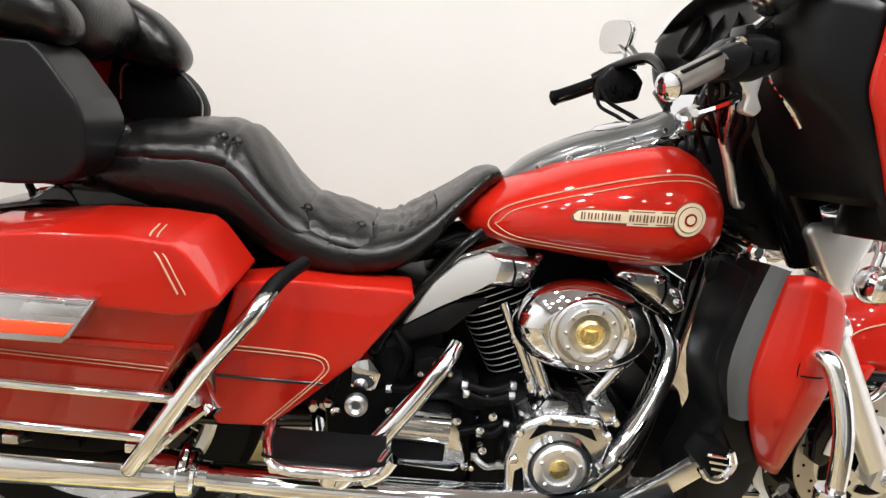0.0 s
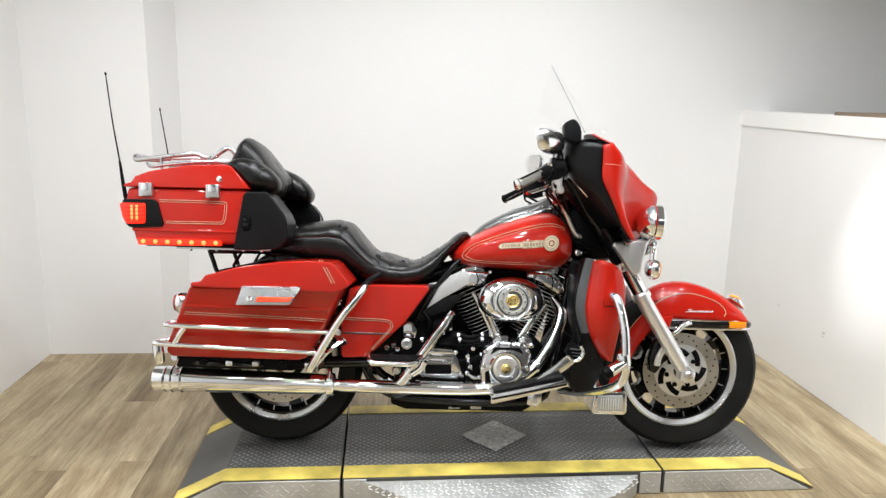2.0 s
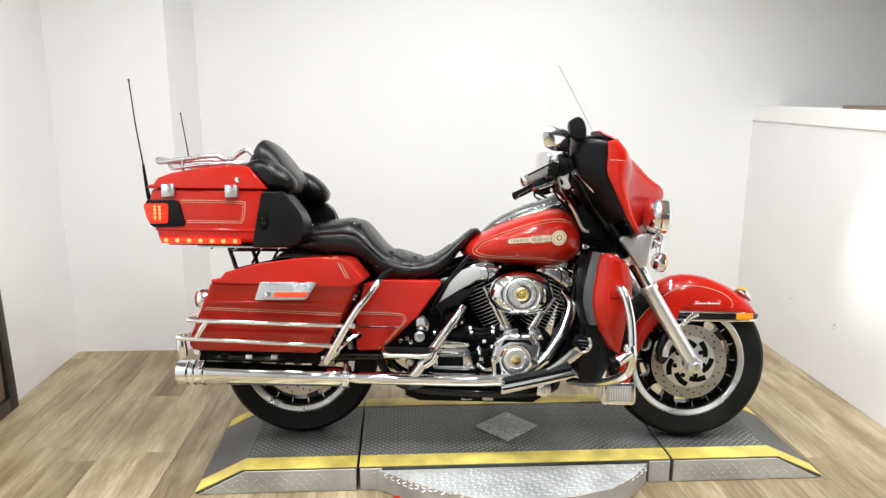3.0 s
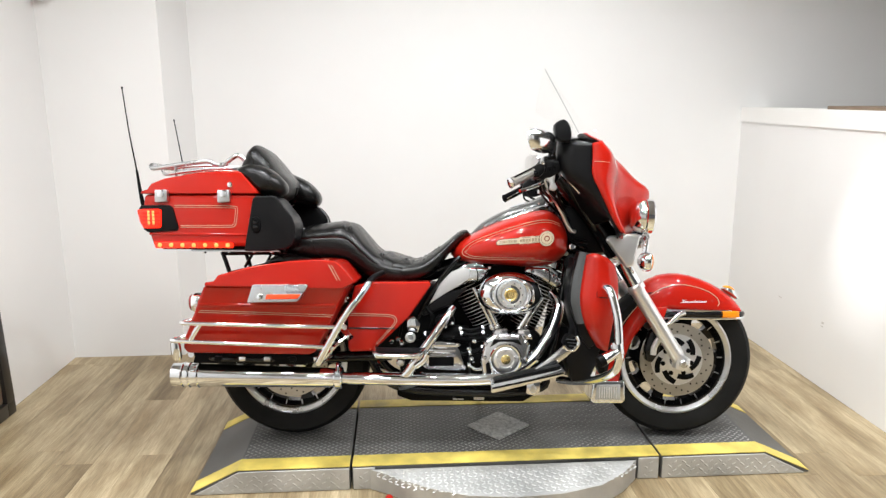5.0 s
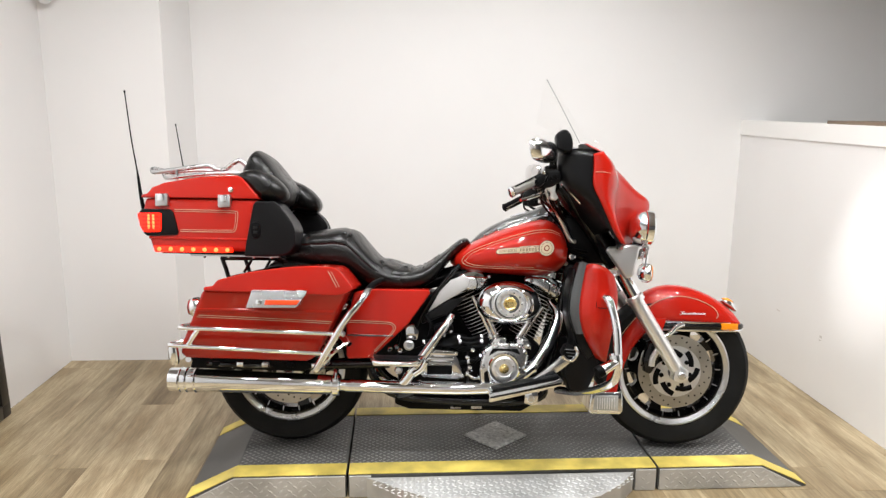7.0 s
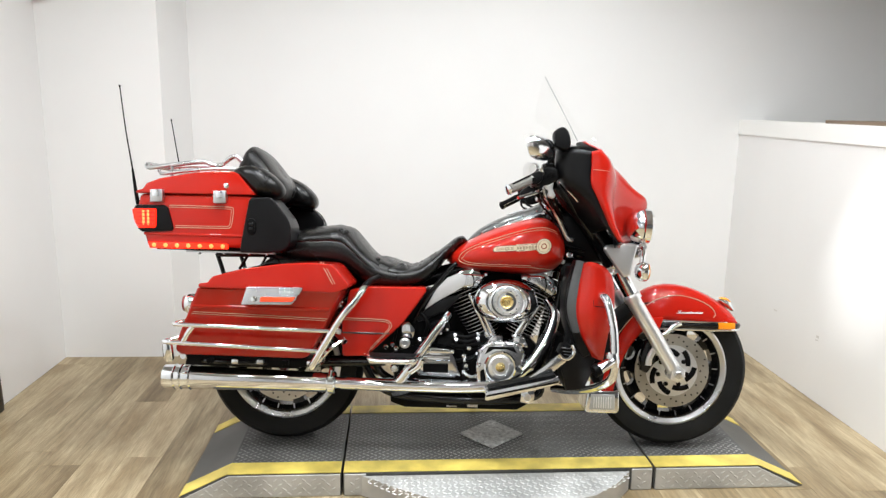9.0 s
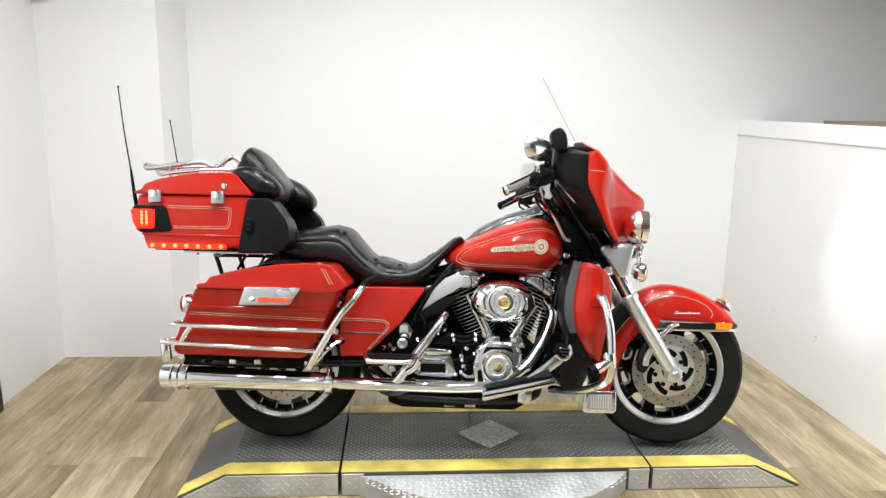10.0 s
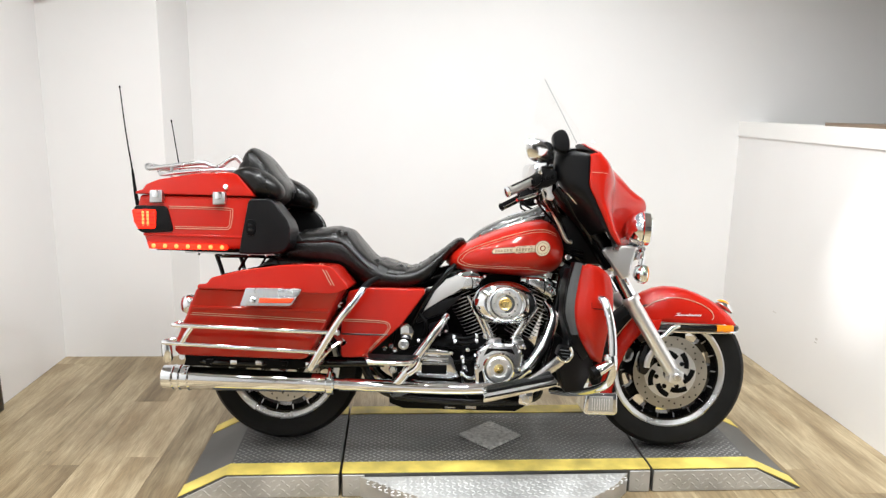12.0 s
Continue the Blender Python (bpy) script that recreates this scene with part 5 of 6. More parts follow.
for k in range(14):
    u = 0.854 + k * 0.0112
    if k != 6:
        tall = 0.0006 if k % 3 else 0.0016
        for du, wide in ((0.0, 0.0022), (0.0050, 0.0022 if k % 2 else 0.0015)):
            patch_on(TANK, tilt([(u + du, 0.7898 - tall), (u + du + wide, 0.7898 - tall), (u + du + wide, 0.7995 + tall), (u + du, 0.7995 + tall)]), 0.0042, badge, LETTER, "letter_bar")

# dash console along the tank's top
CONSOLE = Hull([(0.745, 0.80, 0.825, 0.03), (0.79, 0.82, 0.868, 0.055), (0.86, 0.85, 0.909, 0.068), (0.94, 0.88, 0.942, 0.074), (1.01, 0.90, 0.966, 0.074), (1.048, 0.90, 0.984, 0.060), (1.068, 0.91, 0.975, 0.03)], 2.4, 0.4)
console = part("dash_console", CONSOLE.mesh(36, 28), DASH, tank, "glossy grey tank console in a chrome surround", 60)
CHROMEBAND = Hull([(0.735, 0.795, 0.806, 0.035), (0.80, 0.825, 0.848, 0.075), (0.88, 0.858, 0.888, 0.092), (0.96, 0.885, 0.921, 0.098), (1.02, 0.895, 0.941, 0.096), (1.075, 0.90, 0.950, 0.07), (1.09, 0.905, 0.930, 0.04)], 3.0, 0.5)
part("console_band", CHROMEBAND.mesh(36, 28), CHROME, tank, "chrome console band", 60)
part("console_end", prism([(1.050, 0.905), (1.046, 0.945), (1.062, 0.968), (1.088, 0.952), (1.094, 0.915)], -0.062, 0.062, 0.006), POLISHED, tank, "bright console end cap")
for k in range(5):
    part("console_stud", lathe([(0.005, 0), (0.004, 0.004)], (0.80 + 0.055 * k, -0.070 - 0.004 * k, 0.852 + 0.0235 * k), (0, -0.8, 0.6), 8), CHROME, tank)
part("filler_cap", lathe([(0.04, 0), (0.042, 0.008), (0.03, 0.014), (0.001, 0.015)], (0.95, 0, 0.935), (-0.3, 0, 1), 28), CHROME, tank)
part("tank_bolt", lathe([(0.010, 0), (0.010, 0.008), (0.006, 0.011)], (1.128, -0.10, 0.745), (0.3, -1, 0), 12), SATIN, tank)

# seat
SEAT = Hull([(-0.01, 0.735, 0.812, 0.12), (0.03, 0.715, 0.837, 0.165), (0.09, 0.698, 0.847, 0.182), (0.17, 0.686, 0.857, 0.187), (0.235, 0.675, 0.857, 0.188), (0.275, 0.655, 0.836, 0.187),
             (0.32, 0.634, 0.791, 0.187), (0.37, 0.620, 0.745, 0.190), (0.43, 0.616, 0.721, 0.193), (0.49, 0.620, 0.713, 0.193), (0.545, 0.634, 0.722, 0.185), (0.60, 0.665, 0.758, 0.168),
             (0.65, 0.732, 0.795, 0.135), (0.70, 0.785, 0.834, 0.092), (0.73, 0.808, 0.839, 0.055), (0.745, 0.815, 0.821, 0.02)], 2.7, 0.48)


def rumple(bm, amount, seed=0.0):
    """Soft uneven folds, as leather has over foam."""
    bm.normal_update()
    for v in bm.verts:
        x, y, z = v.co * 1.0
        h = math.sin(61 * x + 23 * y + seed) * math.sin(47 * y - 19 * z + 1.7 * seed) + 0.6 * math.sin(118 * x - 71 * y + 90 * z + seed) * math.sin(97 * y + 40 * x + 2 * seed)
        v.co += v.normal * h * amount
    return bm


seat = part("seat", rumple(SEAT.mesh(90, 52), 0.0007), LEATHER, bike, "wrinkled black leather two-up seat", 60)
REARPAD = Hull([(0.030, 0.765, 0.825, 0.150), (0.050, 0.765, 0.848, 0.172), (0.130, 0.767, 0.863, 0.182), (0.190, 0.768, 0.872, 0.184), (0.225, 0.765, 0.874, 0.184), (0.250, 0.760, 0.863, 0.178), (0.264, 0.770, 0.835, 0.160)], 2.05, 0.42)
part("passenger_cushion", rumple(REARPAD.mesh(60, 56), 0.0013, 1.0), LEATHER, seat, "black passenger cushion", 60)
WEDGE = Hull([(0.226, 0.770, 0.841, 0.160), (0.240, 0.755, 0.864, 0.177), (0.262, 0.742, 0.866, 0.182), (0.290, 0.715, 0.845, 0.184), (0.325, 0.685, 0.805, 0.185), (0.360, 0.665, 0.767, 0.185), (0.395, 0.660, 0.742, 0.181), (0.412, 0.670, 0.725, 0.160)], 1.95, 0.42)
part("lumbar_cushion", rumple(WEDGE.mesh(60, 56), 0.0016, 2.3), LEATHER, seat, "black lumbar cushion", 60)
RIDER = Hull([(0.372, 0.670, 0.733, 0.160), (0.388, 0.655, 0.750, 0.178), (0.440, 0.650, 0.740, 0.185), (0.475, 0.650, 0.731, 0.186), (0.500, 0.655, 0.723, 0.178), (0.512, 0.670, 0.711, 0.155)], 1.95, 0.42)
part("rider_cushion", rumple(RIDER.mesh(50, 56), 0.0020, 3.1), LEATHER, seat, "creased black rider cushion", 60)
RUCHE = Hull([(0.486 + 0.0075 * k, SEAT.at(0.486 + 0.0075 * k)[0] + 0.03, SEAT.at(0.486 + 0.0075 * k)[1] + (0.0052 if k % 2 else 0.0012) * (1 - k / 26) * (1 + 0.5 * math.sin(2.3 * k)) + 0.0015, SEAT.at(0.486 + 0.0075 * k)[2] * 0.86) for k in range(18)], 2.4, 0.5)
part("gathered_leather", rumple(RUCHE.mesh(110, 56), 0.0022, 4.0), LEATHER, seat, "gathered black leather", 70)
for hull, u, w in ((REARPAD, 0.068, 0.838), (REARPAD, 0.236, 0.848), (WEDGE, 0.384, 0.736), (RIDER, 0.482, 0.716), (WEDGE, 0.258, 0.842)):
    y = -hull.side(u, w)
    part("seat_button", lathe([(0.009, -0.004), (0.009, 0.001), (0.006, 0.004), (0.001, 0.005)], (u, y, w), (0, -1, 0.5), 12), LEATHER, seat)
    for k in range(3):
        a = 1.2 + 1.1 * k
        part("pucker", tube([(u, y - 0.001, w), (u + 0.013 * math.cos(a), -hull.side(u + 0.013 * math.cos(a), w - 0.010 * math.sin(a)) - 0.0005, w - 0.010 * math.sin(a))], (0.0028, 0.0008), 6, 3), LEATHER, seat)

# saddlebags
def draw_in(bm):
    """The bag's side slopes inwards below its lid."""
    for v in bm.verts:
        if v.co.z < 0.63:
            v.co.y *= 1 - (0.63 - v.co.z) * 0.9
    return bm


def lean(bm):
    """The latch plate stands out a little more at its foot."""
    for v in bm.verts:
        v.co.y *= 1 + (0.636 - v.co.z) * 0.45
    return bm


for s in (-1, 1):
    bag = part("saddlebag", draw_in(prism([(-0.235, 0.628), (-0.272, 0.555), (-0.340, 0.425), (-0.352, 0.385), (-0.336, 0.366), (0.125, 0.362), (0.148, 0.372), (0.212, 0.48), (0.285, 0.628)], s * 0.432, s * 0.175, 0.014, 3)), RED, bike, "glossy red hard saddlebag")
    part("bag_lid", prism([(-0.228, 0.628), (-0.226, 0.642), (-0.195, 0.646), (-0.178, 0.668), (-0.07, 0.698), (0.07, 0.719), (0.17, 0.725), (0.243, 0.722), (0.262, 0.710), (0.312, 0.650), (0.307, 0.640), (0.276, 0.624), (0.25, 0.620)], s * 0.440, s * 0.200, 0.016, 4), RED, bag, "red saddlebag lid")
    part("body_crease", draw_in(tube([(-0.262, s * 0.432, 0.556), (0.0, s * 0.4345, 0.556), (0.240, s * 0.432, 0.556)], 0.007, 8, 3, flat=0.6)), RED, bag)
    for h, r in ((0.0, 0.0014), (-0.007, 0.0012)):
        part("pinstripe", draw_in(tube([(-0.262 + h, s * 0.433, 0.536 + h), (0.0, s * 0.433, 0.529 + h), (0.228 + h, s * 0.433, 0.521 + h)], r, 6, 3)), CREAM, bag)
    for h, r in ((0.0, 0.0015), (0.010, 0.0012)):
        part("lid_pinstripe", tube([(0.196 + h, s * 0.34, 0.7255), (0.206 + h, s * 0.41, 0.7235), (0.216 + h, s * 0.434, 0.7135), (0.228 + h, s * 0.4408, 0.700), (0.241 + h, s * 0.4412, 0.676), (0.254 + h, s * 0.4412, 0.652)], r, 6, 4), CREAM, bag)
    part("latch_plate", lean(prism([(-0.048, 0.636), (0.152, 0.638), (0.122, 0.584), (0.112, 0.576), (-0.066, 0.573)], s * 0.456, s * 0.405, 0.004)), STEEL, bag, "chrome latch plate with red reflector")
    part("plate_recess", lean(prism([(0.058, 0.612), (0.062, 0.628), (0.142, 0.630), (0.132, 0.612)], s * 0.4572, s * 0.450, 0.002)), STEEL, bag)
    part("reflector", lean(prism([(0.000, 0.584), (0.004, 0.602), (0.128, 0.604), (0.116, 0.586)], s * 0.4595, s * 0.450, 0.003)), ORANGE, bag, "orange-red reflector")
    part("latch_lever", lean(prism([(-0.050, 0.630), (-0.049, 0.634), (0.147, 0.636), (0.145, 0.631)], s * 0.460, s * 0.450, 0.0015)), STEEL, bag)
    part("lock", lean(lathe([(0.010, 0), (0.010, 0.004), (0.006, 0.006)], (-0.020, s * 0.456, 0.594), (0, s, 0), 14)), CHROME, bag)
    for uL, wL, uR, wR, y in ((-0.333, 0.489, 0.272, 0.478, 0.400), (-0.378, 0.421, 0.214, 0.402, 0.384)):
        part("bag_rail", tube([(uL + 0.070, s * (y - 0.060), wL + 0.014), (uL + 0.012, s * (y - 0.022), wL + 0.004), (uL + 0.002, s * (y - 0.006), wL + 0.001), (uL + 0.012, s * y, wL), (uL + 0.05, s * (y + 0.002), wL - 0.001), ((uL + uR) / 2, s * (y + 0.004), (wL + wR) / 2), (uR, s * (y + 0.002), wR)], 0.0085, 10, 6), CHROME, bag, "chrome saddlebag rail")
        part("rail_cap", lathe([(0.010, 0), (0.011, 0.006), (0.007, 0.012)], (uR - 0.004, s * (y + 0.002), wR), (1, 0, -0.02), 12), STEEL, bag)
    part("rail_brace", tube([(-0.262, s * 0.398, 0.483), (-0.282, s * 0.396, 0.455), (-0.302, s * 0.384, 0.424)], 0.010, 10, 3), CHROME, bag)
    part("guard_bar", tube([(0.364, s * 0.352, 0.642), (0.350, s * 0.378, 0.622), (0.322, s * 0.396, 0.583), (0.279, s * 0.408, 0.525), (0.222, s * 0.404, 0.430), (0.176, s * 0.382, 0.352), (0.170, s * 0.362, 0.340), (0.200, s * 0.31, 0.362)], 0.0135, 12, 8), CHROME, bag, "chrome saddlebag guard bar")
    part("guard_sleeve", tube([(0.352, s * 0.374, 0.625), (0.372, s * 0.335, 0.655), (0.402, s * 0.27, 0.672)], (0.0142, 0.011), 12, 4), CASTING, bag, "black rubber sleeve")
    part("guard_strut", tube([(0.185, s * 0.37, 0.352), (0.225, s * 0.365, 0.395), (0.268, s * 0.34, 0.432)], 0.007, 8, 4), CHROME, bag)
    part("guard_rubber", tube([(0.255, s * 0.30, 0.455), (0.275, s * 0.33, 0.440), (0.285, s * 0.34, 0.430)], 0.014, 10, 3), CHROME, bag)
    part("side_cover", prism([(0.36, 0.634), (0.58, 0.636), (0.586, 0.622), (0.50, 0.500), (0.395, 0.400), (0.355, 0.366), (0.270, 0.362), (0.262, 0.375), (0.262, 0.50), (0.29, 0.62)], s * 0.252, s * 0.15, 0.022, 4), RED, bike, "glossy red side cover")
    part("cover_crease", tube([(0.265, s * 0.2525, 0.455), (0.36, s * 0.2535, 0.455), (0.445, s * 0.2525, 0.455)], 0.003, 6, 3, flat=0.5), DARKFRAME, bag)
    part("cover_pinstripe", tube([(0.270, s * 0.2535, 0.512), (0.38, s * 0.2535, 0.510), (0.435, s * 0.2535, 0.506), (0.452, s * 0.2535, 0.490), (0.445, s * 0.2535, 0.470), (0.40, s * 0.2535, 0.420), (0.355, s * 0.2535, 0.372)], 0.0014, 6, 5), CREAM, bag)
    part("cover_pinstripe", tube([(0.270, s * 0.2535, 0.505), (0.38, s * 0.2535, 0.503), (0.430, s * 0.2535, 0.500), (0.444, s * 0.2535, 0.488), (0.438, s * 0.2535, 0.470), (0.393, s * 0.2535, 0.420), (0.348, s * 0.2535, 0.372)], 0.0011, 6, 5), CREAM, bag)
    # rear turn signal
    stalk = part("rear_signal", lathe([(0.012, -0.03), (0.02, -0.01), (0.033, 0.0), (0.0375, 0.012), (0.0375, 0.030), (0.033, 0.036), (0.001, 0.040)], (-0.292, s * 0.28, 0.555), (-1, 0, 0), 28), CHROME, bike, "chrome turn signal with red lens")
    part("signal_lens", lathe([(0.034, 0.0), (0.031, 0.010), (0.02, 0.016), (0.001, 0.018)], (-0.326, s * 0.28, 0.555), (-1, 0, 0), 28), RUBY, stalk)
    part("signal_bar", tube([(-0.28, s * 0.28, 0.555), (-0.25, s * 0.22, 0.565), (-0.22, s * 0.10, 0.565)], 0.012, 10, 4), CHROME, stalk)
    part("bumper_end", lathe([(0.001, 0.0), (0.015, 0.003), (0.019, 0.012), (0.0195, 0.040), (0.019, 0.066), (0.015, 0.075), (0.001, 0.078)], (-0.368, s * 0.352, 0.343), (-0.06, s * 0.12, 1), 18), CHROME, bike, "chrome bumper end piece")
part("rear_crossbar", tube([(-0.36, -0.24, 0.345), (-0.36, 0, 0.342), (-0.36, 0.24, 0.345)], 0.012, 10, 3), CHROME, bike)
part("bag_support", tube([(0.20, -0.18, 0.335), (0.0, -0.29, 0.335), (-0.25, -0.30, 0.340), (-0.33, -0.22, 0.345)], 0.010, 8, 4), BLACK, bike)
for k in range(5):
    part("support_clip", block((-0.24 + 0.095 * k, -0.322, 0.335), (-0.215 + 0.095 * k, -0.298, 0.352), 0.003), (CASTING, CHROME, STEEL)[k % 3], bike)
part("bag_tray", prism([(-0.33, 0.322), (-0.32, 0.362), (0.12, 0.360), (0.15, 0.332), (0.09, 0.318)], -0.302, -0.17, 0.006), CASTING, bike)

# ---- tour trunk ----
trunk = part("tour_trunk", prism([(-0.508, 0.967), (-0.520, 0.905), (-0.505, 0.845), (-0.488, 0.800), (-0.480, 0.768), (-0.11, 0.770), (-0.075, 0.968)], -0.275, 0.275, 0.020, 3), RED, bike, "glossy red tour trunk")
lid = part("trunk_lid", prism([(-0.520, 0.968), (-0.518, 0.978), (-0.494, 0.984), (-0.478, 1.006), (-0.43, 1.025), (-0.29, 1.050), (-0.15, 1.056), (-0.135, 1.05), (-0.078, 0.985), (-0.070, 0.970)], -0.283, 0.283, 0.016, 3), RED, trunk, "red trunk lid")
part("trunk_base", prism([(-0.46, 0.757), (-0.46, 0.772), (-0.10, 0.774), (-0.10, 0.757)], -0.24, 0.24, 0.004), CASTING, trunk)
part("side_step", tube([(-0.492, -0.276, 0.817), (-0.30, -0.2775, 0.815), (-0.115, -0.276, 0.815)], 0.005, 8, 3, flat=0.5), RED, trunk)
for line, r in (([(-0.395, 0.925), (-0.25, 0.9245), (-0.165, 0.9225), (-0.152, 0.912), (-0.158, 0.86), (-0.166, 0.846), (-0.18, 0.843), (-0.30, 0.842), (-0.372, 0.842)], 0.0014),
                ([(-0.395, 0.918), (-0.25, 0.9175), (-0.170, 0.9155), (-0.160, 0.909), (-0.165, 0.862), (-0.172, 0.852), (-0.185, 0.850), (-0.30, 0.849), (-0.372, 0.849)], 0.0011)):
    part("pinstripe", tube([(u, -0.2758, w) for u, w in line], r, 6, 5), CREAM, trunk)
for u in (-0.435, -0.197):
    latch = part("trunk_latch", prism([(u - 0.024, 0.935), (u - 0.024, 0.982), (u + 0.020, 0.984), (u + 0.024, 0.978), (u + 0.024, 0.938)], -0.300, -0.276, 0.005), STEEL, trunk, "chrome trunk latch")
    part("latch_hook", block((u - 0.012, -0.307, 0.955), (u + 0.012, -0.296, 0.982), 0.003), CHROME, trunk)
part("key_lock", lathe([(0.010, 0), (0.010, 0.006), (0.006, 0.009)], (-0.175, -0.283, 1.003), (0, -1, 0), 14), CHROME, trunk)
for s in (-1, 1):
    surround = part("tail_surround", prism([(-0.520, 0.925), (-0.410, 0.925), (-0.398, 0.915), (-0.378, 0.838), (-0.385, 0.828), (-0.497, 0.822), (-0.512, 0.832), (-0.530, 0.910)], s * 0.283, s * 0.20, 0.006), PLASTIC, trunk, "black plastic lamp surround")
    part("tail_lamp", prism([(-0.535, 0.910), (-0.440, 0.912), (-0.442, 0.838), (-0.512, 0.836), (-0.524, 0.862)], s * 0.291, s * 0.19, 0.010), TAIL, trunk, "lit red tail lamp")
    for u in (-0.492, -0.474):
        part("lamp_core", prism([(u, 0.848), (u - 0.0015, 0.904), (u + 0.009, 0.904), (u + 0.010, 0.849)], s * 0.2925, s * 0.285, 0.004), SPARK, trunk)
    for k in range(4):
        part("lens_rib", tube([(-0.512 + 0.002 * (k > 1), s * 0.2915, 0.852 + 0.014 * k), (-0.444, s * 0.2915, 0.853 + 0.014 * k)], 0.0016, 6, 1), RUBY, trunk)
    part("light_strip", prism([(-0.470, 0.762), (-0.476, 0.785), (-0.178, 0.785), (-0.170, 0.778), (-0.172, 0.764)], s * 0.281, s * 0.268, 0.004), LED, trunk, "lit red light strip")
    for k in range(7):
        part("strip_light", lathe([(0.0085, 0.0), (0.008, 0.0015), (0.005, 0.0025), (0.001, 0.003)], (-0.452 + 0.0435 * k, s * 0.2805, 0.774), (0, s, 0), 14), SPARK, trunk)
    # speaker pods, with the armrest above
    pod = part("speaker_pod", prism([(-0.125, 0.752), (-0.118, 0.80), (-0.090, 0.950), (-0.080, 0.961), (-0.008, 0.963), (0.008, 0.950), (0.056, 0.888), (0.068, 0.860), (0.070, 0.800), (0.056, 0.776), (0.034, 0.760), (-0.039, 0.752)], s * 0.290, s * (0.13 if s < 0 else 0.19), 0.026, 5), PLASTIC, trunk, "black moulded speaker pod")
    part("speaker_grille", puff([(-0.060, 0.90), (-0.052, 0.945), (-0.005, 0.957), (0.058, 0.946), (0.104, 0.900), (0.108, 0.850), (0.02, 0.825), (-0.05, 0.840)], s * 0.262, s * 0.18, 5, 9, 4, 0.4), CASTING, pod) if s > 0 else None
    part("grille_rim", tube([(-0.058, s * 0.186, 0.875), (-0.054, s * 0.186, 0.940), (-0.005, s * 0.186, 0.957), (0.059, s * 0.186, 0.946), (0.106, s * 0.186, 0.895), (0.110, s * 0.186, 0.850)], 0.0030, 6, 5), STEEL, pod) if s > 0 else None
    knob = part("armrest_control", puff([(-0.094, 0.832), (-0.094, 0.872), (-0.078, 0.884), (-0.062, 0.872), (-0.062, 0.832), (-0.078, 0.820)], s * 0.299, s * 0.28, 4, 7), CASTING, pod)
    part("control_button", block((-0.087, min(s * 0.300, s * 0.296), 0.838), (-0.069, max(s * 0.300, s * 0.296), 0.850), 0.002), BLACK, knob)
    part("control_button", block((-0.087, min(s * 0.300, s * 0.296), 0.855), (-0.069, max(s * 0.300, s * 0.296), 0.867), 0.002), BLACK, knob)
    bol = part("backrest_bolster", rumple(puff([(-0.168, 1.060), (-0.136, 1.083), (-0.098, 1.088), (-0.040, 1.070), (0.010, 1.030), (0.028, 1.000), (0.024, 0.976), (0.000, 0.963), (-0.060, 0.966), (-0.102, 0.992), (-0.14, 1.028)], s * 0.282, s * 0.135, 2.4, 17, 5, 0.95), 0.0010, 5.0), LEATHER, trunk, "black padded backrest wing")
    part("bolster_nose", rumple(puff([(-0.06, 1.076), (-0.02, 1.074), (0.034, 1.046), (0.076, 1.000), (0.082, 0.962), (0.056, 0.940), (0.0, 0.945), (-0.055, 0.965)], s * 0.265, s * 0.10, 2.6, 13, 5, 1.0), 0.0008, 6.0), LEATHER, bol) if s > 0 else None
part("backrest", rumple(puff([(-0.190, 1.02), (-0.187, 1.08), (-0.166, 1.132), (-0.146, 1.165), (-0.127, 1.179), (-0.107, 1.172), (-0.076, 1.145), (-0.022, 1.076), (0.012, 1.030), (0.005, 0.985), (-0.03, 0.95), (-0.10, 0.94), (-0.17, 0.96)], -0.185, 0.185, 3.0, 19, 5, 0.75), 0.0011, 7.0), LEATHER, trunk, "black padded backrest")

# luggage rack
rack = part("luggage_rack", tube([(-0.145, -0.195, 1.105), (-0.165, -0.200, 1.122), (-0.19, -0.203, 1.112), (-0.225, -0.203, 1.086), (-0.26, -0.203, 1.088), (-0.29, -0.203, 1.099), (-0.38, -0.203, 1.088), (-0.48, -0.200, 1.074), (-0.515, -0.185, 1.074), (-0.525, -0.15, 1.090), (-0.525, 0, 1.092), (-0.525, 0.15, 1.090), (-0.515, 0.185, 1.074), (-0.48, 0.200, 1.074), (-0.38, 0.203, 1.088), (-0.29, 0.203, 1.099), (-0.225, 0.203, 1.086), (-0.165, 0.200, 1.122), (-0.145, 0.195, 1.105)], 0.0088, 10, 5), STEEL, trunk, "chrome luggage rack")
part("rack_rail", tube([(-0.145, -0.13, 1.066), (-0.22, -0.225, 1.070), (-0.36, -0.225, 1.058), (-0.44, -0.215, 1.048), (-0.47, -0.18, 1.056), (-0.50, -0.12, 1.072)], 0.0065, 10, 5), STEEL, trunk)
part("rack_rail", tube([(-0.145, 0.13, 1.066), (-0.22, 0.225, 1.070), (-0.36, 0.225, 1.058), (-0.44, 0.215, 1.048), (-0.47, 0.18, 1.056), (-0.50, 0.12, 1.072)], 0.0065, 10, 5), STEEL, trunk)
for y in (-0.10, 0.0, 0.10):
    part("rack_slat", tube([(-0.20, y, 1.085), (-0.35, y, 1.092), (-0.50, y, 1.078)], 0.0055, 8, 4), STEEL, trunk)
for u, y in ((-0.235, -0.21), (-0.41, -0.21), (-0.235, 0.21), (-0.41, 0.21)):
    part("rack_post", tube([(u, y, 1.090 if u > -0.3 else 1.082), (u, y, 1.03)], 0.006, 8, 1), STEEL, trunk)
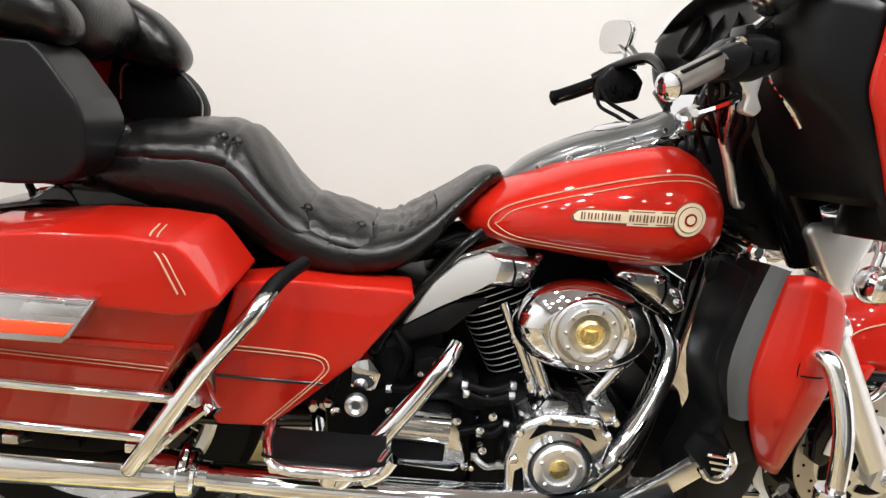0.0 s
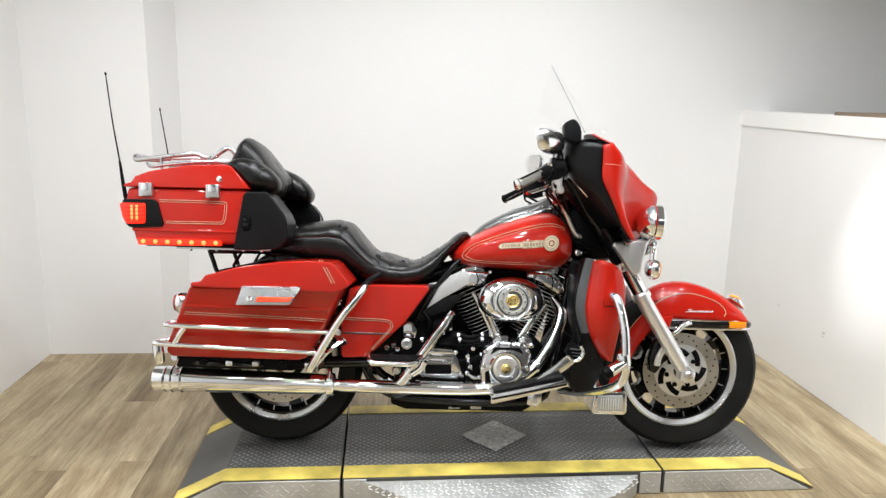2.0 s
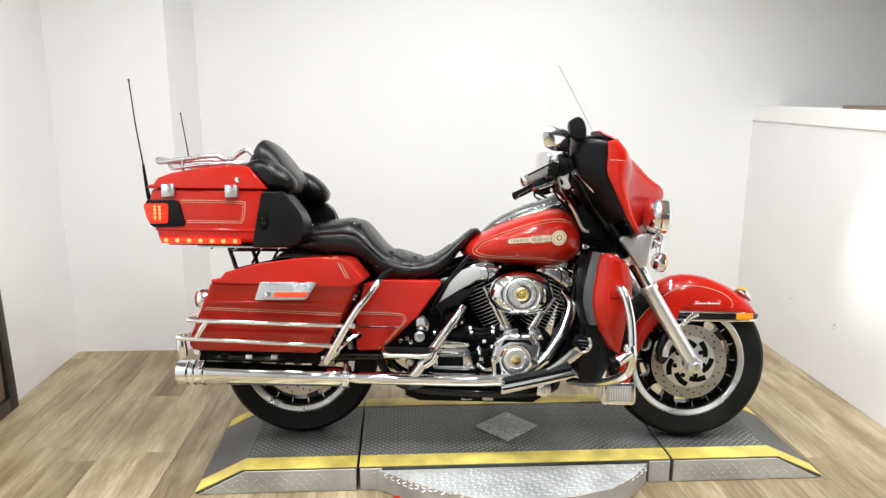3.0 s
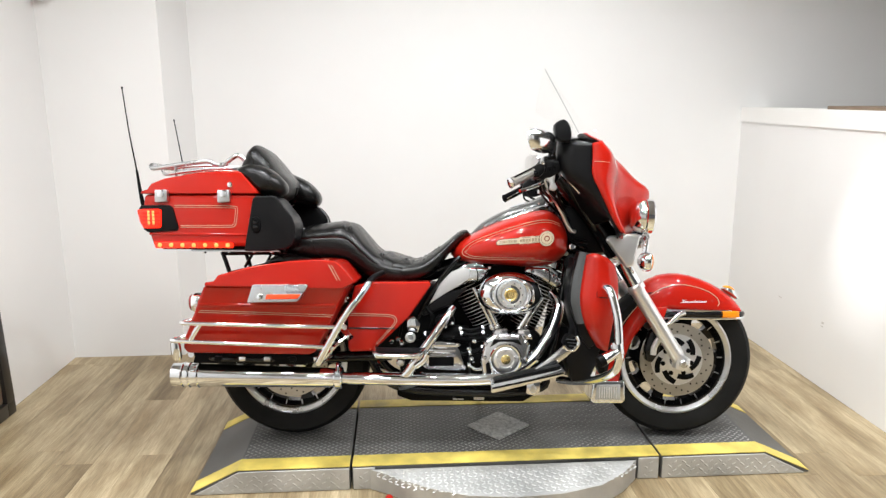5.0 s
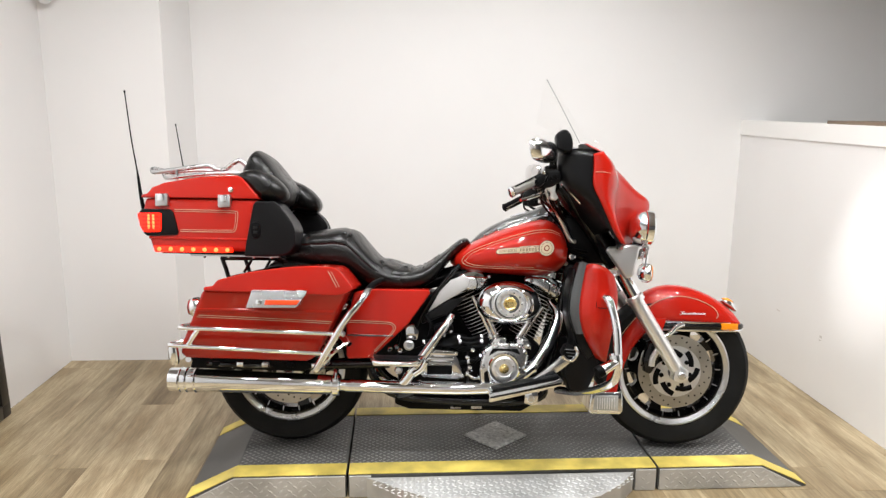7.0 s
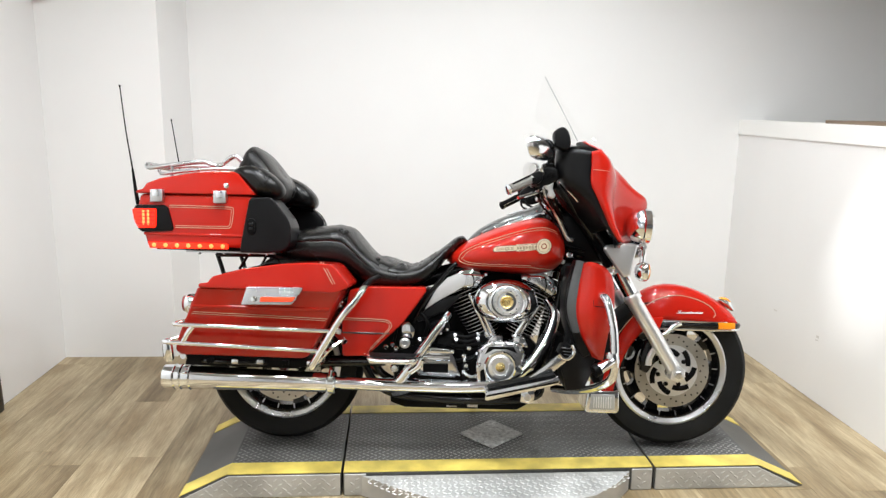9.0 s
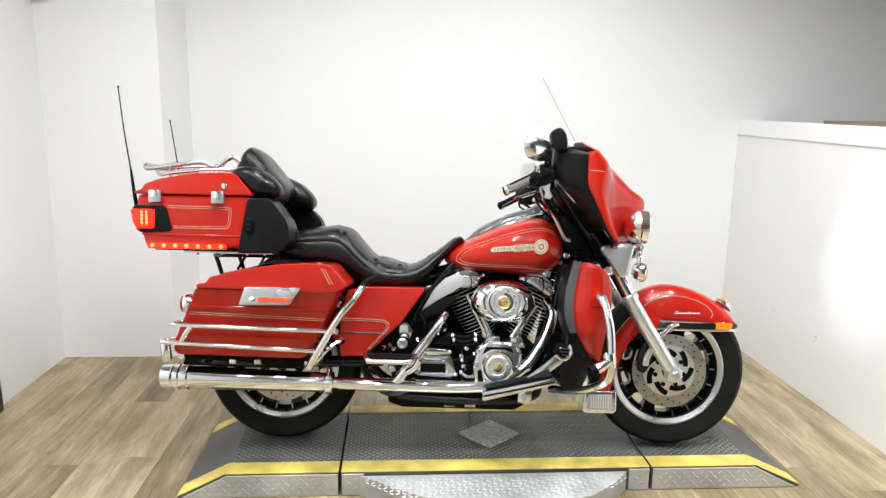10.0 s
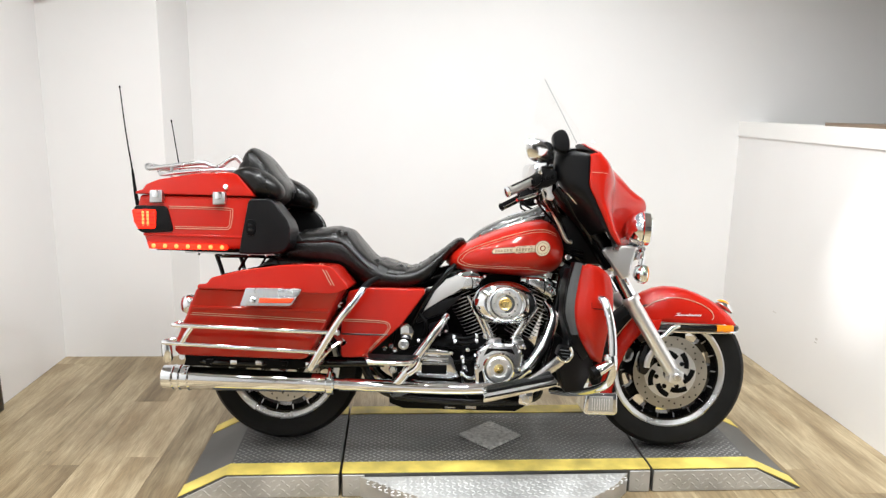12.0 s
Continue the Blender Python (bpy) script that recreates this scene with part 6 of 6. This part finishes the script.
for s, top in ((-1, 1.366), (1, 1.325)):
    mast = part("antenna", tube([(-0.530, s * 0.245, 0.94), (-0.548, s * 0.245, 1.06), (-0.572, s * 0.245, 1.20), (-0.594, s * 0.245, top)], (0.0035, 0.0022), 8, 4), CASTING, bike, "thin black whip antenna")
    part("antenna_base", tube([(-0.515, s * 0.245, 0.905), (-0.531, s * 0.245, 0.945), (-0.548, s * 0.245, 1.06)], (0.011, 0.0045), 10, 4), CASTING, mast)
    part("antenna_tip", lathe([(0.003, 0), (0.004, 0.004), (0.003, 0.009)], (-0.594, s * 0.245, top), (-0.15, 0, 1), 8), CASTING, mast)

# trunk mount between bag and trunk
for s in (-1, 1):
    part("trunk_mount", tube([(-0.256, s * 0.15, 0.745), (-0.240, s * 0.15, 0.70), (-0.225, s * 0.15, 0.662), (-0.19, s * 0.15, 0.666)], 0.009, 8, 3), BLACK, bike)
    part("trunk_mount", tube([(-0.256, s * 0.15, 0.742), (-0.06, s * 0.15, 0.745), (-0.02, s * 0.15, 0.735), (0.005, s * 0.15, 0.704)], 0.011, 8, 4), BLACK, bike)
    part("mount_rail", tube([(-0.215, s * 0.16, 0.664), (-0.052, s * 0.16, 0.702), (0.0, s * 0.16, 0.704)], 0.007, 8, 3), BLACK, bike)
    part("mount_strut", tube([(-0.135, s * 0.15, 0.737), (-0.165, s * 0.155, 0.685)], 0.006, 8, 1), BLACK, bike)
    part("mount_plate", prism([(-0.36, 0.748), (-0.36, 0.756), (-0.02, 0.756), (0.0, 0.748)], min(s * 0.10, s * 0.21), max(s * 0.10, s * 0.21), 0.002), STEEL, bike)
    for u in (-0.32, -0.22, -0.12, -0.05):
        part("mount_bolt", lathe([(0.007, 0), (0.007, 0.006), (0.004, 0.009)], (u, s * 0.17, 0.749), (0, 0, -1), 8), CHROME, bike)
part("rear_plate", prism([(-0.27, 0.60), (-0.24, 0.66), (-0.09, 0.70), (-0.03, 0.745), (0.15, 0.745), (0.20, 0.70), (0.25, 0.62), (0.2, 0.56), (-0.2, 0.55)], -0.16, 0.16, 0.02), BLACK, bike)

# ---- fairing ----
def swing(bm):
    """The bars are turned a few degrees: the far wing of the fairing stands further forward."""
    for v in bm.verts:
        v.co.x += max(0.0, v.co.y) * 0.2
    return bm


WING = {-0.396: [(1.174, 1.147), (1.175, 1.10), (1.175, 1.035), (1.199, 0.985), (1.226, 0.93), (1.252, 0.875), (1.281, 0.830)],
        -0.408: [(1.194, 1.151), (1.207, 1.11), (1.212, 1.045), (1.219, 0.985), (1.238, 0.93), (1.262, 0.875), (1.289, 0.827)],
        -0.386: [(1.208, 1.156), (1.238, 1.112), (1.247, 1.05), (1.245, 0.985), (1.256, 0.93), (1.277, 0.87), (1.300, 0.822)],
        -0.320: [(1.212, 1.168), (1.257, 1.126), (1.279, 1.06), (1.273, 0.99), (1.277, 0.93), (1.293, 0.865), (1.312, 0.817)],
        -0.250: [(1.210, 1.186), (1.264, 1.139), (1.297, 1.067), (1.294, 0.99), (1.294, 0.93), (1.302, 0.865), (1.312, 0.810)],
        -0.170: [(1.206, 1.206), (1.276, 1.144), (1.354, 1.068), (1.382, 1.0), (1.366, 0.93), (1.352, 0.865), (1.345, 0.806)],
        -0.100: [(1.202, 1.226), (1.284, 1.150), (1.388, 1.052), (1.456, 1.002), (1.450, 0.94), (1.415, 0.887), (1.400, 0.836)],
        0.0: [(1.200, 1.233), (1.288, 1.156), (1.408, 1.054), (1.464, 1.002), (1.460, 0.94), (1.428, 0.885), (1.410, 0.834)]}
cols = [[(u, y, w) for u, w in WING[y]] for y in WING]
cols += [[(u, -y, w) for u, y, w in c] for c in cols[-2::-1]]
fairing = solid(part("fairing", swing(grid(cols, 4)), RED, bike, "red bat-wing handlebar fairing", 60), 0.006, 0)
INNER = {-0.392: [(1.176, 1.146), (1.178, 1.10), (1.178, 1.04), (1.199, 0.995), (1.212, 0.965), (1.222, 0.94), (1.230, 0.915), (1.250, 0.876)],
         -0.388: [(1.140, 1.155), (1.135, 1.10), (1.140, 1.04), (1.172, 0.995), (1.194, 0.965), (1.210, 0.94), (1.222, 0.915), (1.245, 0.874)],
         -0.370: [(1.088, 1.161), (1.080, 1.10), (1.092, 1.04), (1.140, 1.000), (1.176, 0.968), (1.198, 0.94), (1.215, 0.913), (1.242, 0.872)],
         -0.310: [(1.060, 1.162), (1.058, 1.10), (1.082, 1.04), (1.125, 1.000), (1.160, 0.965), (1.185, 0.935), (1.205, 0.910), (1.238, 0.868)],
         -0.180: [(1.098, 1.194), (1.107, 1.12), (1.117, 1.04), (1.140, 0.995), (1.162, 0.955), (1.180, 0.925), (1.198, 0.905), (1.232, 0.862)],
         0.0: [(1.105, 1.200), (1.113, 1.12), (1.122, 1.04), (1.136, 0.985), (1.155, 0.945), (1.172, 0.915), (1.195, 0.900), (1.228, 0.858)]}
face = [[(u, y, w) for u, w in INNER[y]] for y in INNER]
face += [[(u, -y, w) for u, y, w in c] for c in face[-2::-1]]
inner = part("inner_fairing", swing(grid(face, 3)), PLASTIC, fairing, "black inner fairing", 50)
solid(inner, 0.005, 0)
liner = [[(u - 0.012, y * 0.97, w) for u, y, w in c] for c in cols]
part("fairing_liner", swing(grid(liner, 3)), PLASTIC, fairing, "black fairing lining", 60)
part("fairing_bracket", prism([(1.10, 0.95), (1.20, 0.92), (1.27, 0.87), (1.33, 0.81), (1.30, 0.745), (1.22, 0.745), (1.15, 0.80), (1.09, 0.86)], -0.10, 0.10, 0.012), PLASTIC, fairing)
part("fairing_cap", swing(grid([[(u, y, w) for u, w in ((1.060, 1.164 + h), (1.13, 1.178 + h), (1.198, 1.164 + h * 1.1))] for y, h in ((-0.385, -0.010), (-0.30, 0.002), (-0.18, 0.019), (0.0, 0.028), (0.18, 0.019), (0.30, 0.002), (0.385, -0.010))], 3)), PLASTIC, fairing)
part("inner_trim", tube([(1.078, -0.302, 1.046), (1.112, -0.308, 1.010), (1.146, -0.302, 0.975)], (0.0055, 0.0035), 8, 3), CHROME, fairing, "thin chrome trim strip")
for y in (-0.07, 0.07):
    part("gauge", lathe([(0.045, 0.0), (0.045, 0.02), (0.040, 0.024), (0.038, 0.014), (0.001, 0.013)], (1.118, y, 1.13), (-1, 0, 0.35), 24), PLASTIC, fairing)
part("pinstripe", tube([(1.180, -0.403, 1.082), (1.209, -0.411, 1.080), (1.243, -0.391, 1.078), (1.272, -0.325, 1.078)], 0.0011, 6, 4), CREAM, fairing)
# clear windshield
shield = part("windshield", grid([[(u, y, w) for u, w in ((1.196 - 0.32 * y * y, 1.243 - 0.25 * y * y), (1.124 - 0.30 * y * y, 1.372 - 0.8 * y * y), (1.052 - 0.28 * y * y, 1.500 - 2.4 * y * y))] for y in (-0.24, -0.16, -0.08, 0.0, 0.08, 0.16, 0.24)], 4), CLEAR, fairing, "clear windshield", 60)
solid(shield, 0.003)
# Added tube that draws the clear sheet's edge-on sheen as a grey line.
part("silhouette_line", tube([(1.194, 0, 1.244), (1.124, 0, 1.373), (1.052, 0, 1.501)], 0.0015, 6, 4), SILHOUETTE, shield)
shield.visible_shadow = False
part("shield_screw", lathe([(0.008, 0), (0.006, 0.005)], (1.232, -0.15, 1.225), (0.4, -0.2, 0.9), 10), ALLOY, fairing)
# headlight
head = part("headlight", lathe([(0.074, -0.028), (0.082, -0.018), (0.0845, 0.0), (0.0845, 0.030), (0.087, 0.036), (0.085, 0.046), (0.078, 0.052), (0.070, 0.046), (0.055, 0.02), (0.001, 0.002)], (1.425, 0, 0.905), (1, 0, -0.03), 44), CHROME, bike, "round chrome headlight")
part("headlight_lens", lathe([(0.075, 0.046), (0.060, 0.054), (0.035, 0.060), (0.001, 0.062)], (1.425, 0, 0.905), (1, 0, -0.03), 36), LENS, head).visible_shadow = False
for s in (-1, 1):
    lamp_pod = part("auxiliary_lamp", lathe([(0.020, -0.042), (0.042, -0.034), (0.056, -0.016), (0.061, 0.0), (0.0635, 0.008), (0.0635, 0.018), (0.067, 0.022), (0.0665, 0.046), (0.060, 0.053), (0.054, 0.047), (0.045, 0.02), (0.001, 0.003)], (1.402, s * 0.186, 0.893), (1, -0.06, -0.03), 44), CHROME, bike, "round chrome auxiliary lamp")
    part("lamp_lens", lathe([(0.057, 0.047), (0.045, 0.055), (0.028, 0.060), (0.001, 0.062)], (1.402, s * 0.186, 0.893), (1, -0.06, -0.03), 36), LENS, lamp_pod).visible_shadow = False
# passing lamps / front signals
for s in (-1, 1):
    spot = part("passing_lamp", lathe([(0.010, -0.026), (0.028, -0.018), (0.037, -0.004), (0.0395, 0.014), (0.036, 0.022), (0.001, 0.024)], (1.428, s * 0.175, 0.716), (1, 0, -0.02), 28), CHROME, bike, "chrome front turn signal")
    part("lens", lathe([(0.036, 0.018), (0.032, 0.027), (0.018, 0.033), (0.001, 0.035)], (1.428, s * 0.175, 0.716), (1, 0, -0.02), 28), AMBER, spot)
    part("lamp_stem", tube([(1.43, s * 0.175, 0.75), (1.435, s * 0.17, 0.79), (1.44, s * 0.13, 0.815)], 0.011, 10, 4), CHROME, spot)
part("lamp_bar", tube([(1.44, -0.15, 0.812), (1.46, 0, 0.80), (1.44, 0.15, 0.812)], 0.014, 12, 4), CHROME, bike)
for s in (-1, 1):
    part("fork_bracket", prism([(1.274, 0.800), (1.287, 0.817), (1.375, 0.826), (1.410, 0.820), (1.404, 0.785), (1.392, 0.745), (1.386, 0.70), (1.357, 0.690), (1.322, 0.735)], s * 0.186, s * 0.10, 0.010, 3), ALLOY, bike, "chrome fork bracket")
part("fork_cover", prism([(1.305, 0.735), (1.33, 0.80), (1.40, 0.815), (1.45, 0.80), (1.44, 0.775), (1.40, 0.765), (1.36, 0.735), (1.345, 0.715)], -0.165, 0.165, 0.012), POLISHED, bike, "chrome fork cover")

# ---- handlebar ----
bars = part("handlebar", tube([(0.95, -0.36, 1.038), (1.005, -0.33, 1.072), (1.06, -0.22, 1.095), (1.085, -0.10, 1.04), (1.09, -0.05, 1.0), (1.09, 0.05, 1.0), (1.085, 0.10, 1.045), (1.075, 0.22, 1.10), (1.038, 0.33, 1.083), (0.993, 0.36, 1.050)], 0.0125, 12, 6), BLACK, bike, "black handlebar")


def set_mirror(s, centre, across, high):
    """A mirror head turned towards the rider: chrome shell and flat glass."""
    turn = Matrix.Translation(centre) @ Matrix.Rotation(radians(s * 37), 4, "Z") @ Matrix.Rotation(radians(-90), 4, "Z")
    o = [(-across, -high * 0.45), (-across, high * 0.5), (-across * 0.62, high), (across * 0.62, high), (across, high * 0.45), (across * 0.86, -high * 0.6), (across * 0.5, -high), (-across * 0.6, -high)]
    line = [(a, b) for a, b in o]
    bm = puff(line, 0.0, 0.085, 2.2, 13, 4, 1.0)
    for v in bm.verts:
        v.co.y = max(0.0, v.co.y - 0.040)
    bmesh.ops.transform(bm, matrix=turn, verts=bm.verts)
    shell = part("mirror", bm, POLISHED, bars, "chrome mirror")
    bm = puff(line, -0.004, 0.003, 8, 5, 4, 0.25)
    bmesh.ops.transform(bm, matrix=turn @ Matrix.Scale(0.93, 4), verts=bm.verts)
    part("mirror_glass", bm, MIRROR, shell, "clear mirror glass", 20)


set_mirror(1, Vector((1.049, 0.42, 1.160)), 0.048, 0.039)
set_mirror(-1, Vector((0.978, -0.42, 1.150)), 0.078, 0.039)
part("mirror_stem", tube([(1.055, 0.34, 1.10), (1.065, 0.37, 1.118), (1.058, 0.405, 1.138)], 0.006, 8, 4), CHROME, bars)
part("mirror_stem", tube([(1.02, -0.33, 1.10), (1.025, -0.37, 1.12), (0.99, -0.41, 1.135)], 0.007, 8, 4), CHROME, bars)
part("wind_deflector", puff([(1.036, 1.214), (1.038, 1.18), (1.045, 1.158), (1.090, 1.150), (1.098, 1.18), (1.088, 1.216), (1.066, 1.232)], -0.41, -0.35, 4, 7, 3, 0.5), PLASTIC, fairing, "black mirror-shaped wind deflector")
for s in (-1, 1):
    E, F = (0.007, 0.0) if s < 0 else (0.052, -0.006)
    grip = part("grip", tube([(0.870 + E, s * 0.432, 1.002 + F), (0.91 + E, s * 0.405, 1.022 + F), (0.955 + E, s * 0.375, 1.046 + F)], 0.0175, 18, 3), GRIPMETAL if s < 0 else CASTING, bars, "black rubber grip with chrome bands" if s > 0 else "brushed metal grip with black bands")
    part("grip_end", lathe([(0.019, 0), (0.020, 0.006), (0.014, 0.011), (0.001, 0.012)], (0.872 + E, s * 0.431, 1.003 + F), (-0.78, s * 0.50, -0.37), 18), CHROME if s < 0 else CASTING, grip)
    for k in range(3):
        a = radians(40 + 60 * k)
        off = Vector((math.cos(a) * 0.3, -abs(math.sin(a)) * 0.6, math.cos(a))).normalized() * 0.0172
        part("grip_band", tube([Vector((0.878 + E, s * 0.427, 1.006 + F)) + off, Vector((0.945 + E, s * 0.382, 1.042 + F)) + off], 0.0035, 6, 1), CHROME if s > 0 else CASTING, grip)
    part("switch_housing", prism([(0.950 + E, 1.024 + F), (0.948 + E, 1.062 + F), (0.978 + E, 1.078 + F), (0.998 + E, 1.070 + F), (0.995 + E, 1.042 + F), (0.975 + E, 1.024 + F)], s * 0.388, s * 0.345, 0.008), PLASTIC, bars)
    part("clamp_band", prism([(0.998 + E, 1.044 + F), (0.998 + E, 1.082 + F), (1.012 + E, 1.086 + F), (1.014 + E, 1.048 + F)], s * 0.352, s * 0.325, 0.005), CHROME, bars)
    part("switch", block((0.955 + E, min(s * 0.395, s * 0.385), 1.035 + F), (0.972 + E, max(s * 0.395, s * 0.385), 1.05 + F), 0.002), CASTING, bars)
    part("reservoir", prism([(1.0 + E, 1.088 + F), (0.998 + E, 1.106 + F), (1.04 + E, 1.116 + F), (1.045 + E, 1.098 + F)], s * 0.345, s * 0.295, 0.006), BLACK, bars)
    part("lever", tube([(1.0 + E, s * 0.33, 1.03 + F), (0.985 + E, s * 0.39, 1.005 + F), (0.94 + E, s * 0.43, 0.985 + F), (0.90 + E, s * 0.46, 0.972 + F)], (0.008, 0.006), 8, 5), CHROME, bars) if s < 0 else None
    part("cable", tube([(1.0, s * 0.33, 1.04), (1.02, s * 0.30, 1.0), (1.06, s * 0.22, 0.97), (1.12, s * 0.15, 0.93)], 0.005, 8, 5), CASTING, bars)
    part("cable", tube([(1.01, s * 0.34, 1.05), (1.0, s * 0.30, 0.99), (1.03, s * 0.20, 0.96), (1.10, s * 0.12, 0.90)], 0.0045, 8, 5), CASTING, bars)
far_pod = part("switch_pod", prism([(0.998, 1.002), (0.996, 1.052), (1.020, 1.084), (1.050, 1.090), (1.085, 1.078), (1.108, 1.055), (1.102, 1.012), (1.050, 0.996)], 0.322, 0.362, 0.010, 3), PLASTIC, bars, "black switch cluster")
for k in range(4):
    part("switch", block((1.006 + 0.022 * k, 0.316, 1.012 + 0.010 * (k % 2)), (1.020 + 0.022 * k, 0.326, 1.030 + 0.010 * (k % 2)), 0.003), CASTING, far_pod)
part("mirror_clamp", tube([(1.078, 0.335, 1.085), (1.083, 0.345, 1.112), (1.076, 0.37, 1.132)], 0.010, 10, 3), CHROME, bars)
near_pod = part("switch_pod", prism([(0.965, 1.020), (0.962, 1.060), (0.985, 1.085), (1.030, 1.098), (1.062, 1.090), (1.068, 1.050), (1.030, 1.028)], -0.352, -0.300, 0.010, 3), PLASTIC, bars, "black switch cluster")
for k in range(4):
    part("switch", block((0.982 + 0.019 * k, -0.358, 1.040 + 0.006 * k), (0.994 + 0.019 * k, -0.349, 1.056 + 0.006 * k), 0.002), CASTING, near_pod)
part("lever_perch", prism([(1.010, 1.030), (1.022, 1.052), (1.050, 1.046), (1.046, 1.012), (1.058, 0.992), (1.048, 0.980), (1.028, 0.986), (1.030, 1.008)], -0.345, -0.318, 0.006, 3), ALLOY, bars, "bare alloy lever perch")
part("cluster_stud", lathe([(0.009, 0), (0.009, 0.006), (0.005, 0.010)], (1.000, -0.352, 1.078), (-0.2, -1, 0.3), 12), CHROME, bars)
part("cluster_stud", lathe([(0.008, 0), (0.008, 0.006), (0.004, 0.010)], (1.075, -0.30, 1.078), (-0.2, -1, 0.3), 12), CHROME, bars)
for k in range(5):
    part("cable", tube([(0.975 + 0.016 * k, -0.335, 1.030), (0.990 + 0.018 * k, -0.315, 0.995 - 0.006 * k), (1.03 + 0.014 * k, -0.25, 0.968 - 0.008 * k), (1.10 + 0.008 * k, -0.17, 0.93 - 0.014 * k)], 0.0045, 8, 5), (CASTING, BLACK, STEEL)[k % 3 if k < 4 else 0], bars)
part("riser", prism([(1.06, 0.95), (1.07, 1.02), (1.11, 1.02), (1.13, 0.95)], -0.07, 0.07, 0.01), CHROME, bars)
part("brake_line", tube([(1.000, -0.235, 0.985), (1.030, -0.222, 0.981), (1.052, -0.215, 0.972), (1.068, -0.208, 0.955), (1.097, -0.198, 0.905), (1.131, -0.18, 0.842), (1.155, -0.16, 0.832)], 0.0082, 10, 5), ALLOY, bars)
part("ignition_switch", lathe([(0.022, 0), (0.024, 0.02), (0.018, 0.026), (0.001, 0.027)], (1.075, -0.06, 0.965), (-0.4, -0.4, 0.8), 20), CHROME, bike)
# hoses between tank and fork
for k in range(6):
    part("hose", tube([(1.10, -0.12 + 0.02 * k, 0.82 - 0.022 * k), (1.16, -0.16 + 0.02 * k, 0.80 - 0.02 * k), (1.21, -0.13 + 0.02 * k, 0.79 - 0.025 * k)], 0.007, 8, 4), (CASTING, BLACK)[k % 2], bike)
part("horn_cover", lathe([(0.03, 0), (0.034, 0.01), (0.02, 0.022), (0.001, 0.024)], (1.145, -0.16, 0.71), (0, -1, 0), 20), CASTING, bike)
part("guard_bolt", lathe([(0.012, 0), (0.012, 0.012), (0.008, 0.016)], (1.12, -0.30, 0.775), (0, -1, 0), 12), CHROME, bike)

# ---- floor planks, one object each ----
rng = random.Random(7)
WIDE, LONG, SPLIT = 0.152, 1.22, -1.55
plank_meshes = {}
x = LEFT
while x < RIGHT - 0.01:
    x1 = min(x + WIDE, RIGHT)
    top, length = BACK, rng.uniform(0.2, 1.0)
    while top > SPLIT + 0.01:
        length = min(round(length, 2), top - SPLIT)
        key = (round(x1 - x, 3), round(length, 2))
        if key not in plank_meshes:
            plank_meshes[key] = box_mesh("plank", (0.0003, -key[1] + 0.0003, -0.006), (key[0] - 0.0003, -0.0003, 0.0), WOOD, 0.0005)
        ob = new("plank", plank_meshes[key])
        ob.location = (x, top, -0.0002 * rng.random())
        ob.parent = floor
        top -= key[1]
        length = LONG
    x = x1
rest = bmesh.new()
for x0, x1, y0 in ((LEFT, 5.4, SPLIT), (RIGHT + 0.13, 5.4, BACK)):
    x = x0
    while x < x1:
        top = y0
        while top > (FRONT if y0 == SPLIT else SPLIT) + 0.01:
            low = max(FRONT if y0 == SPLIT else SPLIT, top - rng.uniform(0.7, 1.3))
            block((x + 0.0005, low + 0.0005, -0.006), (x + WIDE - 0.0005, top - 0.0005, -0.0004), 0, 1, rest)
            top = low
        x += WIDE
tagged(part("far_planks", rest, WOOD, floor, smooth=0), kind="stuff")
